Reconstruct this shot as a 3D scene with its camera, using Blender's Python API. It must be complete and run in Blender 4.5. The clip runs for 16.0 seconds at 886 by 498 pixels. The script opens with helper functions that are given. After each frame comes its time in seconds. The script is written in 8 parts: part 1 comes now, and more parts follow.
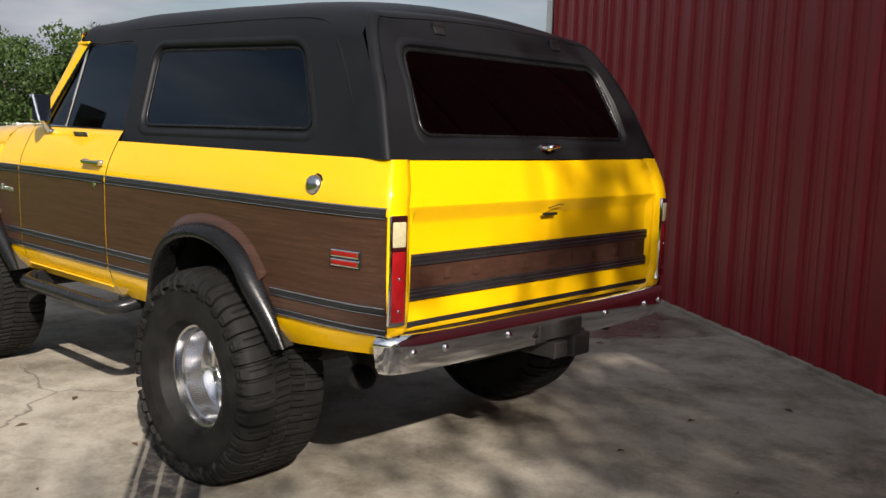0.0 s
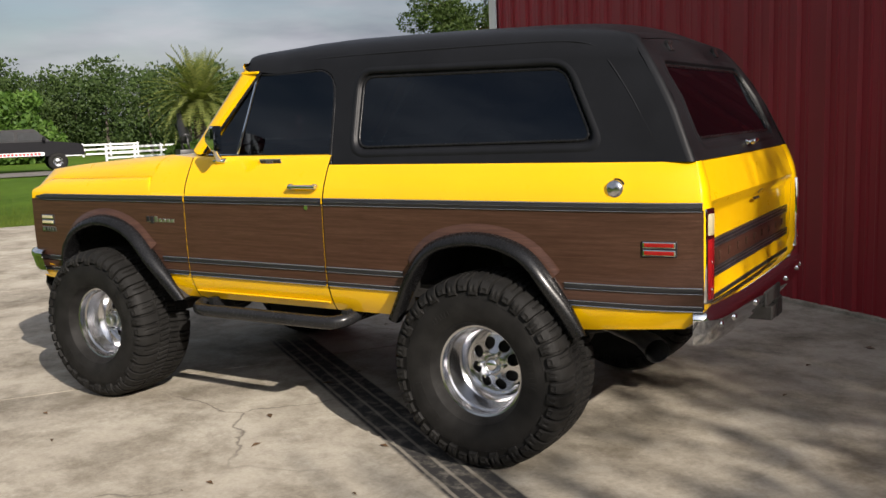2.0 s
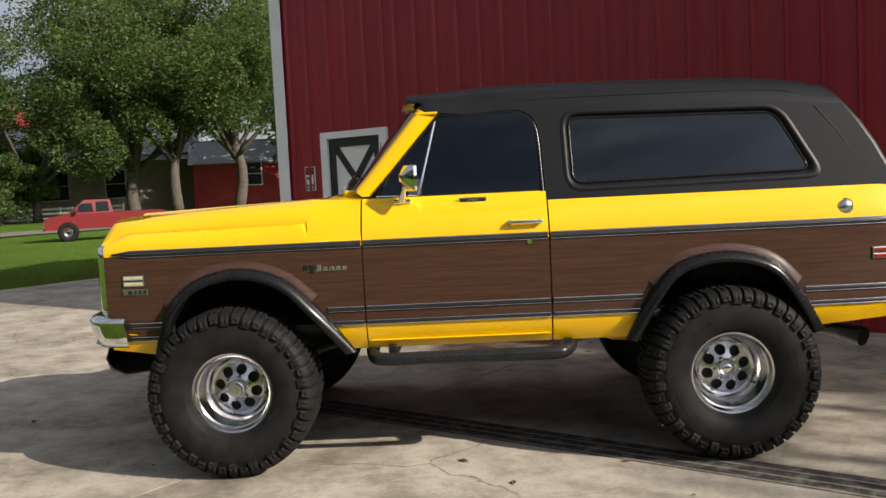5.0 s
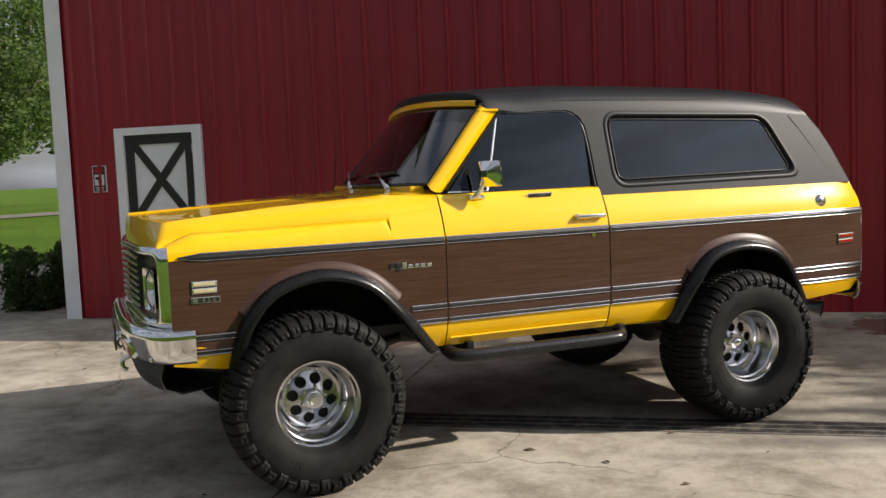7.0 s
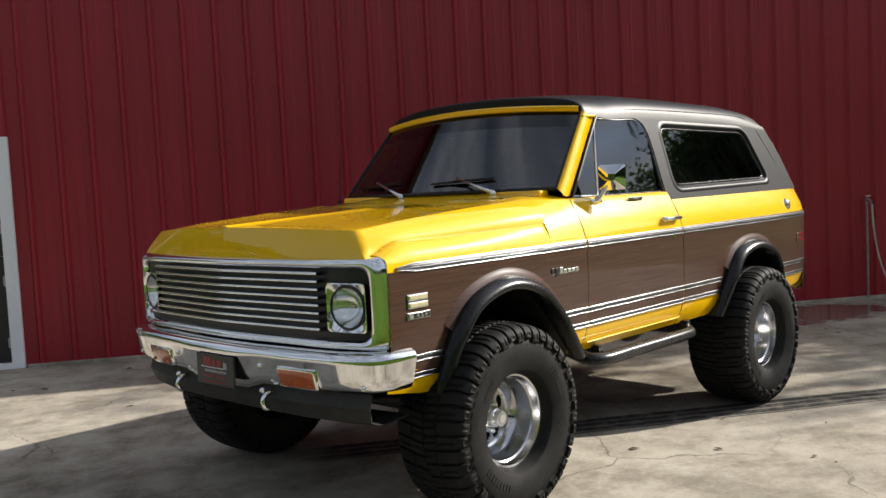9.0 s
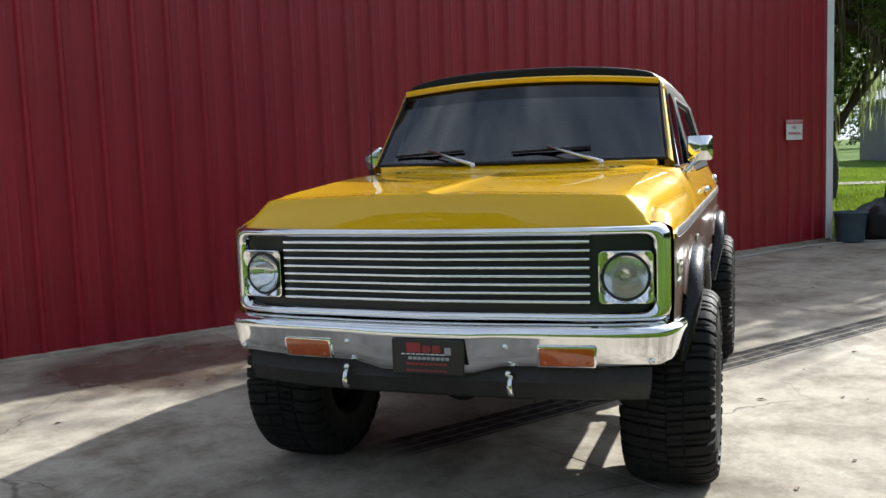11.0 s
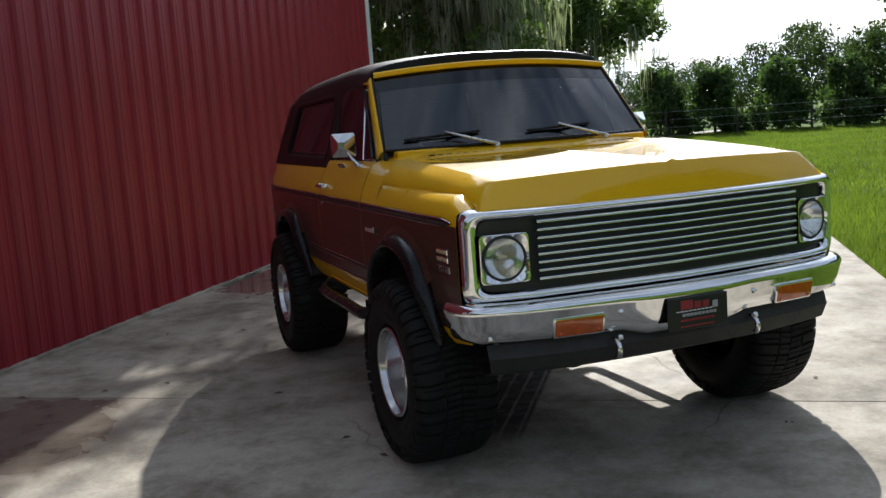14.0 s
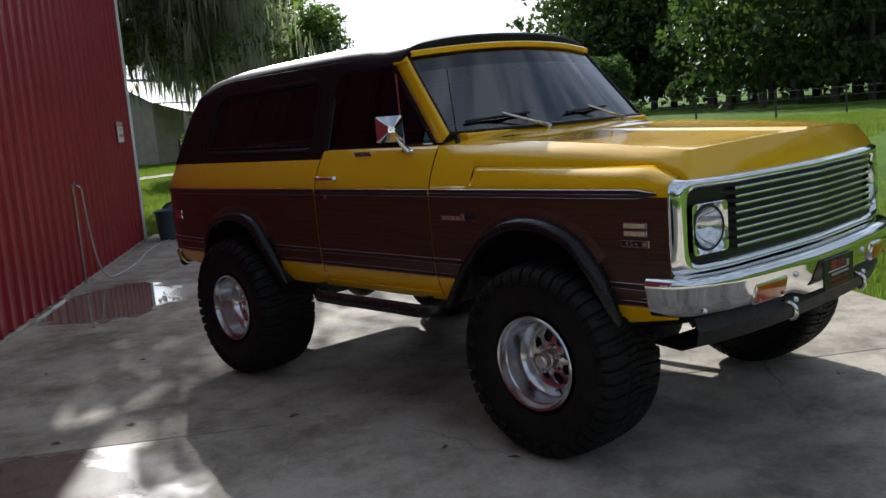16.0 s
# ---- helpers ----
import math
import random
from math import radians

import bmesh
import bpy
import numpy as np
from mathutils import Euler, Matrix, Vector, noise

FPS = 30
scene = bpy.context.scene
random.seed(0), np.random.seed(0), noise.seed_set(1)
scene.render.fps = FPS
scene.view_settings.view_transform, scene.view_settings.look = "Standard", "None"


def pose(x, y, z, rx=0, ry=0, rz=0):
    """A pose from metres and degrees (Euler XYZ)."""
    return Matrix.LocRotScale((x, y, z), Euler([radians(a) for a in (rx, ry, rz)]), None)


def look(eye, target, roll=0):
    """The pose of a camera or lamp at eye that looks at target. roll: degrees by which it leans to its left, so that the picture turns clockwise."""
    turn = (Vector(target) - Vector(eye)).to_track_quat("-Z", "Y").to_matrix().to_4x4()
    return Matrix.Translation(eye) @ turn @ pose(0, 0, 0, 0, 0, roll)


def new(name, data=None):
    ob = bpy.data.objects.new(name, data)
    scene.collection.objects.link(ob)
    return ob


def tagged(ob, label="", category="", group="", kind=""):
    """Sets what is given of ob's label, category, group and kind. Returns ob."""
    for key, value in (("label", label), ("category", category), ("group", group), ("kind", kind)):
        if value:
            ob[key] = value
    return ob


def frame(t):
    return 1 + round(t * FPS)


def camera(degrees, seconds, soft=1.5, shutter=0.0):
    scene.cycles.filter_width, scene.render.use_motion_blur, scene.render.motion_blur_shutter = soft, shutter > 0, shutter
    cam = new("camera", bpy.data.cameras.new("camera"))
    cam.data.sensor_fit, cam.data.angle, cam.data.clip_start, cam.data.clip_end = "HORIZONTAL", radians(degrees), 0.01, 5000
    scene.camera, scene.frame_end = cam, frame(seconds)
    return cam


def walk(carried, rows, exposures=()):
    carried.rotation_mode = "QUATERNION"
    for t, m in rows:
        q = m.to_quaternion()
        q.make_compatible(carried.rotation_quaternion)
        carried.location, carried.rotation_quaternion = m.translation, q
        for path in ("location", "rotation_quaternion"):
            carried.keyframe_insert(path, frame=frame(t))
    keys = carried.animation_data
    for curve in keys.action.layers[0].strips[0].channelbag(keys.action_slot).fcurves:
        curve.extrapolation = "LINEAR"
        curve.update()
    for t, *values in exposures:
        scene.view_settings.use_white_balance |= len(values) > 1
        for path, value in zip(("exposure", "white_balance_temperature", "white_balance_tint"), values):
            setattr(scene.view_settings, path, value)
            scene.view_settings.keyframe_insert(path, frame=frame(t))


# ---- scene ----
cam = camera(51.6, 16.0)
PATH = [
    (0, (4.589, -3.09, 1.519), (3.236, -1.642, 1.255), 1.9),
    (0.5, (4.358, -3.459, 1.556), (3.065, -1.955, 1.296), 0.5),
    (1, (4.053, -3.765, 1.569), (2.804, -2.229, 1.29), -0.7),
    (1.5, (3.729, -4.203, 1.6), (2.555, -2.61, 1.31), -1.7),
    (2, (3.346, -4.614, 1.601), (2.305, -2.93, 1.324), -2.1),
    (2.5, (2.866, -5.02, 1.643), (1.951, -3.256, 1.416), -3.3),
    (3, (2.393, -5.286, 1.632), (1.637, -3.449, 1.402), -3.4),
    (3.5, (1.808, -5.504, 1.617), (1.202, -3.612, 1.393), -3.0),
    (4, (1.245, -5.679, 1.573), (0.771, -3.744, 1.403), -2.9),
    (4.5, (0.64, -5.788, 1.518), (0.318, -3.819, 1.381), -3.2),
    (4.7, (0.392, -5.821, 1.517), (0.168, -3.838, 1.376), -3.0),
    (6.8, (-2.107, -5.556, 1.573), (-1.456, -3.673, 1.402), -2.8),
    (7, (-2.348, -5.427, 1.573), (-1.619, -3.572, 1.404), -2.4),
    (7.5, (-2.947, -5.128, 1.574), (-2.02, -3.362, 1.435), -2.0),
    (8, (-3.553, -4.768, 1.564), (-2.442, -3.112, 1.41), -2.4),
    (8.2, (-3.753, -4.567, 1.566), (-2.579, -2.955, 1.411), -2.5),
    (10.3, (-5.418, -2.23, 1.519), (-3.637, -1.334, 1.353), -2.6),
    (10.5, (-5.492, -1.968, 1.533), (-3.68, -1.142, 1.348), -2.3),
    (11, (-5.658, -1.295, 1.57), (-3.777, -0.645, 1.362), -2.0),
    (11.5, (-5.739, -0.623, 1.59), (-3.793, -0.202, 1.399), -2.0),
    (12, (-5.823, -0.008, 1.627), (-3.843, 0.196, 1.431), -2.8),
    (12.5, (-5.758, 0.589, 1.63), (-3.772, 0.554, 1.401), -2.2),
    (13, (-5.732, 1.211, 1.643), (-3.766, 0.948, 1.389), -2.6),
    (13.5, (-5.602, 1.783, 1.651), (-3.687, 1.27, 1.385), -3.5),
    (14, (-5.49, 2.362, 1.637), (-3.635, 1.666, 1.365), -4.1),
    (14.5, (-5.219, 2.84, 1.638), (-3.435, 1.983, 1.347), -5.0),
    (15, (-4.938, 3.337, 1.625), (-3.248, 2.305, 1.344), -5.4),
    (15.5, (-4.513, 3.729, 1.61), (-2.916, 2.557, 1.332), -5.2),
    (16, (-4.029, 4.111, 1.602), (-2.576, 2.766, 1.313), -4.7),
]
walk(cam, [(t, look(eye, target, roll)) for t, eye, target, roll in PATH],
     [(0.0, 0.43, 6800, 13), (4.5, 0.41, 6900, 13), (8.0, 0.42, 6900, 12), (10.3, 1.02, 6200, 8), (12.0, 1.08, 6150, 8), (13.5, 0.78, 6150, 9), (15.0, 0.66, 6100, 9), (16.0, 0.66, 6050, 9)])

# ---------------------------------------------------------------- light
SUN_DIR = Vector((1.50, -0.82, 1.0)).normalized()
world = bpy.data.worlds.new("sky")
scene.world = world
world.use_nodes = True
wn, wl = world.node_tree.nodes, world.node_tree.links
wn.clear()
w_out = wn.new("ShaderNodeOutputWorld")
w_bg = wn.new("ShaderNodeBackground")
w_sky = wn.new("ShaderNodeTexSky")
w_sky.sky_type = "NISHITA"
w_sky.sun_disc = False
w_sky.sun_elevation = math.asin(SUN_DIR.z)
w_sky.sun_rotation = math.atan2(SUN_DIR.x, SUN_DIR.y)
w_sky.dust_density = 2.0
w_co = wn.new("ShaderNodeTexCoord")
w_map = wn.new("ShaderNodeMapping")
w_map.inputs["Scale"].default_value = (1.6, 1.6, 7.0)
w_noise = wn.new("ShaderNodeTexNoise")
w_noise.inputs["Scale"].default_value = 1.9
w_noise.inputs["Detail"].default_value = 7.0
w_noise.inputs["Roughness"].default_value = 0.55
w_ramp = wn.new("ShaderNodeValToRGB")
w_ramp.color_ramp.elements[0].position = 0.36
w_ramp.color_ramp.elements[1].position = 0.60
w_ramp.color_ramp.elements[0].color = (0.15, 0.15, 0.15, 1)
w_mix = wn.new("ShaderNodeMix")
w_mix.data_type = "RGBA"
w_cloud = wn.new("ShaderNodeTexNoise")
w_cloud.inputs["Scale"].default_value = 3.4
w_cloud.inputs["Detail"].default_value = 6.0
w_shade = wn.new("ShaderNodeValToRGB")
w_shade.color_ramp.elements[0].position = 0.32
w_shade.color_ramp.elements[0].color = (2.9, 3.28, 4.05, 1)
w_shade.color_ramp.elements[1].position = 0.68
w_shade.color_ramp.elements[1].color = (6.0, 6.4, 7.15, 1)
wl.new(w_co.outputs["Generated"], w_map.inputs["Vector"])
wl.new(w_map.outputs["Vector"], w_noise.inputs["Vector"])
wl.new(w_map.outputs["Vector"], w_cloud.inputs["Vector"])
wl.new(w_noise.outputs["Fac"], w_ramp.inputs["Fac"])
wl.new(w_cloud.outputs["Fac"], w_shade.inputs["Fac"])
wl.new(w_ramp.outputs["Color"], w_mix.inputs["Factor"])
wl.new(w_sky.outputs["Color"], w_mix.inputs["A"])
# clouds glow towards the sun
w_dot = wn.new("ShaderNodeVectorMath")
w_dot.operation = "DOT_PRODUCT"
w_dot.inputs[1].default_value = SUN_DIR
wl.new(w_co.outputs["Generated"], w_dot.inputs[0])
w_pos = wn.new("ShaderNodeMath")
w_pos.operation = "MAXIMUM"
w_pos.inputs[1].default_value = 0.0
wl.new(w_dot.outputs["Value"], w_pos.inputs[0])
w_pow = wn.new("ShaderNodeMath")
w_pow.operation = "POWER"
w_pow.inputs[1].default_value = 5.0
wl.new(w_pos.outputs[0], w_pow.inputs[0])
w_gain = wn.new("ShaderNodeMath")
w_gain.operation = "MULTIPLY_ADD"
w_gain.inputs[1].default_value = 4.0
w_gain.inputs[2].default_value = 1.0
wl.new(w_pow.outputs[0], w_gain.inputs[0])
w_glow = wn.new("ShaderNodeVectorMath")
w_glow.operation = "SCALE"
wl.new(w_shade.outputs["Color"], w_glow.inputs[0])
wl.new(w_gain.outputs[0], w_glow.inputs["Scale"])
wl.new(w_glow.outputs["Vector"], w_mix.inputs["B"])
wl.new(w_mix.outputs["Result"], w_bg.inputs["Color"])
w_bg.inputs["Strength"].default_value = 0.066
wl.new(w_bg.outputs["Background"], w_out.inputs["Surface"])

sun_data = bpy.data.lights.new("sun", "SUN")
sun_data.energy = 5.0
sun_data.angle = radians(0.53)
sun_data.color = (1.0, 0.95, 0.88)
sun = new("sun", sun_data)
sun.matrix_world = look(SUN_DIR * 60, (0, 0, 0))

# ---------------------------------------------------------------- materials
def material(name):
    m = bpy.data.materials.new(name)
    m.use_nodes = True
    n, l = m.node_tree.nodes, m.node_tree.links
    return m, n, l, n["Principled BSDF"]


def noise_node(n, l, scale, detail=4.0, rough=0.55, coord="Object", stretch=None, dist=0.0):
    co = n.new("ShaderNodeTexCoord")
    tex = n.new("ShaderNodeTexNoise")
    tex.inputs["Scale"].default_value = scale
    tex.inputs["Detail"].default_value = detail
    tex.inputs["Roughness"].default_value = rough
    tex.inputs["Distortion"].default_value = dist
    src = co.outputs[coord]
    if stretch:
        mp = n.new("ShaderNodeMapping")
        mp.inputs["Scale"].default_value = stretch
        l.new(src, mp.inputs["Vector"])
        src = mp.outputs["Vector"]
    l.new(src, tex.inputs["Vector"])
    return tex


def ramp(n, l, fac, stops):
    r = n.new("ShaderNodeValToRGB")
    e = r.color_ramp.elements
    while len(e) < len(stops):
        e.new(0.5)
    for el, (p, c) in zip(e, stops):
        el.position = p
        el.color = (*c, 1) if len(c) == 3 else c
    l.new(fac, r.inputs["Fac"])
    return r


def blend(n, l, kind, fac, a, b):
    m = n.new("ShaderNodeMix")
    m.data_type = "RGBA"
    m.blend_type = kind
    for sock, v in (("Factor", fac), ("A", a), ("B", b)):
        if isinstance(v, (int, float)):
            m.inputs[sock].default_value = v
        elif isinstance(v, tuple):
            m.inputs[sock].default_value = (*v, 1)
        else:
            l.new(v, m.inputs[sock])
    return m.outputs["Result"]


def bump(n, l, height, strength, distance, bsdf):
    b = n.new("ShaderNodeBump")
    b.inputs["Strength"].default_value = strength
    b.inputs["Distance"].default_value = distance
    l.new(height, b.inputs["Height"])
    l.new(b.outputs["Normal"], bsdf.inputs["Normal"])
    return b


def plain(name, col, rough=0.5, metal=0.0, var=0.15, scale=9.0, coat=0.0, bumps=0.0, fine=60.0, coat_rough=0.05):
    """A surface with soft tone variation and fine relief."""
    m, n, l, p = material(name)
    a = noise_node(n, l, scale, 5)
    lo = tuple(c * (1 - var) for c in col)
    hi = tuple(min(1, c * (1 + var)) for c in col)
    r = ramp(n, l, a.outputs["Fac"], [(0.3, lo), (0.7, hi)])
    l.new(r.outputs["Color"], p.inputs["Base Color"])
    p.inputs["Metallic"].default_value = metal
    p.inputs["Coat Weight"].default_value = coat
    p.inputs["Coat Roughness"].default_value = coat_rough
    f = noise_node(n, l, fine, 4)
    rr = ramp(n, l, f.outputs["Fac"], [(0.25, (rough * 0.8,) * 3), (0.75, (min(1, rough * 1.2),) * 3)])
    l.new(rr.outputs["Color"], p.inputs["Roughness"])
    if bumps:
        bump(n, l, f.outputs["Fac"], bumps, 0.004, p)
    return m


M_YELLOW = plain("yellow_paint", (0.83, 0.475, 0.004), 0.32, 0.0, 0.03, 2.0, coat=1.0, fine=14, coat_rough=0.03)
M_BLACKTOP = plain("black_textured_top", (0.0085, 0.0090, 0.0105), 0.43, 0.0, 0.2, 6.0, bumps=0.08, fine=260)
M_RUBBER = plain("black_rubber", (0.008, 0.008, 0.0085), 0.26, 0.0, 0.25, 12.0, bumps=0.05, fine=120)
M_TYRE = plain("tyre_rubber", (0.0125, 0.0121, 0.0115), 0.62, 0.0, 0.3, 14.0, bumps=0.25, fine=150)
M_TYRE.node_tree.nodes["Principled BSDF"].inputs["Specular IOR Level"].default_value = 0.14
M_YELLOW.node_tree.nodes["Principled BSDF"].inputs["Specular IOR Level"].default_value = 0.08
M_BLACKTOP.node_tree.nodes["Principled BSDF"].inputs["Specular IOR Level"].default_value = 0.20
M_CHROME = plain("chrome", (0.82, 0.83, 0.84), 0.05, 1.0, 0.03, 5.0, fine=20)
M_ALU = plain("polished_aluminium", (0.70, 0.70, 0.71), 0.29, 1.0, 0.03, 3.0, fine=6)
M_RIM = plain("mirror_aluminium", (0.58, 0.58, 0.59), 0.19, 1.0, 0.05, 5.0, fine=9)
M_STEEL = plain("dull_steel", (0.36, 0.36, 0.36), 0.38, 1.0, 0.3, 12.0, bumps=0.1)
M_RUBBER.node_tree.nodes["Principled BSDF"].inputs["Specular IOR Level"].default_value = 0.3
M_UNDER = plain("underbody_black", (0.018, 0.017, 0.016), 0.6, 0.0, 0.4, 10.0, bumps=0.2)
M_TUBE = plain("black_powder_coat", (0.015, 0.015, 0.016), 0.25, 0.0, 0.2, 10.0)
M_TUBE.node_tree.nodes["Principled BSDF"].inputs["Specular IOR Level"].default_value = 0.3
M_GRILLE = plain("grille_black", (0.012, 0.012, 0.014), 0.35, 0.0, 0.2)
M_RED_LENS = plain("red_lens", (0.27, 0.008, 0.010), 0.12, 0.0, 0.15, 30.0, coat=1.0)
M_AMBER = plain("amber_lens", (0.42, 0.075, 0.007), 0.15, 0.0, 0.2, 40.0, coat=1.0)
M_CLEAR_LENS = plain("clear_lens", (0.50, 0.44, 0.27), 0.12, 0.0, 0.15, 60.0, coat=1.0)
M_SEAT = plain("seat_vinyl", (0.05, 0.048, 0.045), 0.5, 0.0, 0.2)
M_SEAT_LIGHT = plain("grey_seat_cloth", (0.25, 0.24, 0.23), 0.7, 0.0, 0.2)
M_WHITE = plain("white_paint", (0.78, 0.79, 0.80), 0.5, 0.0, 0.06, 3.0, bumps=0.05)
M_BLACK_PAINT = plain("black_paint", (0.015, 0.015, 0.016), 0.4, 0.0, 0.2)
M_SIGN_WHITE = plain("sign_white", (0.75, 0.75, 0.74), 0.45, 0.0, 0.06)
M_SIGN_RED = plain("sign_red", (0.5, 0.02, 0.03), 0.45, 0.0, 0.1)
M_PLATE_RED = plain("plate_red", (0.26, 0.02, 0.03), 0.4)
M_GREY = plain("grey_paint", (0.35, 0.35, 0.36), 0.5)


def wood_material():
    m, n, l, p = material("woodgrain_film")
    g = noise_node(n, l, 3.0, 8, 0.62, stretch=(0.9, 6.0, 26.0), dist=0.4)
    f = noise_node(n, l, 30.0, 6, 0.6, stretch=(0.6, 6.0, 14.0))
    r = ramp(n, l, g.outputs["Fac"], [(0.28, (0.040, 0.0185, 0.0120)), (0.5, (0.063, 0.0305, 0.0205)), (0.75, (0.090, 0.046, 0.031))])
    c = blend(n, l, "MULTIPLY", 0.55, r.outputs["Color"], ramp(n, l, f.outputs["Fac"], [(0.35, (0.55, 0.5, 0.48)), (0.6, (1, 1, 1))]).outputs["Color"])
    l.new(c, p.inputs["Base Color"])
    p.inputs["Roughness"].default_value = 0.34
    p.inputs["Specular IOR Level"].default_value = 0.2
    p.inputs["Coat Weight"].default_value = 0.4
    p.inputs["Coat Roughness"].default_value = 0.07
    bump(n, l, f.outputs["Fac"], 0.04, 0.002, p)
    return m


M_WOOD = wood_material()


def glass_material(name, tint, gloss=(1, 1, 1), f0=0.05):
    """Tinted glass: a dark filter with a mirror gloss that follows Fresnel."""
    m = bpy.data.materials.new(name)
    m.use_nodes = True
    n, l = m.node_tree.nodes, m.node_tree.links
    n.clear()
    out = n.new("ShaderNodeOutputMaterial")
    tr = n.new("ShaderNodeBsdfTransparent")
    tr.inputs["Color"].default_value = (*tint, 1)
    gl = n.new("ShaderNodeBsdfGlossy")
    gl.inputs["Roughness"].default_value = 0.02
    gl.inputs["Color"].default_value = (*gloss, 1)
    lw = n.new("ShaderNodeLayerWeight")
    lw.inputs["Blend"].default_value = 0.5
    pw = n.new("ShaderNodeMath")
    pw.operation = "POWER"
    pw.inputs[1].default_value = 5.0
    l.new(lw.outputs["Facing"], pw.inputs[0])
    fr = n.new("ShaderNodeMath")
    fr.operation = "MULTIPLY_ADD"
    fr.inputs[1].default_value = 1 - f0
    fr.inputs[2].default_value = f0
    l.new(pw.outputs[0], fr.inputs[0])
    mx = n.new("ShaderNodeMixShader")
    l.new(fr.outputs[0], mx.inputs["Fac"])
    l.new(tr.outputs["BSDF"], mx.inputs[1])
    l.new(gl.outputs["BSDF"], mx.inputs[2])
    l.new(mx.outputs["Shader"], out.inputs["Surface"])
    return m


M_TINT = glass_material("dark_tinted_glass", (0.03, 0.033, 0.036), (0.76, 0.87, 1.0), f0=0.05)
M_WINDSHIELD = glass_material("windshield_glass", (0.20, 0.21, 0.22), f0=0.12)
M_SUN_BAND = glass_material("windshield_band", (0.05, 0.052, 0.056), f0=0.075)
M_LENS_GLASS = glass_material("headlight_glass", (0.97, 0.98, 0.98))
M_REFLECTOR = plain("lamp_reflector", (0.80, 0.81, 0.80), 0.13, 1.0, 0.03, 20.0)


def barn_material():
    m, n, l, p = material("red_ribbed_metal")
    a = noise_node(n, l, 0.7, 5)
    streak = noise_node(n, l, 2.2, 6, 0.6, stretch=(2.4, 2.4, 0.12))
    c = ramp(n, l, a.outputs["Fac"], [(0.3, (0.255, 0.008, 0.017)), (0.7, (0.32, 0.012, 0.024))])
    s = ramp(n, l, streak.outputs["Fac"], [(0.35, (0.86, 0.84, 0.84)), (0.65, (1.0, 1.0, 1.0))])
    l.new(blend(n, l, "MULTIPLY", 0.8, c.outputs["Color"], s.outputs["Color"]), p.inputs["Base Color"])
    p.inputs["Roughness"].default_value = 0.42
    dent = noise_node(n, l, 1.6, 3, stretch=(1.0, 1.0, 0.5))
    bump(n, l, dent.outputs["Fac"], 0.12, 0.03, p)
    return m


M_BARN = barn_material()


WALL_ANGLE_BACK = 34.84  # turns the plan so that x runs along the barn wall
MARK_V = -0.25


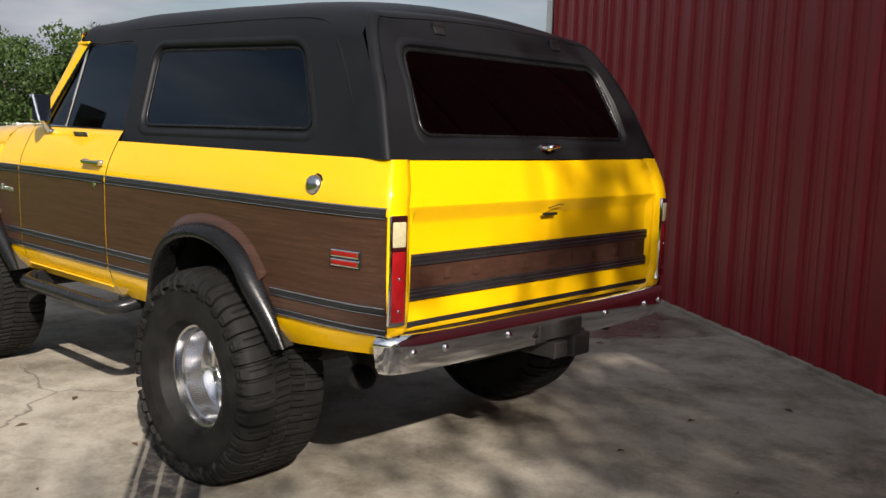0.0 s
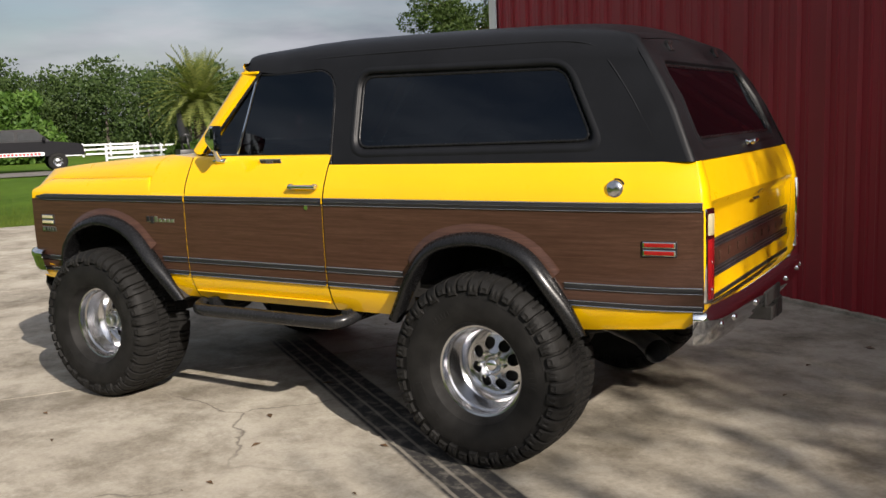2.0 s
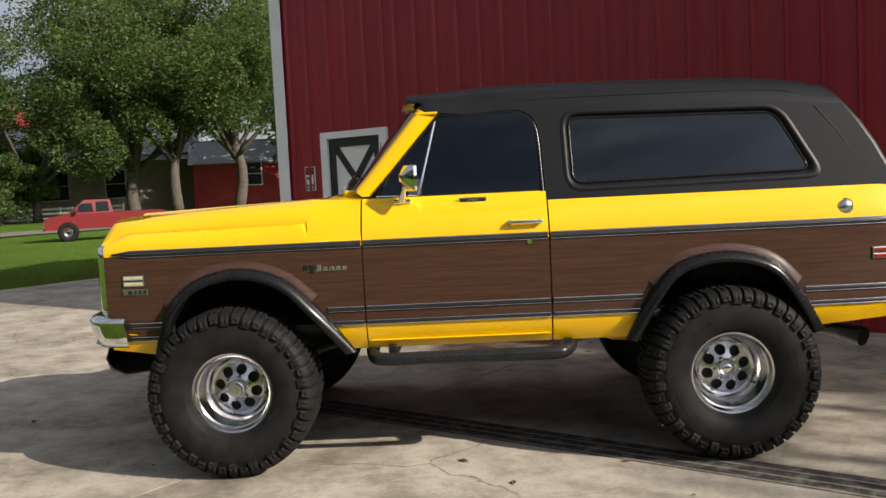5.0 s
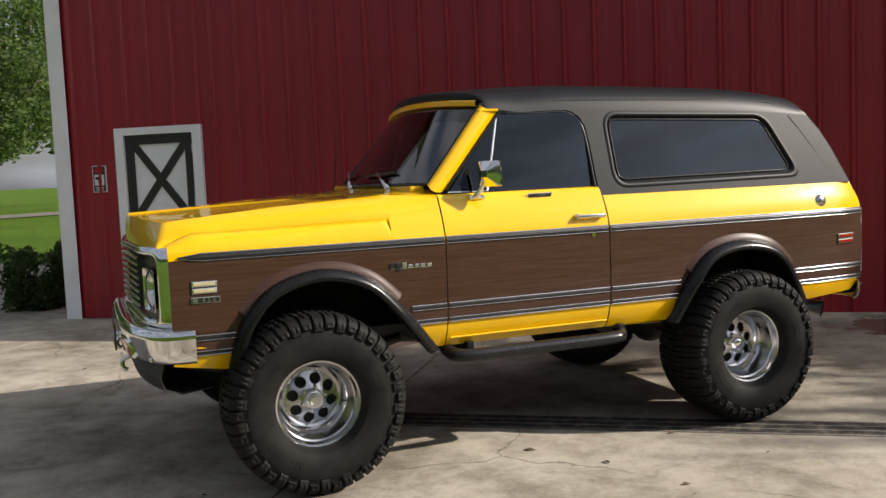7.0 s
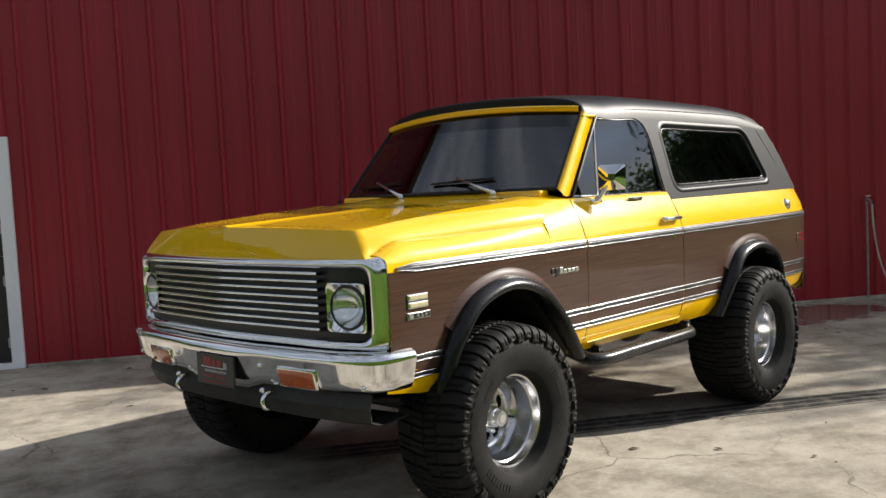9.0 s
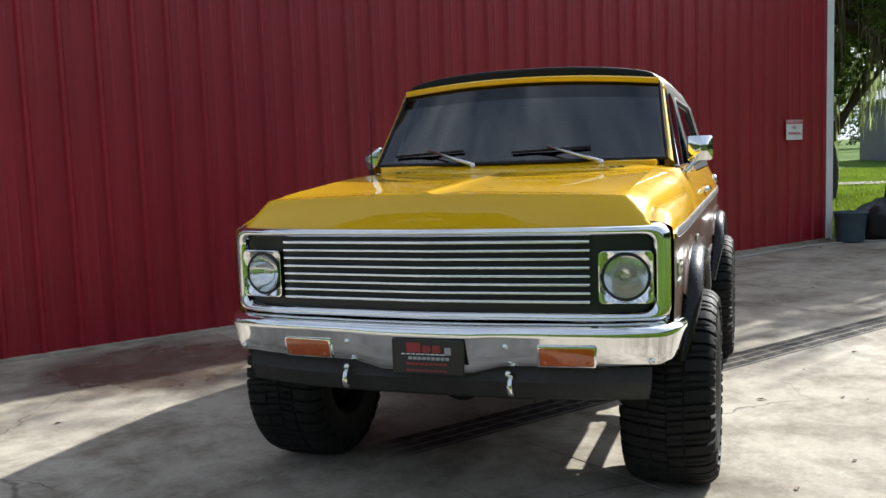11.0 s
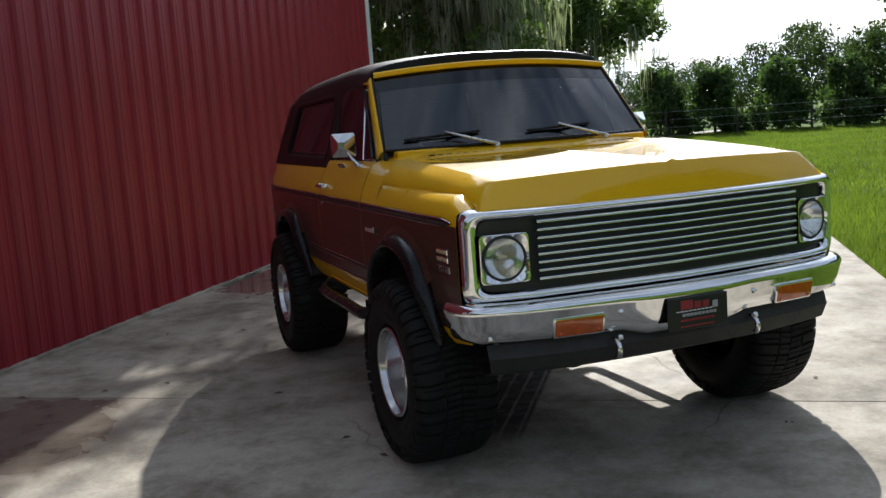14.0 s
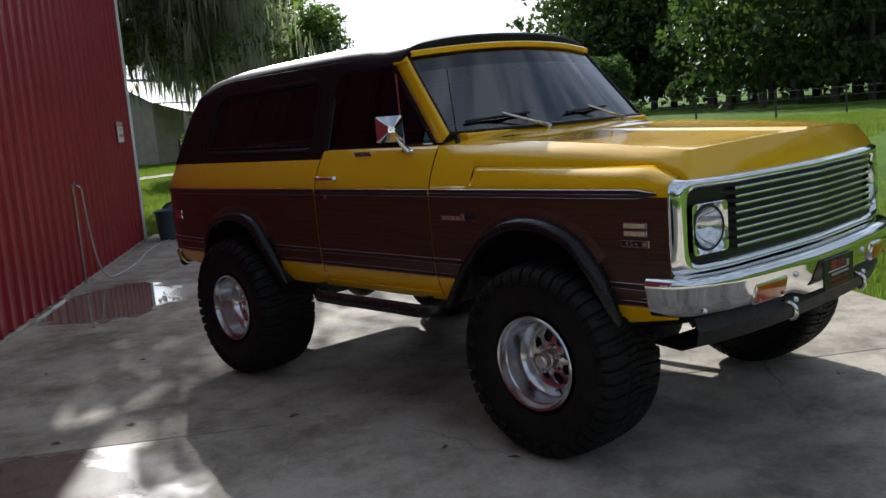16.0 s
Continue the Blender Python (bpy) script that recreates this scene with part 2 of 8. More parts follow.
def concrete_material():
    """Weathered slab with stains, hairline cracks, damp patches and the tyre marks that lie on it."""
    m, n, l, p = material("weathered_concrete")
    geo = n.new("ShaderNodeNewGeometry")
    mp = n.new("ShaderNodeMapping")
    mp.vector_type = "POINT"
    mp.inputs["Rotation"].default_value = (0, 0, radians(WALL_ANGLE_BACK))
    l.new(geo.outputs["Position"], mp.inputs["Vector"])
    uv = mp.outputs["Vector"]

    def tex(scale, detail, rough=0.6, dist=0.0):
        t = n.new("ShaderNodeTexNoise")
        t.inputs["Scale"].default_value = scale
        t.inputs["Detail"].default_value = detail
        t.inputs["Roughness"].default_value = rough
        t.inputs["Distortion"].default_value = dist
        l.new(uv, t.inputs["Vector"])
        return t.outputs["Fac"]

    big = ramp(n, l, tex(0.55, 8, 0.68, 0.15), [(0.30, (0.25, 0.224, 0.182)), (0.50, (0.385, 0.347, 0.283)), (0.72, (0.52, 0.48, 0.40))])
    mid = ramp(n, l, tex(2.6, 9, 0.72, 0.15), [(0.34, (0.52, 0.50, 0.47)), (0.54, (1.0, 1.0, 1.0)), (0.72, (1.12, 1.12, 1.11))])
    fine = ramp(n, l, tex(45, 5, 0.7), [(0.3, (0.82, 0.82, 0.82)), (0.7, (1.08, 1.08, 1.08))])
    col = blend(n, l, "MULTIPLY", 0.85, big.outputs["Color"], mid.outputs["Color"])
    col = blend(n, l, "MULTIPLY", 0.8, col, fine.outputs["Color"])
    blot = ramp(n, l, tex(1.15, 10, 0.76, 0.25), [(0.36, (0.50, 0.475, 0.44)), (0.50, (1.0, 1.0, 1.0))])
    col = blend(n, l, "MULTIPLY", 0.7, col, blot.outputs["Color"])
    pale = ramp(n, l, tex(4.5, 8, 0.75, 0.15), [(0.60, (0, 0, 0)), (0.72, (0.35, 0.35, 0.35))])
    col = blend(n, l, "MIX", pale.outputs["Color"], col, (0.52, 0.50, 0.45))
    # hairline cracks
    vo = n.new("ShaderNodeTexVoronoi")
    vo.feature = "DISTANCE_TO_EDGE"
    vo.inputs["Scale"].default_value = 0.42
    wob = n.new("ShaderNodeTexNoise")
    wob.inputs["Scale"].default_value = 3.0
    wob.inputs["Detail"].default_value = 6
    l.new(uv, wob.inputs["Vector"])
    add = n.new("ShaderNodeVectorMath")
    add.operation = "MULTIPLY_ADD"
    add.inputs[1].default_value = (0.35, 0.35, 0)
    l.new(wob.outputs["Color"], add.inputs[0])
    l.new(uv, add.inputs[2])
    l.new(add.outputs["Vector"], vo.inputs["Vector"])
    crack = ramp(n, l, vo.outputs["Distance"], [(0.0, (1, 1, 1)), (0.0016, (0, 0, 0))])
    gate = ramp(n, l, tex(0.35, 2), [(0.54, (0, 0, 0)), (0.60, (0.7, 0.7, 0.7))])
    cfac = blend(n, l, "MULTIPLY", 1.0, crack.outputs["Color"], gate.outputs["Color"])
    col = blend(n, l, "MIX", cfac, col, (0.07, 0.06, 0.05))
    # tyre marks: u along the barn wall, v away from it
    sep = n.new("ShaderNodeSeparateXYZ")
    l.new(uv, sep.inputs[0])

    def band(sock, lo, hi, soft):
        def mr(a, b, c, d):
            r = n.new("ShaderNodeMapRange")
            r.clamp = True
            for i, v in enumerate((a, b, c, d)):
                r.inputs[i + 1].default_value = v
            l.new(sock, r.inputs[0])
            return r.outputs[0]
        t = n.new("ShaderNodeMath")
        t.operation = "MULTIPLY"
        l.new(mr(lo - soft, lo, 0, 1), t.inputs[0])
        l.new(mr(hi, hi + soft, 1, 0), t.inputs[1])
        return t.outputs[0]

    def times(a, b):
        t = n.new("ShaderNodeMath")
        t.operation = "MULTIPLY"
        for i, v in enumerate((a, b)):
            if isinstance(v, (int, float)):
                t.inputs[i].default_value = v
            else:
                l.new(v, t.inputs[i])
        return t.outputs[0]

    wear = ramp(n, l, tex(9, 6, 0.7), [(0.30, (0.5,) * 3), (0.52, (1.0,) * 3)])
    lug = n.new("ShaderNodeTexWave")
    lug.wave_type, lug.bands_direction = "BANDS", "Y"
    lug.inputs["Scale"].default_value = 3.4
    lug.inputs["Distortion"].default_value = 0.6
    l.new(uv, lug.inputs["Vector"])
    lugr = ramp(n, l, lug.outputs["Fac"], [(0.03, (0.45,) * 3), (0.16, (1.0,) * 3)])
    for u0, u1, v0, v1, k in ((-1.2, 9.9, MARK_V - 0.14, MARK_V + 0.14, 0.95), (4.7, 6.1, MARK_V - 0.72, MARK_V - 0.46, 0.55)):
        f = times(times(band(sep.outputs["X"], u0, u1, 0.25), band(sep.outputs["Y"], v0, v1, 0.02)), times(wear.outputs["Color"], times(lugr.outputs["Color"], k)))
        col = blend(n, l, "MIX", f, col, (0.028, 0.028, 0.03))
    # damp patches by the wall
    damp, pool = None, None
    dn = tex(2.0, 5, 0.6, 0.3)
    for cu, cv, ru, rv in ((-1.55, 2.75, 1.15, 1.05), (3.9, 3.15, 1.35, 0.8)):
        ax = n.new("ShaderNodeVectorMath")
        ax.operation = "MULTIPLY_ADD"
        ax.inputs[1].default_value = (1 / ru, 1 / rv, 0)
        ax.inputs[2].default_value = (-cu / ru, -cv / rv, 0)
        l.new(uv, ax.inputs[0])
        ln = n.new("ShaderNodeVectorMath")
        ln.operation = "LENGTH"
        l.new(ax.outputs["Vector"], ln.inputs[0])
        sm = n.new("ShaderNodeMath")
        sm.operation = "MULTIPLY_ADD"
        sm.inputs[1].default_value = 1.3
        l.new(dn, sm.inputs[0])
        l.new(ln.outputs["Value"], sm.inputs[2])
        mr = n.new("ShaderNodeMapRange")
        mr.inputs[1].default_value, mr.inputs[2].default_value = 1.30, 1.62
        mr.inputs[3].default_value, mr.inputs[4].default_value = 1.0, 0.0
        l.new(sm.outputs[0], mr.inputs[0])
        pool = mr.outputs[0]
        if cu < 0:
            pool = times(pool, band(sep.outputs["X"], -4.0, -0.725, 0.015))
        damp = pool if damp is None else _maximum(n, l, damp, pool)
    col = blend(n, l, "MIX", times(damp, 0.72), col, blend(n, l, "MULTIPLY", 1.0, col, (0.22, 0.19, 0.17)))
    l.new(col, p.inputs["Base Color"])
    base_r = ramp(n, l, tex(1.8, 6, 0.65), [(0.3, (0.52,) * 3), (0.7, (0.80,) * 3)])
    rough = blend(n, l, "MIX", damp, base_r.outputs["Color"], (0.25, 0.25, 0.25))
    rough = blend(n, l, "MIX", pool, rough, (0.02, 0.02, 0.02))
    l.new(rough, p.inputs["Roughness"])
    wet = n.new("ShaderNodeMapRange")
    wet.inputs[3].default_value, wet.inputs[4].default_value = 0.05, 0.5
    l.new(damp, wet.inputs[0])
    l.new(wet.outputs[0], p.inputs["Specular IOR Level"])
    bmp = bump(n, l, tex(60, 4, 0.7), 0.18, 0.004, p)
    dry = n.new("ShaderNodeMapRange")
    dry.inputs[3].default_value, dry.inputs[4].default_value = 0.18, 0.0
    l.new(pool, dry.inputs[0])
    l.new(dry.outputs[0], bmp.inputs["Strength"])
    return m


def _maximum(n, l, a, b):
    t = n.new("ShaderNodeMath")
    t.operation = "MAXIMUM"
    l.new(a, t.inputs[0])
    l.new(b, t.inputs[1])
    return t.outputs[0]


def leaf_material(name, dark, light, trans=0.35):
    m, n, l, p = material(name)
    geo = n.new("ShaderNodeNewGeometry")
    r = ramp(n, l, geo.outputs["Random Per Island"], [(0.0, dark), (1.0, light)])
    big = noise_node(n, l, 0.35, 3)
    br = ramp(n, l, big.outputs["Fac"], [(0.3, (0.72, 0.74, 0.7)), (0.7, (1.15, 1.15, 1.05))])
    c = blend(n, l, "MULTIPLY", 1.0, r.outputs["Color"], br.outputs["Color"])
    l.new(c, p.inputs["Base Color"])
    p.inputs["Roughness"].default_value = 0.55
    p.inputs["Specular IOR Level"].default_value = 0.22
    out = n["Material Output"]
    tr = n.new("ShaderNodeBsdfTranslucent")
    l.new(blend(n, l, "MULTIPLY", 1.0, c, (1.35, 1.5, 0.75)), tr.inputs["Color"])
    mx = n.new("ShaderNodeMixShader")
    mx.inputs["Fac"].default_value = trans
    l.new(p.outputs["BSDF"], mx.inputs[1])
    l.new(tr.outputs["BSDF"], mx.inputs[2])
    l.new(mx.outputs["Shader"], out.inputs["Surface"])
    return m


M_OAK = leaf_material("oak_leaves", (0.050, 0.085, 0.030), (0.138, 0.188, 0.070), 0.50)
# lightened leaf colours that stand in for distance haze
M_HAZE_PALED_LEAF = leaf_material("haze_paled_leaves", (0.075, 0.105, 0.06), (0.15, 0.18, 0.11), 0.35)
M_FAR_LEAF = leaf_material("woodland_leaves", (0.030, 0.056, 0.018), (0.080, 0.118, 0.040), 0.30)
M_CEDAR = leaf_material("cedar_needles", (0.038, 0.070, 0.030), (0.090, 0.135, 0.055), 0.45)
M_BRIGHT_LEAF = leaf_material("bright_leaves", (0.06, 0.13, 0.025), (0.13, 0.22, 0.05))
M_PALM = leaf_material("palm_fronds", (0.10, 0.13, 0.035), (0.22, 0.23, 0.075), 0.35)
M_MOSS = leaf_material("hanging_moss", (0.19, 0.20, 0.185), (0.33, 0.34, 0.32), 0.4)
M_RED_LEAF = leaf_material("red_leaves", (0.2, 0.01, 0.02), (0.4, 0.03, 0.05), 0.3)
M_BARK = plain("bark", (0.085, 0.07, 0.055), 0.85, 0.0, 0.4, 6.0, bumps=0.9, fine=18)
M_BLADE = leaf_material("grass_blades", (0.07, 0.108, 0.018), (0.165, 0.205, 0.04), 0.5)


def grass_material():
    m, n, l, p = material("lawn")
    a = noise_node(n, l, 0.12, 6, 0.6)
    b = noise_node(n, l, 2.4, 7, 0.7)
    c = noise_node(n, l, 40.0, 4, 0.7)
    r = ramp(n, l, a.outputs["Fac"], [(0.3, (0.062, 0.115, 0.017)), (0.55, (0.095, 0.165, 0.024)), (0.75, (0.135, 0.19, 0.04))])
    col = blend(n, l, "MULTIPLY", 0.8, r.outputs["Color"], ramp(n, l, b.outputs["Fac"], [(0.3, (0.6, 0.66, 0.5)), (0.65, (1.1, 1.1, 1.0))]).outputs["Color"])
    col = blend(n, l, "MULTIPLY", 0.8, col, ramp(n, l, c.outputs["Fac"], [(0.3, (0.5, 0.55, 0.45)), (0.7, (1.2, 1.2, 1.1))]).outputs["Color"])
    l.new(col, p.inputs["Base Color"])
    p.inputs["Roughness"].default_value = 0.95
    p.inputs["Specular IOR Level"].default_value = 0.08
    bump(n, l, c.outputs["Fac"], 0.8, 0.05, p)
    return m


M_GRASS = grass_material()
M_ASPHALT = plain("pale_asphalt", (0.15, 0.138, 0.12), 0.85, 0.0, 0.25, 1.5, bumps=0.3, fine=30)
M_DIRT = plain("sandy_track", (0.17, 0.145, 0.115), 0.9, 0.0, 0.25, 1.5, bumps=0.3, fine=20)

# ---------------------------------------------------------------- building helpers
PLAN = pose(0, 0, 0, 0, 0, -34.84)  # the barn's own axes: x along its wall, y towards it


def mesh_ob(name, bm, mats, parent=None, label="", smooth=False):
    me = bpy.data.meshes.new(name)
    bm.to_mesh(me)
    bm.free()
    for m in mats if isinstance(mats, (list, tuple)) else [mats]:
        me.materials.append(m)
    if smooth:
        me.shade_smooth()
    ob = new(name, me)
    if parent:
        ob.parent = parent
    return tagged(ob, label) if label else ob


def part(name, bm, mats, parent, label="", smooth=False, angle=35):
    """One mesh under a thing or under a part; smooth shading with sharp edges past the angle."""
    if smooth:
        for e in bm.edges:
            if len(e.link_faces) == 2 and e.calc_face_angle(0) > radians(angle):
                e.smooth = False
    return mesh_ob(name, bm, mats, parent, label, smooth)


def thing(name, label, category, m=None, group=""):
    ob = new(name)
    ob.empty_display_size = 0.2
    if m:
        ob.matrix_world = m
    return tagged(ob, label, category, group)


def box(bm, x0, x1, y0, y1, z0, z1, bevel=0.0, m=None, mi=0):
    mat = Matrix.Translation(((x0 + x1) / 2, (y0 + y1) / 2, (z0 + z1) / 2)) @ Matrix.Diagonal((x1 - x0, y1 - y0, z1 - z0, 1))
    r = bmesh.ops.create_cube(bm, size=1, matrix=mat)
    vs = r["verts"]
    fs = list({f for v in vs for f in v.link_faces})
    for f in fs:
        f.material_index = mi
    if bevel:
        es = list({e for v in vs for e in v.link_edges})
        out = bmesh.ops.bevel(bm, geom=es, offset=bevel, segments=2, affect="EDGES", profile=0.5)
        vs = list({v for f in out["faces"] for v in f.verts} | {v for v in vs if v.is_valid})
        for f in out["faces"]:
            f.material_index = mi
    if m:
        bmesh.ops.transform(bm, matrix=m, verts=vs)
    return vs


def tube(bm, pts, radius, sides=8, closed=False, caps=True, mi=0, squash=None):
    """A round bar along a line of points; radius: one number, or one a point."""
    pts = [Vector(p) for p in pts]
    rad = radius if isinstance(radius, (list, tuple)) else [radius] * len(pts)
    rings, up, last = [], Vector((0, 0, 1)), None
    for i, p in enumerate(pts):
        a = pts[i - 1] if (i or closed) else p
        b = pts[(i + 1) % len(pts)] if (i < len(pts) - 1 or closed) else p
        d = (b - a).normalized()
        u = d.cross(up) if last is None else last - d * last.dot(d)
        if u.length < 1e-3:
            u = d.cross(Vector((0, 1, 0)))
        u.normalize()
        last = u
        v = u.cross(d).normalized()
        s = squash or (1, 1)
        rings.append([bm.verts.new(p + rad[i] * (s[0] * math.cos(k * math.tau / sides) * u + s[1] * math.sin(k * math.tau / sides) * v)) for k in range(sides)])
    n = len(rings)
    for i in range(n if closed else n - 1):
        a, b = rings[i], rings[(i + 1) % n]
        for k in range(sides):
            f = bm.faces.new((a[k], a[(k + 1) % sides], b[(k + 1) % sides], b[k]))
            f.material_index = mi
    if caps and not closed:
        for r in (rings[0][::-1], rings[-1]):
            bm.faces.new(r).material_index = mi
    return rings


def lathe(bm, prof, sides=48, axis="Y", mi=0, closed=False):
    """Turns a profile of (radius, along) about the axis."""
    rings = []
    for k in range(sides):
        c, s = math.cos(k * math.tau / sides), math.sin(k * math.tau / sides)
        if axis == "Y":
            rings.append([bm.verts.new((r * c, a, r * s)) for r, a in prof])
        elif axis == "Z":
            rings.append([bm.verts.new((r * c, r * s, a)) for r, a in prof])
        else:
            rings.append([bm.verts.new((a, r * c, r * s)) for r, a in prof])
    n = len(prof)
    for k in range(sides):
        a, b = rings[k], rings[(k + 1) % sides]
        for i in range(n if closed else n - 1):
            f = bm.faces.new((a[i], a[(i + 1) % n], b[(i + 1) % n], b[i]))
            f.material_index = mi
    return rings


def grid(bm, rows, mi=0, flip=False):
    """Faces over a table of points."""
    vs = [[bm.verts.new(p) for p in r] for r in rows]
    for i in range(len(vs) - 1):
        for j in range(len(vs[0]) - 1):
            q = (vs[i][j], vs[i][j + 1], vs[i + 1][j + 1], vs[i + 1][j])
            f = bm.faces.new(q[::-1] if flip else q)
            f.material_index = mi
    return vs


def thicken(bm, t):
    bmesh.ops.recalc_face_normals(bm, faces=bm.faces[:])
    bmesh.ops.solidify(bm, geom=bm.faces[:], thickness=t)


def spline(pts, steps=8):
    """A smooth line through the points."""
    P = [Vector(p) for p in pts]
    out = []
    for i in range(len(P) - 1):
        a, b, c, d = P[max(i - 1, 0)], P[i], P[i + 1], P[min(i + 2, len(P) - 1)]
        for k in range(steps):
            t = k / steps
            out.append(0.5 * ((2 * b) + (c - a) * t + (2 * a - 5 * b + 4 * c - d) * t * t + (3 * b - a - 3 * c + d) * t ** 3))
    out.append(P[-1])
    return out


def ease(points, x):
    """Smooth table lookup: points of (x, value)."""
    if x <= points[0][0]:
        return points[0][1]
    for (a, u), (b, v) in zip(points, points[1:]):
        if x <= b:
            return u + (v - u) * (x - a) / (b - a)
    return points[-1][1]


# ---------------------------------------------------------------- ground
def land(x, y):
    """Height of the land: level by the slab, falling away ahead of the car and rising a little behind it."""
    d = math.hypot(x, y)
    if d < 16:
        return -0.035
    s = (-0.62 * x + 0.45 * y) / d
    fall = max(0.0, min(1.0, (math.degrees(math.atan2(y, x)) - 122) / 13)) if y > 0 else 1.0
    k = -0.007 * fall if s > 0.25 else (0.008 if s < -0.25 else (-0.007 * (s + 0.25) / 0.5 + 0.008 * (0.25 - s) / 0.5))
    return -0.035 + k * min(d - 16, 110)


def build_ground():
    radii = [0, 4, 8, 12, 16, 20, 26, 34, 44, 56, 70, 90, 120, 180, 400, 1200, 4000]
    bm = bmesh.new()
    n = 72
    mid = bm.verts.new((0, 0, -0.035))
    rings = []
    for r in radii[1:]:
        rings.append([bm.verts.new((r * math.cos(k * math.tau / n), r * math.sin(k * math.tau / n), land(r * math.cos(k * math.tau / n), r * math.sin(k * math.tau / n)))) for k in range(n)])
    for k in range(n):
        bm.faces.new((mid, rings[0][k], rings[0][(k + 1) % n]))
    for a, b in zip(rings, rings[1:]):
        for k in range(n):
            bm.faces.new((a[k], b[k], b[(k + 1) % n], a[(k + 1) % n]))
    ob = mesh_ob("ground", bm, M_GRASS, smooth=True)
    tagged(ob, "mown green lawn reaching to the woods", "lawn", kind="structure")


build_ground()


def strip_on_land(name, pts, width, mat, label, category):
    """A flat track laid just above the land."""
    bm = bmesh.new()
    line = spline([(x, y, 0) for x, y in pts], 10)
    rows = []
    for i, p in enumerate(line):
        d = (line[min(i + 1, len(line) - 1)] - line[max(i - 1, 0)]).normalized()
        s = Vector((-d.y, d.x, 0)) * width / 2
        row = []
        for k in (-1, -0.5, 0, 0.5, 1):
            q = p + s * k
            row.append((q.x, q.y, land(q.x, q.y) + 0.05))
        rows.append(row)
    grid(bm, rows)
    bmesh.ops.recalc_face_normals(bm, faces=bm.faces[:])
    tagged(mesh_ob(name, bm, mat), label, category, kind="structure")


strip_on_land("road", [(-60, -12), (-46, 6), (-38, 18), (-30, 30), (-18, 44), (0, 58)], 6.0, M_ASPHALT, "pale asphalt lane across the lawn", "road")
strip_on_land("track", [(22, 20), (26, 4), (29, -10), (36, -34), (50, -70)], 1.5, M_DIRT, "sandy drive through the lawn", "track")

M_CONCRETE = concrete_material()


def build_pavement():
    """Slabs of the yard, in the barn's axes, each with rounded edges and open joints."""
    bm = bmesh.new()
    box(bm, -12.66, 10.3, -3.0, 3.78, -0.25, -0.02)
    box(bm, -12.66, -5.8, 3.78, 11.0, -0.25, -0.02)
    pav = mesh_ob("pavement", bm, M_CONCRETE)
    pav.matrix_world = PLAN
    tagged(pav, "weathered pale concrete yard with stains and tyre marks", "pavement", kind="structure")
    for x0, x1, y0, y1 in ((-12.66, -9.7, -3.0, 3.78), (-9.7, -5.1, -3.0, 3.78), (-5.1, -0.72, -3.0, 3.74), (-0.72, 3.8, -3.0, 3.74), (3.8, 7.6, -3.0, 3.74), (7.6, 10.3, -3.0, 3.74), (-12.66, -5.8, 3.80, 11.0)):
        bm = bmesh.new()
        box(bm, x0 + 0.004, x1 - 0.004, y0, y1, -0.03, 0.0, bevel=0.004)
        slab = mesh_ob("slab", bm, M_CONCRETE, pav)
        slab.matrix_parent_inverse = Matrix()


build_pavement()

# ---------------------------------------------------------------- barn
WALL_B, WALL_A0, WALL_A1, EAVE = 3.78, -5.70, 9.54, 6.0


def barn_panel_mesh(width, height, pitch=0.3048):
    """One sheet: flat pans between raised ribs, and two low stiffeners in each pan."""
    prof = [(0.0, 0.0)]
    k = 0
    while (k + 0.5) * pitch < width:
        c = (k + 0.5) * pitch
        prof += [(c - 0.034, 0), (c - 0.014, -0.030), (c + 0.014, -0.030), (c + 0.034, 0)]
        for s in (0.105, 0.195):
            q = c + s
            if q + 0.02 < width:
                prof += [(q - 0.018, 0), (q - 0.008, -0.004), (q + 0.008, -0.004), (q + 0.018, 0)]
        k += 1
    prof = [p for p in prof if p[0] < width - 0.001] + [(width, 0)]
    bm = bmesh.new()
    rows = [[(a, d, z) for a, d in prof] for z in (0, height * 0.5, height)]
    grid(bm, rows)
    bmesh.ops.recalc_face_normals(bm, faces=bm.faces[:])
    me = bpy.data.meshes.new("panel")
    bm.to_mesh(me)
    bm.free()
    me.materials.append(M_BARN)
    return me


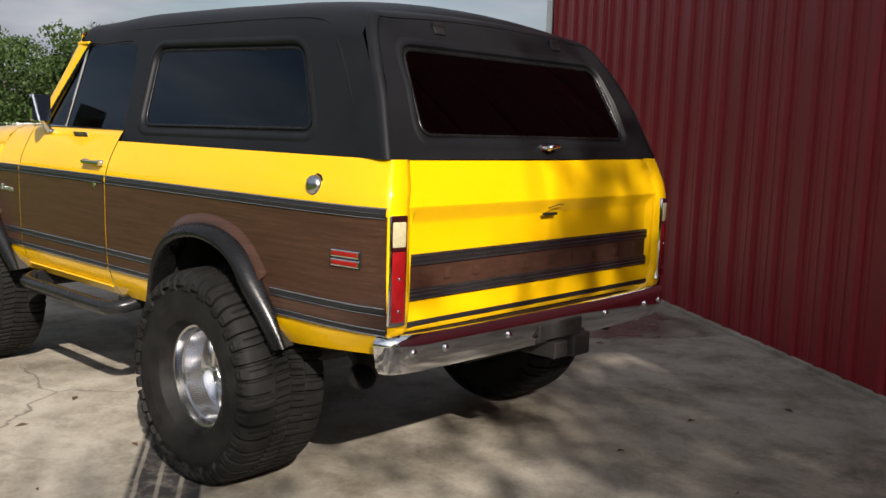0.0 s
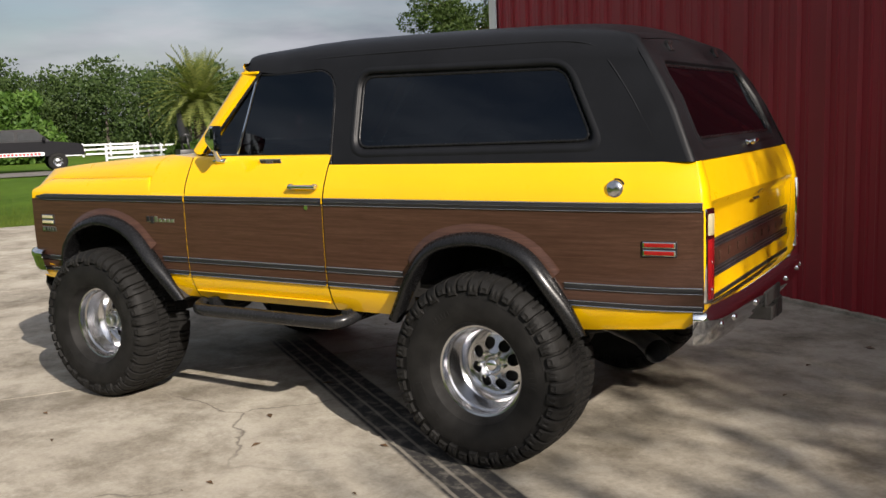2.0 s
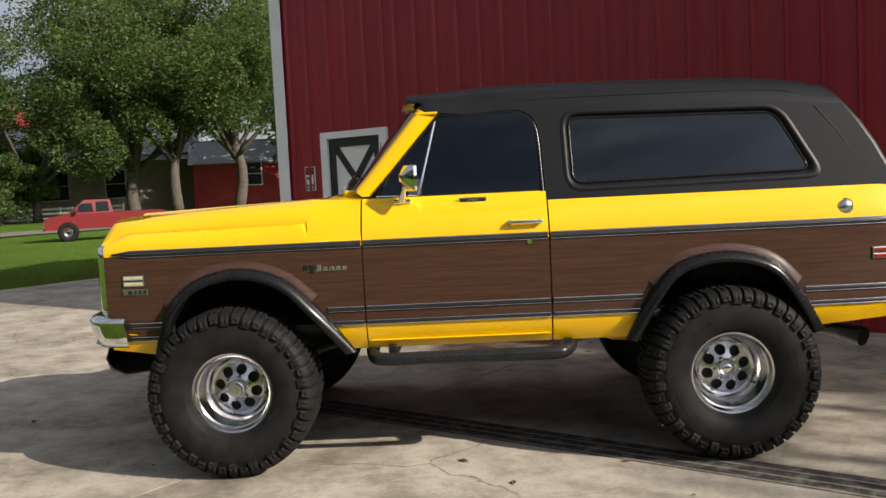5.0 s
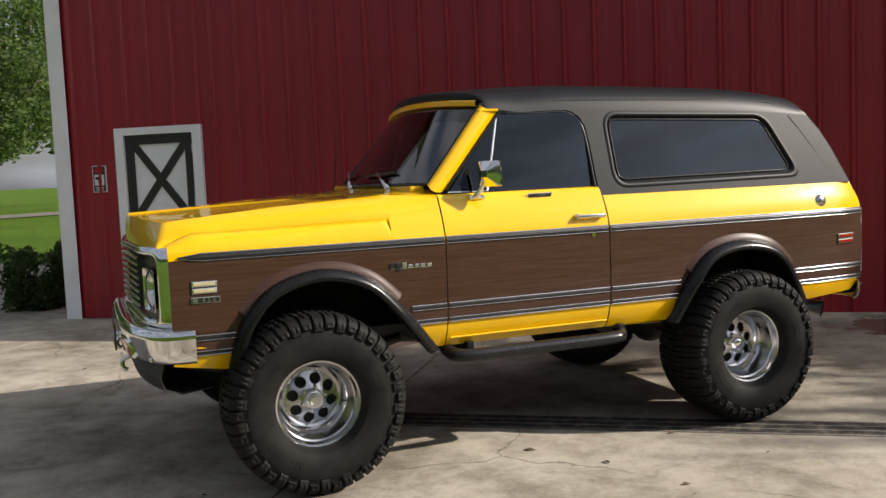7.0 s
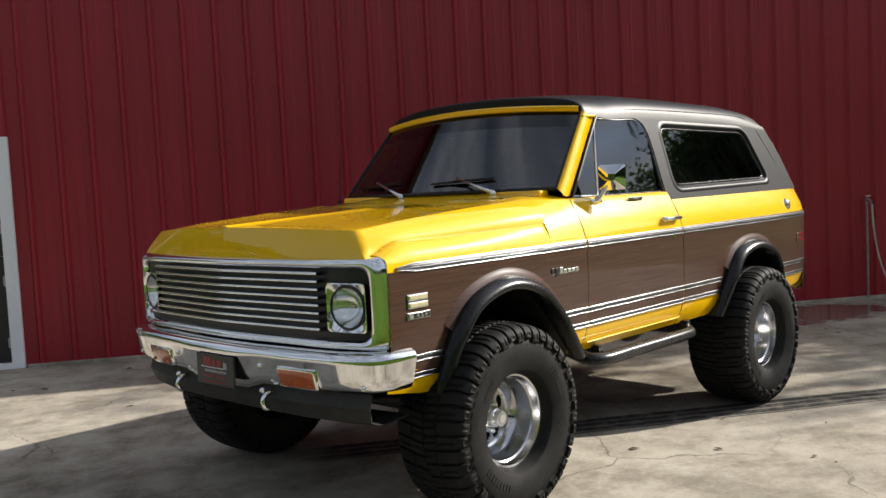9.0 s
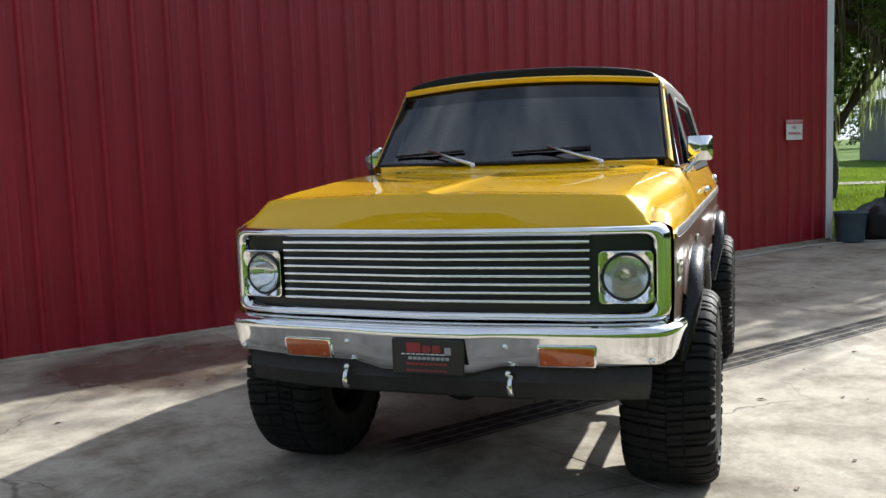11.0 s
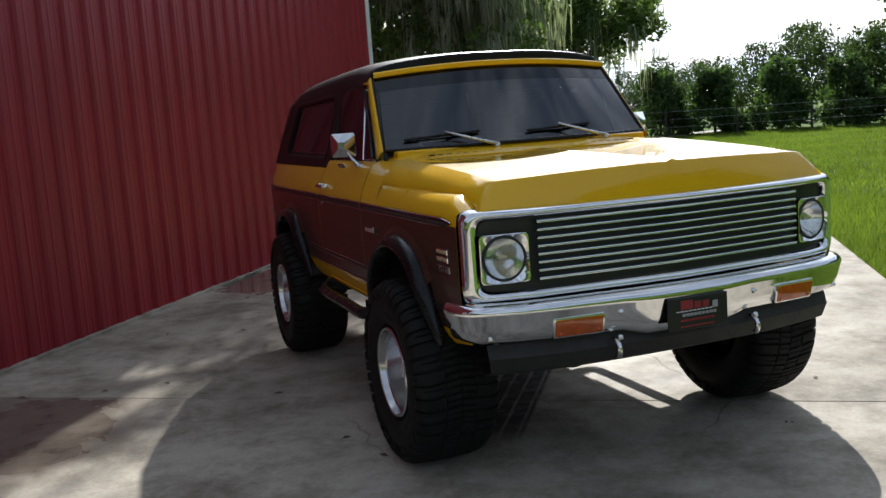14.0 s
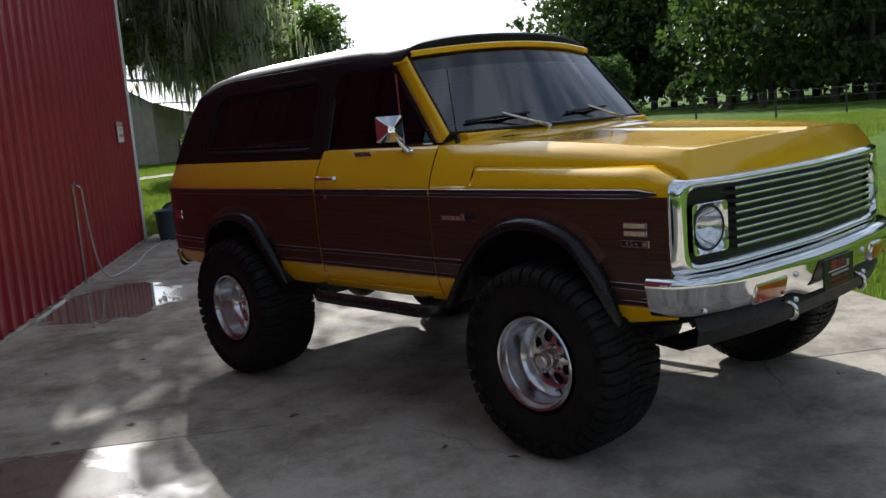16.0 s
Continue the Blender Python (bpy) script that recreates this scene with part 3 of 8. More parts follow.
def build_barn():
    DOOR0, DOOR1, DTOP = -4.95, -3.85, 2.22
    # core of the front wall, with the doorway through it
    bm = bmesh.new()
    y0, y1 = WALL_B + 0.004, WALL_B + 0.16
    for x0, x1, z0, z1 in ((WALL_A0, DOOR0 + 0.02, -0.3, EAVE), (DOOR1 - 0.02, WALL_A1, -0.3, EAVE), (DOOR0 + 0.02, DOOR1 - 0.02, DTOP - 0.02, EAVE)):
        box(bm, x0, x1, y0, y1, z0, z1)
    wall = mesh_ob("wall_front", bm, M_BARN)
    wall.matrix_world = PLAN
    tagged(wall, "red ribbed metal wall of a barn", "barn wall", kind="structure")
    full = barn_panel_mesh(0.9144, EAVE - 0.015)
    a = WALL_A0 + 0.06
    def sheet(me, x, z=0.015):
        o = new("panel", me)
        o.parent = wall
        o.matrix_basis = pose(x, WALL_B, z)
    left = DOOR0 - a
    sheet(barn_panel_mesh(left, EAVE - 0.015), a)
    sheet(barn_panel_mesh(DOOR1 - DOOR0, EAVE - DTOP), DOOR0, DTOP)
    x = DOOR1
    while x + 0.9144 < WALL_A1 - 0.02:
        sheet(full, x)
        x += 0.9144
    sheet(barn_panel_mesh(WALL_A1 - 0.05 - x, EAVE - 0.015), x)
    # other walls and roof
    for name, (x0, x1, yy0, yy1) in {"wall_left": (WALL_A0, WALL_A0 + 0.16, y1, WALL_B + 11), "wall_right": (WALL_A1 - 0.16, WALL_A1, y1, WALL_B + 11), "wall_back": (WALL_A0 + 0.16, WALL_A1 - 0.16, WALL_B + 10.84, WALL_B + 11)}.items():
        bm = bmesh.new()
        box(bm, x0, x1, yy0, yy1, -0.3, EAVE)
        o = mesh_ob(name, bm, M_BARN)
        o.matrix_world = PLAN
        tagged(o, "red metal side of the barn", "barn wall", kind="structure")
    bm = bmesh.new()
    for s in (0, 1):
        p = [(WALL_A0 - 0.3, WALL_B - 0.35 + s * 11.7, EAVE - 0.05), (WALL_A1 + 0.3, WALL_B - 0.35 + s * 11.7, EAVE - 0.05), (WALL_A1 + 0.3, WALL_B + 5.5, EAVE + 1.6), (WALL_A0 - 0.3, WALL_B + 5.5, EAVE + 1.6)]
        bm.faces.new([bm.verts.new(v) for v in p])
    thicken(bm, 0.06)
    roof = mesh_ob("roof", bm, M_GREY)
    roof.matrix_world = PLAN
    tagged(roof, "grey metal barn roof", "roof", kind="structure")
    # white corner trims
    for x0, x1 in ((WALL_A0 - 0.05, WALL_A0 + 0.15), (WALL_A1 - 0.13, WALL_A1 + 0.05)):
        bm = bmesh.new()
        box(bm, x0, x1, WALL_B - 0.045, WALL_B - 0.032, 0.0, EAVE, bevel=0.003)
        xe = x0 if x0 < 0 else x1
        box(bm, xe - 0.006, xe + 0.006, WALL_B - 0.032, WALL_B + 0.18, 0.0, EAVE)
        o = mesh_ob("trim", bm, M_WHITE)
        o.matrix_world = PLAN
        tagged(o, "white metal corner trim of the barn", "trim", kind="structure")
    # concrete curb at the foot
    bm = bmesh.new()
    box(bm, DOOR1 + 0.02, WALL_A1, WALL_B - 0.055, WALL_B + 0.0, -0.02, 0.03, bevel=0.01)
    o = mesh_ob("curb", bm, M_CONCRETE)
    o.matrix_world = PLAN
    tagged(o, "narrow concrete footing under the barn wall", "footing", kind="structure")
    # dutch door
    door = thing("door_1", "white stable door with black cross bracing", "door", PLAN @ pose((DOOR0 + DOOR1) / 2, WALL_B, 0))
    tagged(door, kind="structure")
    w, h = (DOOR1 - DOOR0) / 2, DTOP
    bm = bmesh.new()
    for x0, x1, z0, z1 in ((-w, -w + 0.115, 0, h), (w - 0.115, w, 0, h), (-w + 0.115, w - 0.115, h - 0.085, h), (-w + 0.115, w - 0.115, 0, 0.06)):
        box(bm, x0, x1, -0.05, 0.10, z0, z1, bevel=0.004)
    part("door_frame", bm, M_WHITE, door)
    ix = w - 0.12
    for z0, z1 in ((0.07, 1.085), (1.095, h - 0.09)):
        bm = bmesh.new()
        box(bm, -ix, ix, 0.0, 0.045, z0, z1, bevel=0.002)
        leaf = part("door_leaf", bm, M_WHITE, door)
        bm = bmesh.new()
        t = 0.105
        for x0, x1, a0, a1 in ((-ix, ix, z0, z0 + t), (-ix, ix, z1 - t, z1), (-ix, -ix + t, z0 + t, z1 - t), (ix - t, ix, z0 + t, z1 - t)):
            box(bm, x0, x1, -0.018, -0.001, a0, a1, bevel=0.002)
        part("brace_frame", bm, M_BLACK_PAINT, leaf, "black painted boards")
        for s in (-1, 1):
            bm = bmesh.new()
            cx, cz = ix - t, (z1 - z0) / 2 - t
            L = math.hypot(cx, cz)
            ang = math.degrees(math.atan2(cz, cx)) * s
            box(bm, -L, L, -0.013 - 0.002 * s, -0.001, -0.045, 0.045, m=Matrix.Translation((0, 0, (z0 + z1) / 2)) @ pose(0, 0, 0, 0, -ang, 0))
            part("brace", bm, M_BLACK_PAINT, leaf)
    bm = bmesh.new()
    for z, r in ((0.985, 0.033), (1.18, 0.022)):
        vs = bmesh.ops.create_uvsphere(bm, u_segments=14, v_segments=8, radius=r, matrix=Matrix.Translation((-ix + 0.055, -0.055, z)))
        tube(bm, [(-ix + 0.055, -0.02, z), (-ix + 0.055, -0.05, z)], r * 0.6, 10)
    part("door_knob", bm, M_CHROME, door, "chrome knob")
    for z in (0.25, 0.85, 1.35, 1.95):
        bm = bmesh.new()
        box(bm, ix - 0.02, ix + 0.03, -0.022, -0.002, z - 0.05, z + 0.05)
        tube(bm, [(ix + 0.01, -0.026, z - 0.05), (ix + 0.01, -0.026, z + 0.05)], 0.008, 8)
        part("hinge", bm, M_GREY, door)


build_barn()

# ---------------------------------------------------------------- the car: nose towards -x, driver's side towards -y
car = thing("off_road_car", "lifted yellow two-door off-road car with woodgrain sides", "car")

def simple_mesh(name, bm, mat):
    bmesh.ops.recalc_face_normals(bm, faces=bm.faces[:])
    for e in bm.edges:
        if len(e.link_faces) == 2 and e.calc_face_angle(0) > radians(35):
            e.smooth = False
    me = bpy.data.meshes.new(name)
    bm.to_mesh(me)
    bm.free()
    me.materials.append(mat)
    me.shade_smooth()
    return me


SIDE = [(0.60, 0.885), (0.645, 0.918), (0.70, 0.955), (0.78, 0.982), (0.86, 0.990), (1.0, 0.995), (1.19, 0.996), (1.225, 0.994), (1.25, 0.990), (1.29, 0.979), (1.335, 0.960), (1.38, 0.938), (1.42, 0.915), (1.445, 0.900)]


def half_width(x, z):
    """Half the body's width at a station and height."""
    y = ease(SIDE, z)
    if x < -1.3:
        y -= 0.012 * ((-1.3 - x) / 0.7) ** 2
    if x > 1.6:
        y -= 0.035 * ((x - 1.6) / 0.7) ** 2
    if x > 2.1:
        y -= 0.02 * ((x - 2.1) / 0.2) ** 2
    return y


ARCH_F = spline([(-1.732, 0.655, 0), (-1.706, 0.755, 0), (-1.642, 0.912, 0), (-1.503, 1.050, 0), (-1.265, 1.110, 0), (-1.027, 1.050, 0), (-0.847, 0.884, 0), (-0.654, 0.640, 0)], 6)
ARCH_R = spline([(0.790, 0.645, 0), (0.921, 0.885, 0), (1.067, 1.038, 0), (1.316, 1.086, 0), (1.558, 1.020, 0), (1.714, 0.830, 0), (1.810, 0.655, 0)], 6)


def arch_edge(path, cx, k=0.945):
    return [(cx + (p.x - cx) * k, 0.50 + (p.y - 0.50) * k) for p in path]


EDGE_F, EDGE_R = arch_edge(ARCH_F, -1.26), arch_edge(ARCH_R, 1.31)


def sill(x):
    """Lower edge of the body, over the wheel openings too."""
    z = ease([(-2.0, 0.70), (-1.74, 0.655), (-0.6, 0.645), (0.9, 0.648), (1.8, 0.668), (2.2, 0.705), (2.32, 0.76)], x)
    for e in (EDGE_F, EDGE_R):
        if e[0][0] < x < e[-1][0]:
            z = max(z, ease(e, x))
    return z


def stations(x0, x1, step=0.06):
    xs = {round(x0, 4), round(x1, 4)}
    n = max(2, int((x1 - x0) / step))
    xs |= {round(x0 + (x1 - x0) * i / n, 4) for i in range(n + 1)}
    xs |= {round(x, 4) for e in (EDGE_F, EDGE_R) for x, z in e if x0 < x < x1}
    out = []
    for x in sorted(xs):
        if not out or x - out[-1] > 0.004 or x == round(x1, 4):
            out.append(x)
    return out


def side_skin(x0, x1, ztop, side, zlow=None, off=0.0, rows=16):
    """A sheet of the body's side between two stations."""
    pts = []
    for x in stations(x0, x1):
        lo = max(sill(x), zlow - (0.042 if x < -1.6 else 0.0)) if zlow else sill(x)
        hi = ztop(x) if callable(ztop) else ztop
        lo = min(lo, hi - 0.01)
        pts.append([(x, side * (half_width(x, lo + (hi - lo) * k / rows) + off), lo + (hi - lo) * k / rows) for k in range(rows + 1)])
    return pts


CROWN_FRONT = [(0.990, 1.25), (0.980, 1.277), (0.961, 1.301), (0.933, 1.318), (0.900, 1.328)]
CROWN_REAR = [(0.990, 1.25), (0.983, 1.275), (0.974, 1.299), (0.964, 1.320), (0.953, 1.338)]
COWL_CROWN = [(0.990, 1.25), (0.976, 1.292), (0.953, 1.339), (0.926, 1.386), (0.884, 1.428), (0.797, 1.461)]
DOOR_CROWN = [(0.990, 1.25), (0.979, 1.29), (0.960, 1.335), (0.938, 1.38), (0.915, 1.42), (0.900, 1.445)]


def sweep(x):
    """How far the fender's crown has risen into the cowl's shape at a station."""
    t = min(1.0, max(0.0, (x + 1.80) / 0.92))
    return t * t * (3 - 2 * t)


def fender_crown(x):
    t = sweep(x)
    return [(a[0] + (b[0] - a[0]) * t, a[1] + (b[1] - a[1]) * t) for a, b in zip(CROWN_FRONT, CROWN_REAR)]


def moulding(parent, name, x0, x1, z0, z1, side, lines, point=False):
    """A black trim band with bright ridges that follows the body's side."""
    bm = bmesh.new()
    xs = stations(x0, x1, 0.10)
    def rail(a, b, off, mi, xs):
        shape = ((0.0, -0.002), (0.06, 1.0), (0.94, 1.0), (1.0, -0.002)) if mi == 0 else ((0.0, 0.0), (0.12, 0.62), (0.35, 0.95), (0.65, 0.95), (0.88, 0.62), (1.0, 0.0))
        rows = []
        for x in xs:
            t = 1.0
            if point:
                t = min(1.0, 0.25 + (x - x0) / 0.12)
            m = (z0 + z1) / 2
            lo, hi = m + (a - m) * t, m + (b - m) * t
            base = 0.0 if mi == 0 else 0.005
            rows.append([(x, side * (half_width(x, lo + (hi - lo) * f) + (base + (off - base) * g if g >= 0 else g)), lo + (hi - lo) * f) for f, g in shape])
        grid(bm, rows, mi, flip=side > 0)
    rail(z0, z1, 0.006, 0, xs)
    for a, b in lines:
        rail(a, b, 0.0095, 1, xs)
    return part(name, bm, [M_BLACK_PAINT, M_RIM], parent, "black and chrome trim strip", smooth=True, angle=50)


UPPER = (1.198, 1.236, [(1.2305, 1.237), (1.2150, 1.2172), (1.1970, 1.2015)])
LOWER = [(0.858, 0.886, [(0.8795, 0.887), (0.857, 0.8615)]), (0.782, 0.808, [(0.8030, 0.809), (0.781, 0.7885)])]


def dress(panel, x0, x1, side, arch=None, front=False):
    """Woodgrain film and mouldings on one side panel; arch: the wheel opening's run within it."""
    bm = bmesh.new()
    grid(bm, side_skin(x0 - 0.0005, x1 + 0.0005, 1.205, side, 0.793, 0.0028, 8), flip=side > 0)
    part("woodgrain_panel", bm, M_WOOD, panel, "brown woodgrain film", smooth=True)
    moulding(panel, "upper_moulding", x0 + (0.045 if front else 0.004), x1 - 0.004, *UPPER[:2], side, UPPER[2], front)
    runs = [(x0 + 0.004, x1 - 0.004)] if not arch else [(x0 + 0.004, arch[0]), (arch[1], x1 - 0.004)]
    for z0, z1, lines in LOWER:
        for a, b in runs:
            if b - a > 0.03:
                dz = -0.042 if front and b < -1.5 else 0.0
                moulding(panel, "lower_moulding", a, b, z0 + dz, z1 + dz, side, [(p + dz, q + dz) for p, q in lines])


def arch_at(path, z, first):
    """Where the flare's outer edge crosses a height."""
    seq = path if first else path[::-1]
    for a, b in zip(seq, seq[1:]):
        if (a.y - z) * (b.y - z) <= 0 and a.y != b.y:
            return a.x + (b.x - a.x) * (z - a.y) / (b.y - a.y)
    return seq[0].x


for side, tag in ((-1, "driver"), (1, "passenger")):
    # front fender with its crowned top
    bm = bmesh.new()
    rows = []
    for x, col in zip(stations(-1.985, -0.593), side_skin(-1.985, -0.593, 1.236, side)):
        f = 1.0 if x > -1.88 else 0.35 + 0.65 * ((x + 1.985) / 0.105)
        pull = 0 if x > -1.3 else 0.012 * ((-1.3 - x) / 0.7) ** 2
        crown = fender_crown(x) if x < -0.885 else None
        if crown:
            col = col + [(x, side * (y - pull), 1.25 + (z - 1.25) * f) for y, z in crown] + [(x, side * (crown[-1][0] - pull - 0.004), 1.25 + (crown[-1][1] - 1.25) * f - 0.03)]
        else:
            col = col + [(x, side * 0.990, 1.25 - 0.0008 * i) for i in range(5)] + [(x, side * 0.97, 1.23)]
        rows.append(col)
    grid(bm, rows, flip=side > 0)
    fender = part("front_fender", bm, M_YELLOW, car, smooth=True)
    dress(fender, -1.985, -0.593, side, (arch_at(ARCH_F, 0.83, True) - 0.01, arch_at(ARCH_F, 0.83, False) + 0.01), True)
    # cowl side between bonnet and door
    bm = bmesh.new()
    rows = []
    for i in range(7):
        x = -0.882 + (0.882 - 0.595) * i / 6
        t = i / 6
        rows.append([(x, side * (a[0] * (1 - t) + b[0] * t), a[1] * (1 - t) + b[1] * t) for a, b in zip(COWL_CROWN, DOOR_CROWN)])
    grid(bm, rows, flip=side > 0)
    part("cowl_side", bm, M_YELLOW, fender, smooth=True)
    # door
    bm = bmesh.new()
    rows = []
    for x, col in zip(stations(-0.587, 0.398), side_skin(-0.587, 0.398, 1.236, side)):
        rows.append(col + [(x, side * y, z) for y, z in DOOR_CROWN] + [(x, side * 0.87, 1.452), (x, side * 0.82, 1.445)])
    grid(bm, rows, flip=side > 0)
    door = part("door", bm, M_YELLOW, car, smooth=True)
    dress(door, -0.587, 0.398, side)
    # dark jambs behind the panel gaps
    for jx in (-0.590, 0.402):
        bm = bmesh.new()
        grid(bm, [[(x, side * (half_width(x, z) - 0.016), z) for z in (0.66, 0.72, 0.80, 0.95, 1.10, 1.22, 1.28, 1.34, 1.39)] for x in (jx - 0.022, jx + 0.022)])
        part("door_jamb", bm, M_UNDER, car)
    # crease along the door's foot
    bm = bmesh.new()
    tube(bm, [(-0.57, side * 0.958, 0.692), (0.39, side * 0.958, 0.692)], 0.006, 6)
    part("door_crease", bm, M_YELLOW, door)
    # door handle, lock and badge
    bm = bmesh.new()
    box(bm, 0.19, 0.37, -0.010, 0.010, 1.283, 1.303, bevel=0.006)
    bmesh.ops.translate(bm, verts=bm.verts, vec=(0, side * 1.008, 0))
    for x in (0.20, 0.355):
        tube(bm, [(x, side * 0.97, 1.293), (x, side * 1.005, 1.293)], 0.014, 10)
    part("door_handle", bm, M_CHROME, door, "chrome push-button handle", smooth=True)
    bm = bmesh.new()
    tube(bm, [(0.296, side * 0.985, 1.186), (0.296, side * 1.002, 1.186)], 0.013, 12)
    part("door_lock", bm, M_CHROME, door)
    bm = bmesh.new()
    box(bm, -0.068, 0.082, -0.004, 0.004, -0.017, 0.017, bevel=0.003)
    box(bm, -0.062, 0.076, -0.006, 0.006, -0.012, 0.012, mi=1)
    badge = part("badge", bm, [M_CHROME, M_BLACK_PAINT], door, "chrome trim badge")
    badge.matrix_basis = pose(0.0, side * 0.920, 1.418, -29 * side, 0, 0)
    txt = bpy.data.curves.new("badge_letters", "FONT")
    txt.body, txt.size, txt.align_x, txt.align_y, txt.extrude = "CST", 0.026, "CENTER", "CENTER", 0.0015
    txt.space_character = 1.25
    txt.materials.append(M_CHROME)
    letters = new("badge_letters", txt)
    letters.parent = badge
    letters.matrix_basis = pose(0.008, side * 0.0075, 0, 90, 0, 0 if side < 0 else 180)
    # rear quarter panel, wrapped round the corner to the tailgate
    bm = bmesh.new()
    rows = []
    REAR_X = [(0.70, 2.225), (0.76, 2.30), (0.87, 2.325), (1.19, 2.322), (1.30, 2.305), (1.40, 2.268)]
    xs = stations(0.406, 2.20)
    for x in xs:
        lo = sill(x)
        zs = [lo + (1.236 - lo) * k / 16 for k in range(17)] + [1.26, 1.29, 1.32, 1.35, 1.375, 1.40]
        rows.append([(x, side * half_width(x, z), z) for z in zs])
    lo = sill(2.20)
    zs = [lo + (1.236 - lo) * k / 16 for k in range(17)] + [1.26, 1.29, 1.32, 1.35, 1.375, 1.40]
    for t in (0.35, 0.65, 0.85, 0.95):
        rows.append([(2.20 + (ease(REAR_X, z) - 2.20) * t, side * half_width(2.20 + (ease(REAR_X, z) - 2.20) * t, z), z) for z in zs])
    for dy, dx in ((0.006, 0.0), (0.018, 0.005), (0.04, 0.008), (0.07, 0.006), (0.095, 0.0), (0.10, -0.03)):
        rows.append([(ease(REAR_X, z) + dx, side * (half_width(2.322, z) - dy + (0.0 if z < 1.3 else (z - 1.3) * 0.25)), z) for z in zs])
    grid(bm, rows, flip=side > 0)
    quarter = part("quarter_panel", bm, M_YELLOW, car, smooth=True)
    dress(quarter, 0.406, 2.314, side, (arch_at(ARCH_R, 0.83, True) - 0.01, arch_at(ARCH_R, 0.83, False) + 0.01))
    if side < 0:
        bm = bmesh.new()
        lathe(bm, [(0.0, -0.056), (0.022, -0.054), (0.035, -0.047), (0.040, -0.036), (0.041, -0.026), (0.038, -0.010), (0.034, 0.0), (0.034, 0.02)], 28)
        cap = part("fuel_cap", bm, M_RIM, quarter, "round chrome fuel cap", smooth=True)
        cap.matrix_basis = pose(1.948, -0.932, 1.290)
        bm = bmesh.new()
        lathe(bm, [(0.030, -0.018), (0.046, -0.016), (0.050, -0.006), (0.050, 0.012)], 28)
        collar = part("fuel_collar", bm, M_RUBBER, quarter)
        collar.matrix_basis = pose(1.949, -0.950, 1.287, -18)
    # side marker lamps
    for x0, x1, z0, z1, lens, owner in ((2.068, 2.214, 1.012, 1.078, M_RED_LENS, quarter), (-1.893, -1.765, 1.040, 1.105, M_CLEAR_LENS, fender)):
        y = half_width((x0 + x1) / 2, 1.05)
        turn = math.degrees(math.atan2(half_width(x1, 1.05) - half_width(x0, 1.05), x1 - x0)) * side
        m = Matrix.Translation(((x0 + x1) / 2, side * y, (z0 + z1) / 2)) @ pose(0, 0, 0, 0, 0, turn)
        w, h = (x1 - x0) / 2, (z1 - z0) / 2
        bm = bmesh.new()
        box(bm, -w, w, -0.006, 0.006, -h, h, bevel=0.004)
        lamp = part("side_marker", bm, M_GRILLE, owner, smooth=False)
        lamp.matrix_basis = m
        for s in (-1, 1):
            bm = bmesh.new()
            box(bm, -w + 0.005, w - 0.005, -0.010, 0.010, s * h / 2 - h * 0.42, s * h / 2 + h * 0.42, bevel=0.004)
            part("lamp_bezel", bm, M_CHROME, lamp)
            bm = bmesh.new()
            box(bm, -w + 0.012, w - 0.012, -0.013, 0.013, s * h / 2 - h * 0.26, s * h / 2 + h * 0.26, bevel=0.003)
            part("lamp_lens", bm, lens, lamp)
    # engine badge under the front marker, script badge ahead of the door
    bm = bmesh.new()
    y = half_width(-1.82, 1.01)
    box(bm, -1.893, -1.757, side * y - 0.006, side * y + 0.006, 0.997, 1.026, bevel=0.002)
    box(bm, -1.890, -1.760, side * y - 0.007, side * y + 0.007, 1.000, 1.023, mi=1)
    box(bm, -1.886, -1.862, side * y - 0.0085, side * y + 0.0085, 1.003, 1.020)
    engine = part("engine_badge", bm, [M_ALU, M_BLACK_PAINT], fender, "small black badge with bright numerals")
    digits = bpy.data.curves.new("badge_number", "FONT")
    digits.body, digits.size, digits.align_x, digits.align_y, digits.extrude = "454", 0.031, "CENTER", "CENTER", 0.001
    digits.space_character = 1.55
    digits.materials.append(M_ALU)
    number = new("badge_number", digits)
    number.parent = engine
    number.matrix_basis = pose(-1.810, side * (y + 0.0078), 1.0115, 90, 0, 0 if side < 0 else 180)
    bm = bmesh.new()
    for k in range(7):
        x = -0.905 + 0.034 * k
        h = 0.030 if k in (0, 1, 2) else 0.018
        yb = side * 0.999
        box(bm, x, x + 0.024, yb - 0.004, yb + 0.004, 1.085 - (0.012 if k == 1 else 0), 1.085 + h, bevel=0.002, mi=1 if k < 2 else 0)
    box(bm, -0.905, -0.675, side * 0.998 - 0.002, side * 0.998 + 0.002, 1.083, 1.087)
    part("script_badge", bm, [M_ALU, M_GRILLE], fender, "chrome script badge")
    # flares over the wheels
    for path, cx, owner in ((ARCH_F, -1.26, fender), (ARCH_R, 1.31, quarter)):
        bm = bmesh.new()
        sect = [(0.000, 0.984), (0.010, 1.000), (0.008, 1.024), (-0.003, 1.050), (-0.020, 1.067), (-0.038, 1.074), (-0.050, 1.068), (-0.055, 1.050), (-0.055, 0.985), (-0.046, 0.955)]
        rows = []
        for i, p in enumerate(path):
            end = min((p - path[0]).length, (p - path[-1]).length)
            k = min(1.0, 0.42 + end / 0.30 * 0.58)
            d = Vector((p.x - cx, p.y - 0.52)).normalized()
            pull = half_width(p.x, 1.0) - 0.995
            rows.append([(p.x + d.x * r, side * (0.984 + (y - 0.984) * (k if y > 0.984 else 1) + pull), p.y + d.y * r) for r, y in sect])
        grid(bm, rows, flip=side < 0)
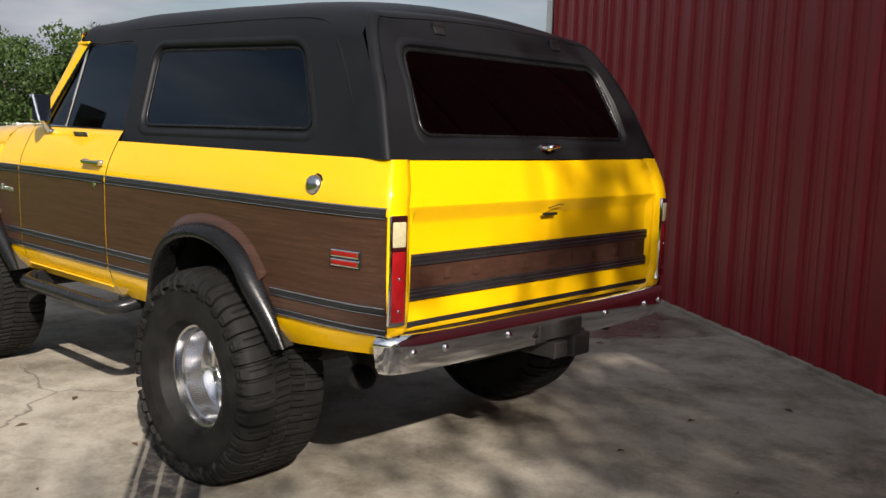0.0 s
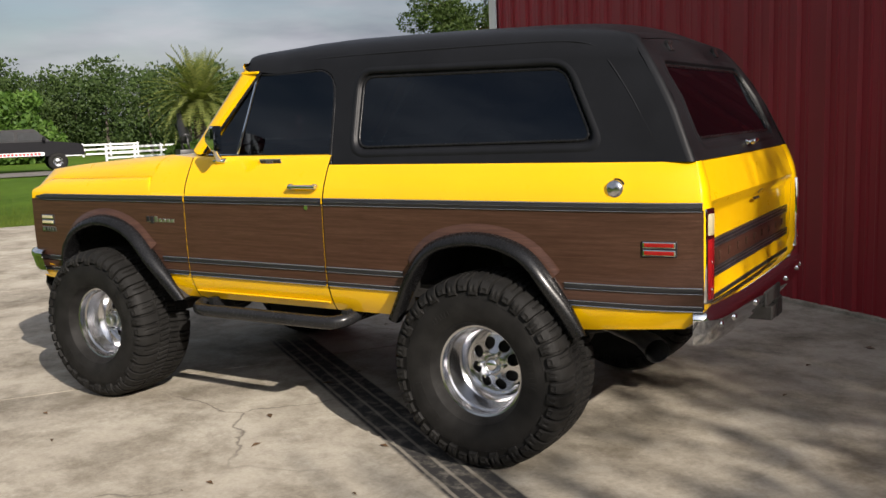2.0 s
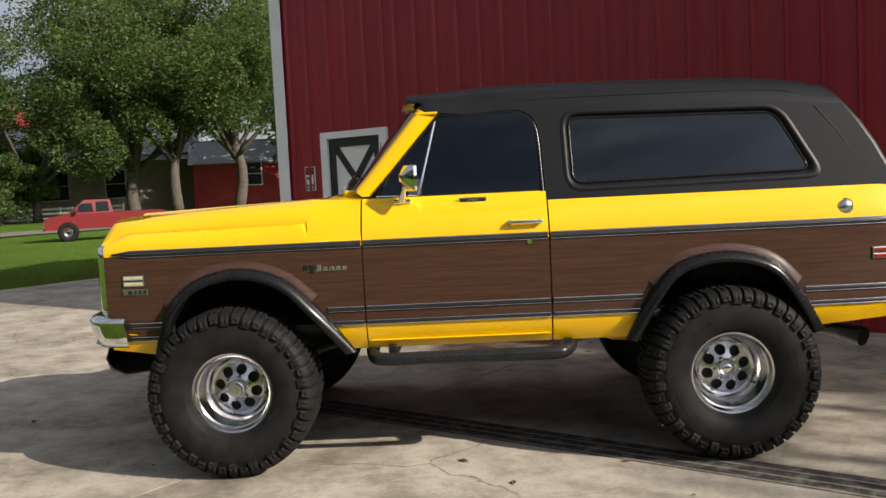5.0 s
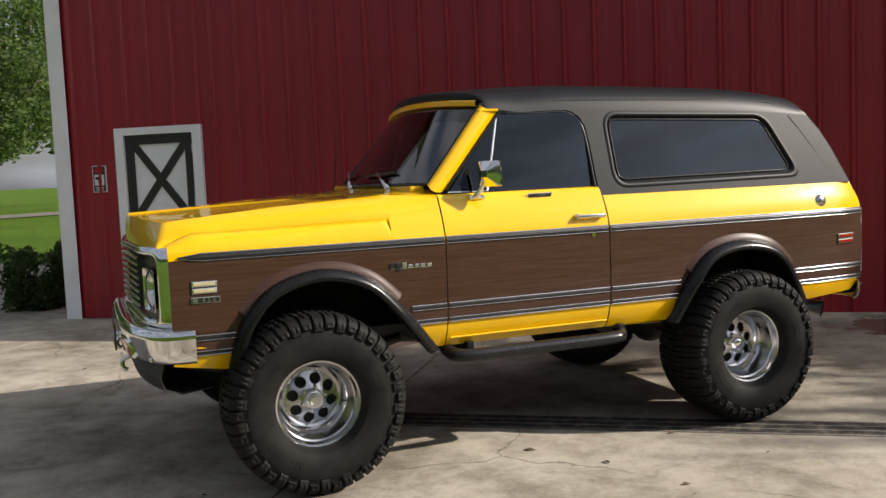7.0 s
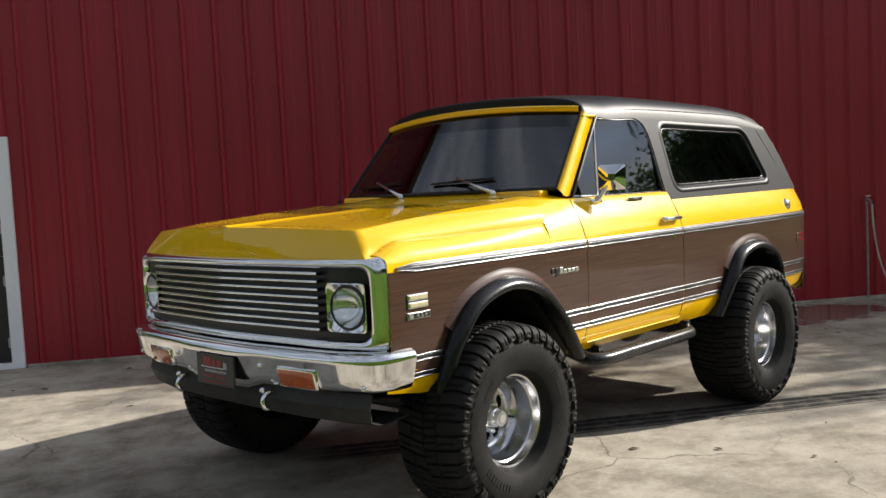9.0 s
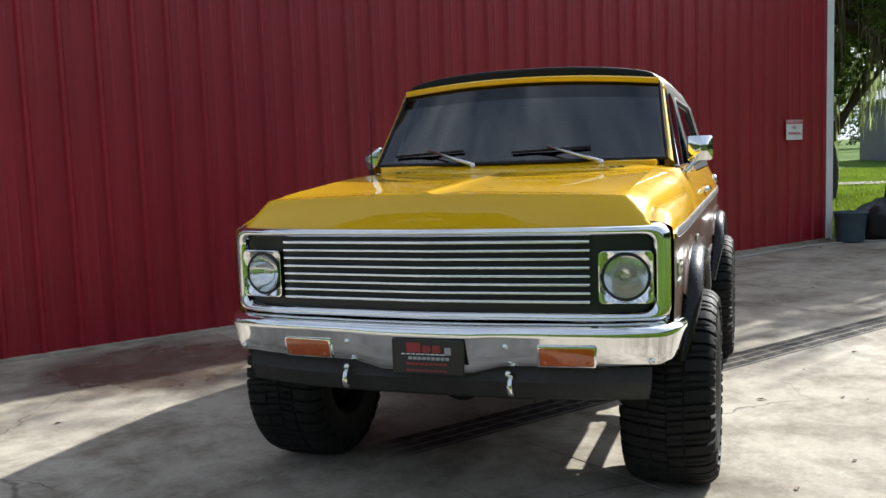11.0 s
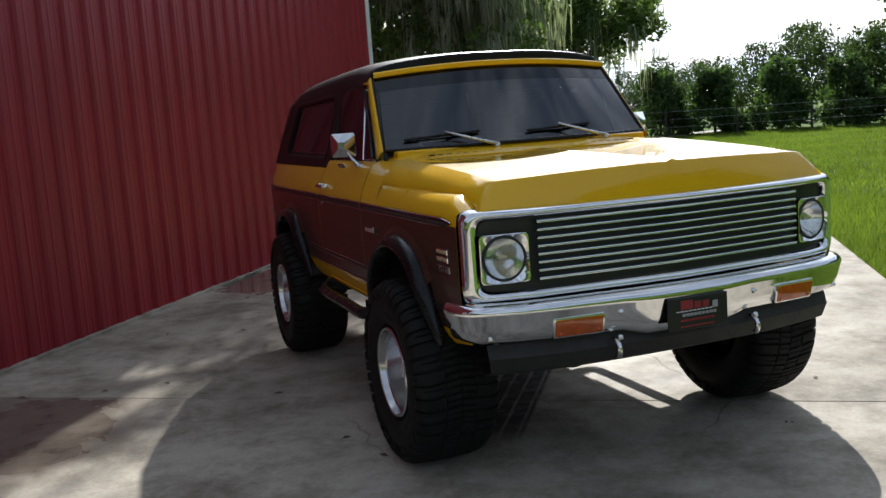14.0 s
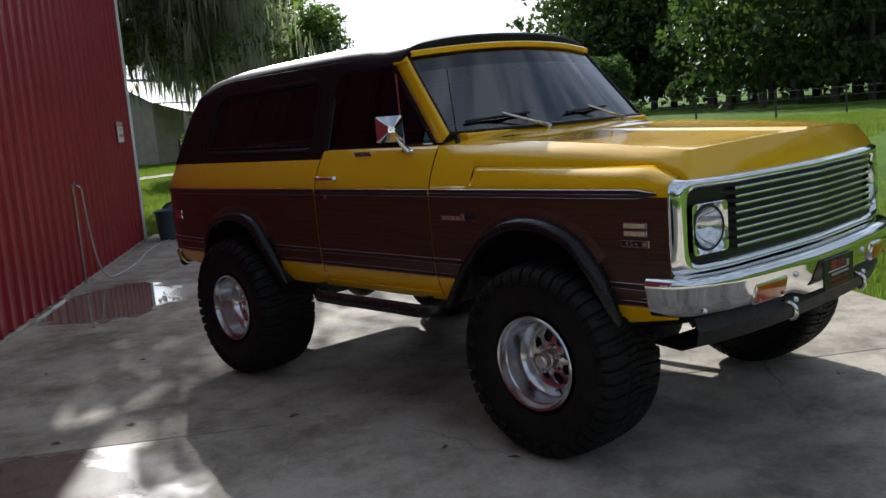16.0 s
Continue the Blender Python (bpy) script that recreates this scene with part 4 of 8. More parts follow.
        part("fender_flare", bm, M_RUBBER, owner, "smooth black rubber flare", smooth=True, angle=50)
    for path, cx, owner in ((ARCH_F, -1.26, fender), (ARCH_R, 1.31, quarter)):
        bm = bmesh.new()
        rows = []
        for p in path[3:-3]:
            d = Vector((p.x - cx, p.y - 0.52)).normalized()
            if p.y < 0.892:
                continue
            pull = half_width(p.x, 1.0) - 0.995
            rows.append([(p.x + d.x * r, side * (y + pull), p.y + d.y * r) for r, y in ((0.052, 0.9965), (0.042, 0.9995), (0.030, 1.005), (0.018, 1.011), (0.004, 1.014))])
        grid(bm, rows, flip=side < 0)
        bmesh.ops.recalc_face_normals(bm, faces=bm.faces[:])
        part("wheel_lip", bm, M_WOOD, owner, "woodgrain-covered wheel lip", smooth=True)
    # wheel houses
    for edge, owner in ((EDGE_F, fender), (EDGE_R, quarter)):
        bm = bmesh.new()
        rows = [[(x, side * 0.972, z + 0.004), (x, side * 0.80, z + 0.02), (x, side * 0.50, z + 0.02)] for x, z in edge]
        grid(bm, rows)
        back = [bm.verts.new((x, side * 0.50, z + 0.02)) for x, z in edge]
        bm.faces.new(back)
        part("wheel_house", bm, M_UNDER, owner)

# ------------------------------------------------ bonnet
HOOD_C = [(-2.105, 1.404), (-1.55, 1.430), (-1.12, 1.448), (-0.82, 1.458)]
HOOD_S = [(-1.985, 1.380), (-1.70, 1.408), (-1.28, 1.438), (-0.87, 1.460)]
HOOD_EDGE = 0.800
HOOD_Y = [0.0, 0.006, 0.016, 0.030, 0.10, 0.20, 0.32, 0.45, 0.57, 0.67, 0.74, 0.780, HOOD_EDGE]


def lip(y):
    """Point of the bonnet's front lip."""
    k = (abs(y) / HOOD_EDGE) ** 2
    return Vector((-2.105 + 0.120 * k, y, 1.404 - 0.024 * k + 0.010 * max(0.0, 1 - abs(y) / 0.030)))


def bonnet_foot(y):
    """Point of the front face's foot, above the grille surround, for the lip point at y."""
    yb = math.copysign(min(0.908, abs(y) * 0.908 / HOOD_EDGE), y)
    return Vector((-2.118 + 0.085 * (abs(yb) / 0.87) ** 2, yb, 1.262))


def seam(x):
    """The bonnet's lower side edge, along the fender."""
    pull = 0 if x > -1.3 else 0.012 * ((-1.3 - x) / 0.7) ** 2
    t = sweep(x)
    return Vector((x, 0.898 + 0.053 * t - pull * 0.8, ease([(-2.03, 1.264), (-1.985, 1.284), (-1.88, 1.330), (-0.87, 1.330)], x) + 0.010 * t))


bm = bmesh.new()
across = [-y for y in HOOD_Y[:0:-1]] + HOOD_Y
rows = [[bonnet_foot(y).lerp(lip(y), k) + Vector((-0.006 * math.sin(math.pi * k), 0, 0)) for y in across] for k in (0.0, 0.33, 0.66, 0.97)]
for u in (0, 0.008, 0.03, 0.08, 0.16, 0.26, 0.38, 0.50, 0.62, 0.74, 0.87, 1.0):
    row = []
    for y in across:
        p = lip(y)
        x = p.x + (-0.872 - p.x) * u
        k = abs(y) / HOOD_EDGE
        z = ease(HOOD_C, x) * (1 - k * k) + ease(HOOD_S, x) * k * k - 0.010 * math.sin(math.pi * k) * min(1.0, u / 0.1)
        z += 0.010 * max(0.0, 1 - abs(y) / 0.030) * max(0.35, 1 - u)
        row.append((x, y, p.z if u == 0 else z))
    rows.append(row)
grid(bm, rows)
for s in (-1, 1):
    rows = []
    for u in (0, 0.03, 0.08, 0.14, 0.22, 0.32, 0.43, 0.55, 0.67, 0.79, 0.90, 1.0):
        p = lip(s * HOOD_EDGE)
        x = p.x + (-0.872 - p.x) * u
        top = Vector((x, s * HOOD_EDGE, p.z if u == 0 else ease(HOOD_S, x)))
        low = seam(-2.028 + (-0.872 + 2.028) * u)
        low.y *= s
        if u == 0:
            row = [bonnet_foot(s * HOOD_EDGE).lerp(p, k) + Vector((-0.006 * math.sin(math.pi * k), 0, 0)) for k in (1.0, 0.97, 0.66, 0.33, 0.0)]
        else:
            row = [low.lerp(top, k) + Vector((0, s * (0.010 + 0.022 * sweep(x)) * math.sin(math.pi * k), (0.004 + 0.012 * sweep(x)) * math.sin(math.pi * k))) for k in (1.0, 0.93, 0.66, 0.33, 0.0)]
        rows.append(row + [row[-1] + Vector((0.004, -s * 0.006, -0.035))])
    grid(bm, rows)
bmesh.ops.remove_doubles(bm, verts=bm.verts[:], dist=0.0008)
bmesh.ops.recalc_face_normals(bm, faces=bm.faces[:])
for e in bm.edges:
    if all((v.co - lip(v.co.y)).length < 0.002 for v in e.verts):
        e.smooth = False
part("bonnet", bm, M_YELLOW, car, "yellow bonnet with a raised centre crease", smooth=True, angle=75)
# cowl under the windscreen
bm = bmesh.new()
rows = []
for x, sink in ((-0.866, 0.06), (-0.866, 0.0), (-0.80, 0.0), (-0.74, 0.0), (-0.66, 0.0), (-0.592, 0.0)):
    t = (x + 0.882) / 0.287
    half_w = 0.79 + 0.11 * t + 0.004
    mid_z, edge_z = min(1.498, 1.454 + 0.27 * (x + 0.866)), 1.460 - 0.015 * t - 0.002
    rows.append([(x, u * half_w, mid_z + (edge_z - mid_z) * abs(u) ** 5 - sink) for u in [-1 + 0.1 * i for i in range(21)]])
grid(bm, rows)
bmesh.ops.recalc_face_normals(bm, faces=bm.faces[:])
cowl = part("cowl", bm, M_YELLOW, car, smooth=True)
bm = bmesh.new()
box(bm, -0.815, -0.775, -0.015, 0.015, 1.460, 1.4675)
me_slot = simple_mesh("vent_slot", bm, M_GRILLE)
for i in range(26):
    o = new("vent_slot", me_slot)
    o.parent = cowl
    o.matrix_basis = pose(0, -0.62 + 0.05 * i, 0.004 * abs(-0.62 + 0.05 * i))

# ------------------------------------------------ windscreen
def screen(u, v):
    """Point of the windscreen: u across from -1 to 1, v from the foot to the head."""
    y = u * (0.836 + (0.766 - 0.836) * v)
    x = (-0.725 + 0.110 * u * u) + (0.345 + 0.01 * u * u) * v
    z = 1.505 + (1.967 - 0.038 * u * u - 1.505) * v
    return Vector((x, y, z))


bm = bmesh.new()
grid(bm, [[screen(-1 + i / 8, j / 6 * 0.78) for i in range(17)] for j in range(7)])
glass = part("windscreen", bm, M_WINDSHIELD, car, "tinted windscreen", smooth=True)
bm = bmesh.new()
grid(bm, [[screen(-1 + i / 8, 0.78 + 0.22 * j / 2) for i in range(17)] for j in range(3)])
part("sun_band", bm, M_SUN_BAND, glass, "darker tinted band", smooth=True)
bm = bmesh.new()
loop = [screen(-1 + i / 8, 0) for i in range(17)] + [screen(1, j / 6) for j in range(1, 6)] + [screen(1 - i / 8, 1) for i in range(17)] + [screen(-1, 1 - j / 6) for j in range(1, 6)]
tube(bm, loop, 0.011, 8, closed=True)
part("rubber_seal", bm, M_RUBBER, glass)
bm = bmesh.new()
rows = []
for i in range(17):
    u = -1 + i / 8
    p = screen(u, 1.0)
    rows.append([p + Vector((-0.006, 0, -0.010)), p + Vector((-0.026, 0, -0.007)), p + Vector((-0.032, 0, 0.004)), p + Vector((-0.031, 0, 0.018)), p + Vector((-0.022, 0, 0.025)), p + Vector((0.02, 0, 0.024))])
grid(bm, rows)
bmesh.ops.recalc_face_normals(bm, faces=bm.faces[:])
part("windscreen_header", bm, M_YELLOW, car, smooth=True)
for side in (-1, 1):
    bm = bmesh.new()
    rows = []
    for k in range(7):
        v = k / 6
        a = screen(side, v) + Vector((-0.008, side * 0.012, 0))
        b = Vector((-0.588 + 0.380 * v, side * (0.872 - 0.090 * v), 1.462 + 0.434 * v))
        c = b + Vector((0.045, -side * 0.004, 0))
        rows.append([a + Vector((0.02, -side * 0.03, 0)), a, a * 0.5 + b * 0.5 + Vector((-0.012, side * 0.010, 0)), b, c, c + Vector((0, -side * 0.05, 0))])
    grid(bm, rows, flip=side > 0)
    part("windscreen_pillar", bm, M_YELLOW, car, smooth=True, angle=40)
    bm = bmesh.new()
    tube(bm, [(-0.525 + 0.375 * v / 6, side * (0.879 - 0.094 * v / 6), 1.47 + 0.425 * v / 6) for v in range(7)], 0.008, 6)
    part("door_seal", bm, M_RUBBER, car)
    # the little roof-corner lip
    bm = bmesh.new()
    box(bm, -0.285, -0.165, side * 0.782 - 0.012, side * 0.782 + 0.012, 1.890, 1.905, bevel=0.004)
    part("gutter_lip", bm, M_YELLOW, car)
    # door glass with quarter vent
    def dg(x, z):
        return (x, side * (0.868 - (z - 1.45) * 0.20), z)
    bm = bmesh.new()
    vs = [bm.verts.new(dg(x, z)) for x, z in ((-0.275, 1.45), (-0.162, 1.874), (0.28, 1.878), (0.335, 1.850), (0.372, 1.79), (0.385, 1.445))]
    bm.faces.new(vs)
    pane = part("door_window", bm, M_TINT, car, "dark tinted door glass")
    bm = bmesh.new()
    vs = [bm.verts.new(dg(x, z)) for x, z in ((-0.51, 1.455), (-0.185, 1.86), (-0.285, 1.45))]
    bm.faces.new(vs)
    part("vent_window", bm, M_TINT, car, "dark tinted quarter vent")
    bm = bmesh.new()
    tube(bm, [dg(-0.285, 1.45), dg(-0.178, 1.862)], 0.008, 8)
    tube(bm, [dg(-0.515, 1.458), dg(-0.285, 1.453)], 0.006, 8)
    part("vent_frame", bm, M_CHROME, car, "bright vent window frame")
    bm = bmesh.new()
    box(bm, -0.50, 0.385, side * 0.872 - 0.006, side * 0.872 + 0.006, 1.442, 1.456, bevel=0.003)
    part("belt_seal", bm, M_RUBBER, car)

# ------------------------------------------------ black hardtop
ROOF_EDGE = [(-0.36, 1.960), (-0.25, 1.974), (0.0, 2.002), (0.23, 2.015), (0.83, 2.014), (1.40, 2.000), (1.70, 1.984), (1.89, 1.962)]
ROOF_SECT = [(0.0, 0.068), (0.15, 0.066), (0.30, 0.059), (0.45, 0.046), (0.56, 0.032), (0.64, 0.017), (0.690, 0.000), (0.726, -0.022), (0.753, -0.052), (0.7710, -0.090), (0.780, -0.122)]
FRONT_SECT = [0.078, 0.077, 0.073, 0.064, 0.053, 0.042, 0.032, 0.020, -0.001, -0.033, -0.062]


def rear_x(z):
    return ease([(1.39, 2.268), (1.402, 2.264), (1.666, 2.148), (1.80, 2.063), (1.90, 1.988), (1.935, 1.956), (1.97, 1.922), (2.0, 1.885)], z)


def top_y(z):
    return 0.905 - (z - 1.402) * 0.262


def roof_z(x, k):
    """Height of the roof's section point k at a station."""
    f = min(1.0, max(0.0, (x + 0.33) / 0.30))
    return ease(ROOF_EDGE, x) + 0.008 * max(0.0, min(1.0, (0.9 - x) / 0.9)) - 0.004 + FRONT_SECT[k] + (ROOF_SECT[k][1] - FRONT_SECT[k]) * f


# outline of the rear opening: over the roof's end and down both corners
REAR_RING = []
for y, d in ROOF_SECT:
    REAR_RING.append((y, 1.985 - 0.034 * (y / 0.69) ** 2 if y <= 0.69 else 1.951 - 0.118 * ((y - 0.69) / 0.09) ** 1.6))
for z in (1.74, 1.62, 1.50, 1.400):
    REAR_RING.append((top_y(z), z))


def inset(y, z, d):
    """Moves a point of the rear outline inwards."""
    ty, tz = (0.0, 1.0) if y < 0.60 else ((y - 0.60) / 0.15, 1.0 - (y - 0.60) / 0.15 * 0.6) if y < 0.75 else (1.0, max(0.0, (z - 1.70) / 0.5))
    n = math.hypot(ty, tz)
    return max(0.0, y - d * ty / n), z - d * tz / n


bm = bmesh.new()
rows = []
xs = [-0.375, -0.378, -0.370, -0.345, -0.30, -0.2, -0.05, 0.1, 0.3, 0.55, 0.85, 1.15, 1.40, 1.58]
for i, x in enumerate(xs):
    nose = 0.014 if i < 4 else 0
    row = []
    for k, (y, d) in enumerate(ROOF_SECT):
        z = roof_z(x, k)
        if i == 0:
            z = min(z, ease(ROOF_EDGE, x) + 0.024 - 0.022 * (y / 0.75) ** 2)
        elif i == 1:
            z -= 0.014
        elif i == 2:
            z -= 0.003
        bow = 0.125 * (y / 0.776) ** 2 * max(0.0, 1 - (x + 0.378) / 0.40)
        row.append((x - nose * (1 - (y / 0.78) ** 2) + bow, y, z))
    rows.append(row)
for step in range(1, 8):
    t = step / 7
    row = []
    for k, (y, d) in enumerate(ROOF_SECT):
        ry, rz = REAR_RING[k]
        a = Vector((1.58, y, roof_z(1.58, k)))
        c = Vector((rear_x(rz) - 0.028, ry, rz))
        b = Vector((1.84, (y + ry) / 2, roof_z(1.80, k)))
        p = a * (1 - t) ** 2 + b * 2 * t * (1 - t) + c * t * t
        row.append(tuple(p))
    rows.append(row)
# its lower edge meets the side panels
for row in rows:
    x, y, z = row[-1]
    if x > -0.1:
        row[-1] = (x, top_y(z), z)
        row[-2] = (row[-2][0], top_y(row[-2][2]) - 0.0005, row[-2][2])
ROOF_LOW = [(r[-1][0], r[-1][2]) for r in rows if r[-1][0] > 0.28]
grid(bm, [[(a, -b, c) for a, b, c in r[:0:-1]] + r for r in rows])
bmesh.ops.recalc_face_normals(bm, faces=bm.faces[:])
roof_part = part("hardtop_roof", bm, M_BLACKTOP, car, "black textured roof", smooth=True)
# rounded lip round the rear opening
bm = bmesh.new()
rows = []
for dx, d in ((-0.0281, 0.0), (-0.012, 0.003), (-0.002, 0.010), (0.003, 0.020), (0.002, 0.030), (-0.016, 0.033), (-0.020, 0.055)):
    half_ring = []
    for y, z in REAR_RING:
        iy, iz = inset(y, z, d)
        half_ring.append((rear_x(iz) + dx, iy, iz))
    rows.append([(a, -b, c) for a, b, c in half_ring[:0:-1]] + half_ring)
grid(bm, rows)
bmesh.ops.recalc_face_normals(bm, faces=bm.faces[:])
part("hardtop_corner", bm, M_BLACKTOP, car, "rounded rear lip of the hardtop", smooth=True, angle=60)


def shell_y(x, z):
    """Half width of the hardtop at a height near its shoulder."""
    e = ease(ROOF_EDGE, x) - 0.004
    if z < e - 0.122:
        return top_y(z)
    return ease([(d, y) for y, d in ROOF_SECT[::-1]], z - e)


for side in (-1, 1):
    bm = bmesh.new()
    tube(bm, [(p.x, side * (shell_y(p.x, p.y) - 0.002), p.y) for p in spline([(-0.15, 1.930, 0), (0.3, 1.947, 0), (1.0, 1.945, 0), (1.50, 1.938, 0), (1.69, 1.926, 0), (1.79, 1.895, 0), (1.86, 1.83, 0), (1.97, 1.68, 0), (2.09, 1.49, 0)], 5)], [0.0035] * 5 + [0.005] * 28 + [0.004] * 4 + [0.0025] * 4, 6)
    part("style_line", bm, M_BLACKTOP, roof_part, smooth=True)


def cast(poly, c, ang):
    """Where a ray from c meets a closed outline."""
    d = (math.cos(ang), math.sin(ang))
    best = None
    for (ax, ay), (bx, by) in zip(poly, poly[1:] + poly[:1]):
        ex, ey = bx - ax, by - ay
        den = d[0] * ey - d[1] * ex
        if abs(den) < 1e-9:
            continue
        t = ((ax - c[0]) * ey - (ay - c[1]) * ex) / den
        s = ((ax - c[0]) * d[1] - (ay - c[1]) * d[0]) / den
        if t > 0 and -1e-6 <= s <= 1 + 1e-6 and (best is None or t > best):
            best = t
    return (c[0] + d[0] * best, c[1] + d[1] * best)


def rounded(poly, r, n=5):
    """An outline with its corners rounded."""
    out = []
    k = len(poly)
    for i in range(k):
        p, a, b = Vector(poly[i]), Vector(poly[i - 1]), Vector(poly[(i + 1) % k])
        u, v = (a - p).normalized(), (b - p).normalized()
        s, e = p + u * r, p + v * r
        for j in range(n + 1):
            t = j / n
            q = s * (1 - t) ** 2 + p * 2 * t * (1 - t) + e * t * t
            out.append((q.x, q.y))
    return out


def holed(bm, outer, inner, c, to3, bands=(0, 0.12, 0.5, 1.0), flip=False):
    angs = sorted({round(math.atan2(y - c[1], x - c[0]), 5) for x, y in outer + inner} | {round(-math.pi + math.tau * i / 60, 5) for i in range(60)})
    rings = []
    for t in bands:
        ring = []
        for a in angs:
            i, o = cast(inner, c, a), cast(outer, c, a)
            ring.append(bm.verts.new(to3(i[0] + (o[0] - i[0]) * t, i[1] + (o[1] - i[1]) * t, t)))
        rings.append(ring)
    n = len(angs)
    for a, b in zip(rings, rings[1:]):
        for k in range(n):
            q = (a[k], a[(k + 1) % n], b[(k + 1) % n], b[k])
            bm.faces.new(q if flip else q[::-1])


def widened(poly, d):
    """An outline, given counter-clockwise, with each side moved outwards by d."""
    out = []
    k = len(poly)
    for i in range(k):
        p, a, b = Vector(poly[i]), Vector(poly[i - 1]), Vector(poly[(i + 1) % k])
        u, v = (p - a).normalized(), (b - p).normalized()
        n1, n2 = Vector((u.y, -u.x)), Vector((v.y, -v.x))
        m = n1 + n2
        out.append(tuple(p + m * (2 * d / m.dot(m))))
    return out


def bezel(bm, corners, r, outer, c, to3, lips):
    """A sheet with a moulded rim round its opening; lips: (distance from the opening, push outwards)."""
    rings = []
    for d, push in lips:
        loop = rounded(widened(corners, d), r + d, 7)
        fine = []
        for i, (a, b) in enumerate(zip(loop, loop[1:] + loop[:1])):
            n = 10 if i % 8 == 7 else 1
            fine += [(a[0] + (b[0] - a[0]) * j / n, a[1] + (b[1] - a[1]) * j / n) for j in range(n)]
        rings.append([bm.verts.new(to3(x, y, push)) for x, y in fine])
        edge = fine
    for a, b in zip(rings, rings[1:]):
        for k in range(len(a)):
            bm.faces.new((a[k], a[(k + 1) % len(a)], b[(k + 1) % len(a)], b[k]))
    angs = sorted({round(math.atan2(y - c[1], x - c[0]), 5) for x, y in outer + edge})
    flat = [[bm.verts.new(to3(*cast(loop, c, a), 0.0)) for a in angs] for loop in (edge, outer)]
    for k in range(len(angs)):
        bm.faces.new((flat[0][k], flat[0][(k + 1) % len(angs)], flat[1][(k + 1) % len(angs)], flat[1][k]))
    bmesh.ops.recalc_face_normals(bm, faces=bm.faces[:])


RIM = [(0.0, -0.020), (0.012, -0.016), (0.018, -0.004), (0.024, 0.003), (0.034, 0.005), (0.042, 0.003), (0.050, 0.0)]
WIN_C = [(0.550, 1.482), (1.808, 1.494), (1.645, 1.812), (0.543, 1.834)]
WIN = rounded(WIN_C, 0.060, 7)
for side in (-1, 1):
    outer = [(0.408, 1.400), (0.398, 1.46), (0.388, 1.70), (0.376, 1.80), (0.345, 1.855), (0.30, 1.884), (0.26, 1.893)] + ROOF_LOW + [(rear_x(z) - 0.028, z) for z in (1.74, 1.62, 1.50, 1.400)]
    bm = bmesh.new()
    bezel(bm, WIN_C, 0.060, outer, (1.15, 1.65), lambda x, z, p: (x, side * (top_y(z) + p), z), RIM)
    panel = part("hardtop_side", bm, M_BLACKTOP, car, "black textured side of the hardtop", smooth=True, angle=50)
    bm = bmesh.new()
    tube(bm, [(x, side * (top_y(z) - 0.018), z) for x, z in WIN], 0.008, 8, closed=True)
    part("window_seal", bm, M_RUBBER, panel, smooth=True)
    bm = bmesh.new()
    bm.faces.new([bm.verts.new((x, side * (top_y(z) - 0.017), z)) for x, z in WIN])
    part("side_window", bm, M_TINT, panel, "dark tinted side glass")
    # turned-in flange and seal round the door opening
    arch = spline([(-0.20, 1.902, 0), (-0.05, 1.891, 0), (0.10, 1.889, 0), (0.20, 1.893, 0), (0.26, 1.893, 0), (0.30, 1.884, 0), (0.345, 1.855, 0), (0.376, 1.80, 0), (0.388, 1.70, 0), (0.398, 1.46, 0), (0.404, 1.405, 0)], 4)
    bm = bmesh.new()
    grid(bm, [[(p.x, side * top_y(p.y), p.y), (p.x - 0.004, side * (top_y(p.y) - 0.006), p.y - 0.004), (p.x - 0.006, side * (top_y(p.y) - 0.05), p.y - 0.006)] for p in arch])
    bmesh.ops.recalc_face_normals(bm, faces=bm.faces[:])
    part("door_flange", bm, M_BLACKTOP, panel, smooth=True)
    bm = bmesh.new()
    tube(bm, [(p.x - 0.014, side * (top_y(p.y) - 0.010), p.y - 0.012) for p in arch], 0.012, 8)
    part("door_weatherstrip", bm, M_RUBBER, panel, smooth=True)

# rear hatch
H_HALF = [inset(y, z, 0.034) for y, z in REAR_RING]
H_OUT = [(-y, z) for y, z in H_HALF[:0:-1]] + H_HALF
H_WIN_C = [(-0.682, 1.486), (0.672, 1.486), (0.628, 1.806), (-0.638, 1.806)]
H_WIN = rounded(H_WIN_C, 0.060, 7)


def hatch_at(y, z, push=0.0):
    return (rear_x(z) - 0.002 + push + 0.012 * (1 - (y / 0.8) ** 2), y, z)


bm = bmesh.new()
bezel(bm, H_WIN_C, 0.060, H_OUT, (0.0, 1.655), lambda y, z, p: hatch_at(y, z, p), RIM)
hatch = part("hatch", bm, M_BLACKTOP, car, "black textured lift-up hatch", smooth=True, angle=50)
bm = bmesh.new()
bm.faces.new([bm.verts.new(hatch_at(y, z, -0.017)) for y, z in H_WIN])
part("rear_window", bm, M_TINT, hatch, "dark tinted rear glass")
bm = bmesh.new()
tube(bm, [hatch_at(y, z, -0.017) for y, z in H_WIN], 0.008, 8, closed=True)
part("window_seal", bm, M_RUBBER, hatch, smooth=True)
for y in (-0.385, 0.385):
    bm = bmesh.new()
    p = hatch_at(y, 1.905)
    box(bm, -0.010, 0.012, -0.032, 0.032, -0.030, 0.014, bevel=0.004)
    tube(bm, [(0.008, -0.032, 0.012), (0.008, 0.032, 0.012)], 0.010, 10)
    h = part("hatch_hinge", bm, M_TUBE, hatch)
    h.matrix_basis = Matrix.Translation(p) @ pose(0, 0, 0, 0, -28, 0)
bm = bmesh.new()
p = hatch_at(0.0, 1.446, 0.006)
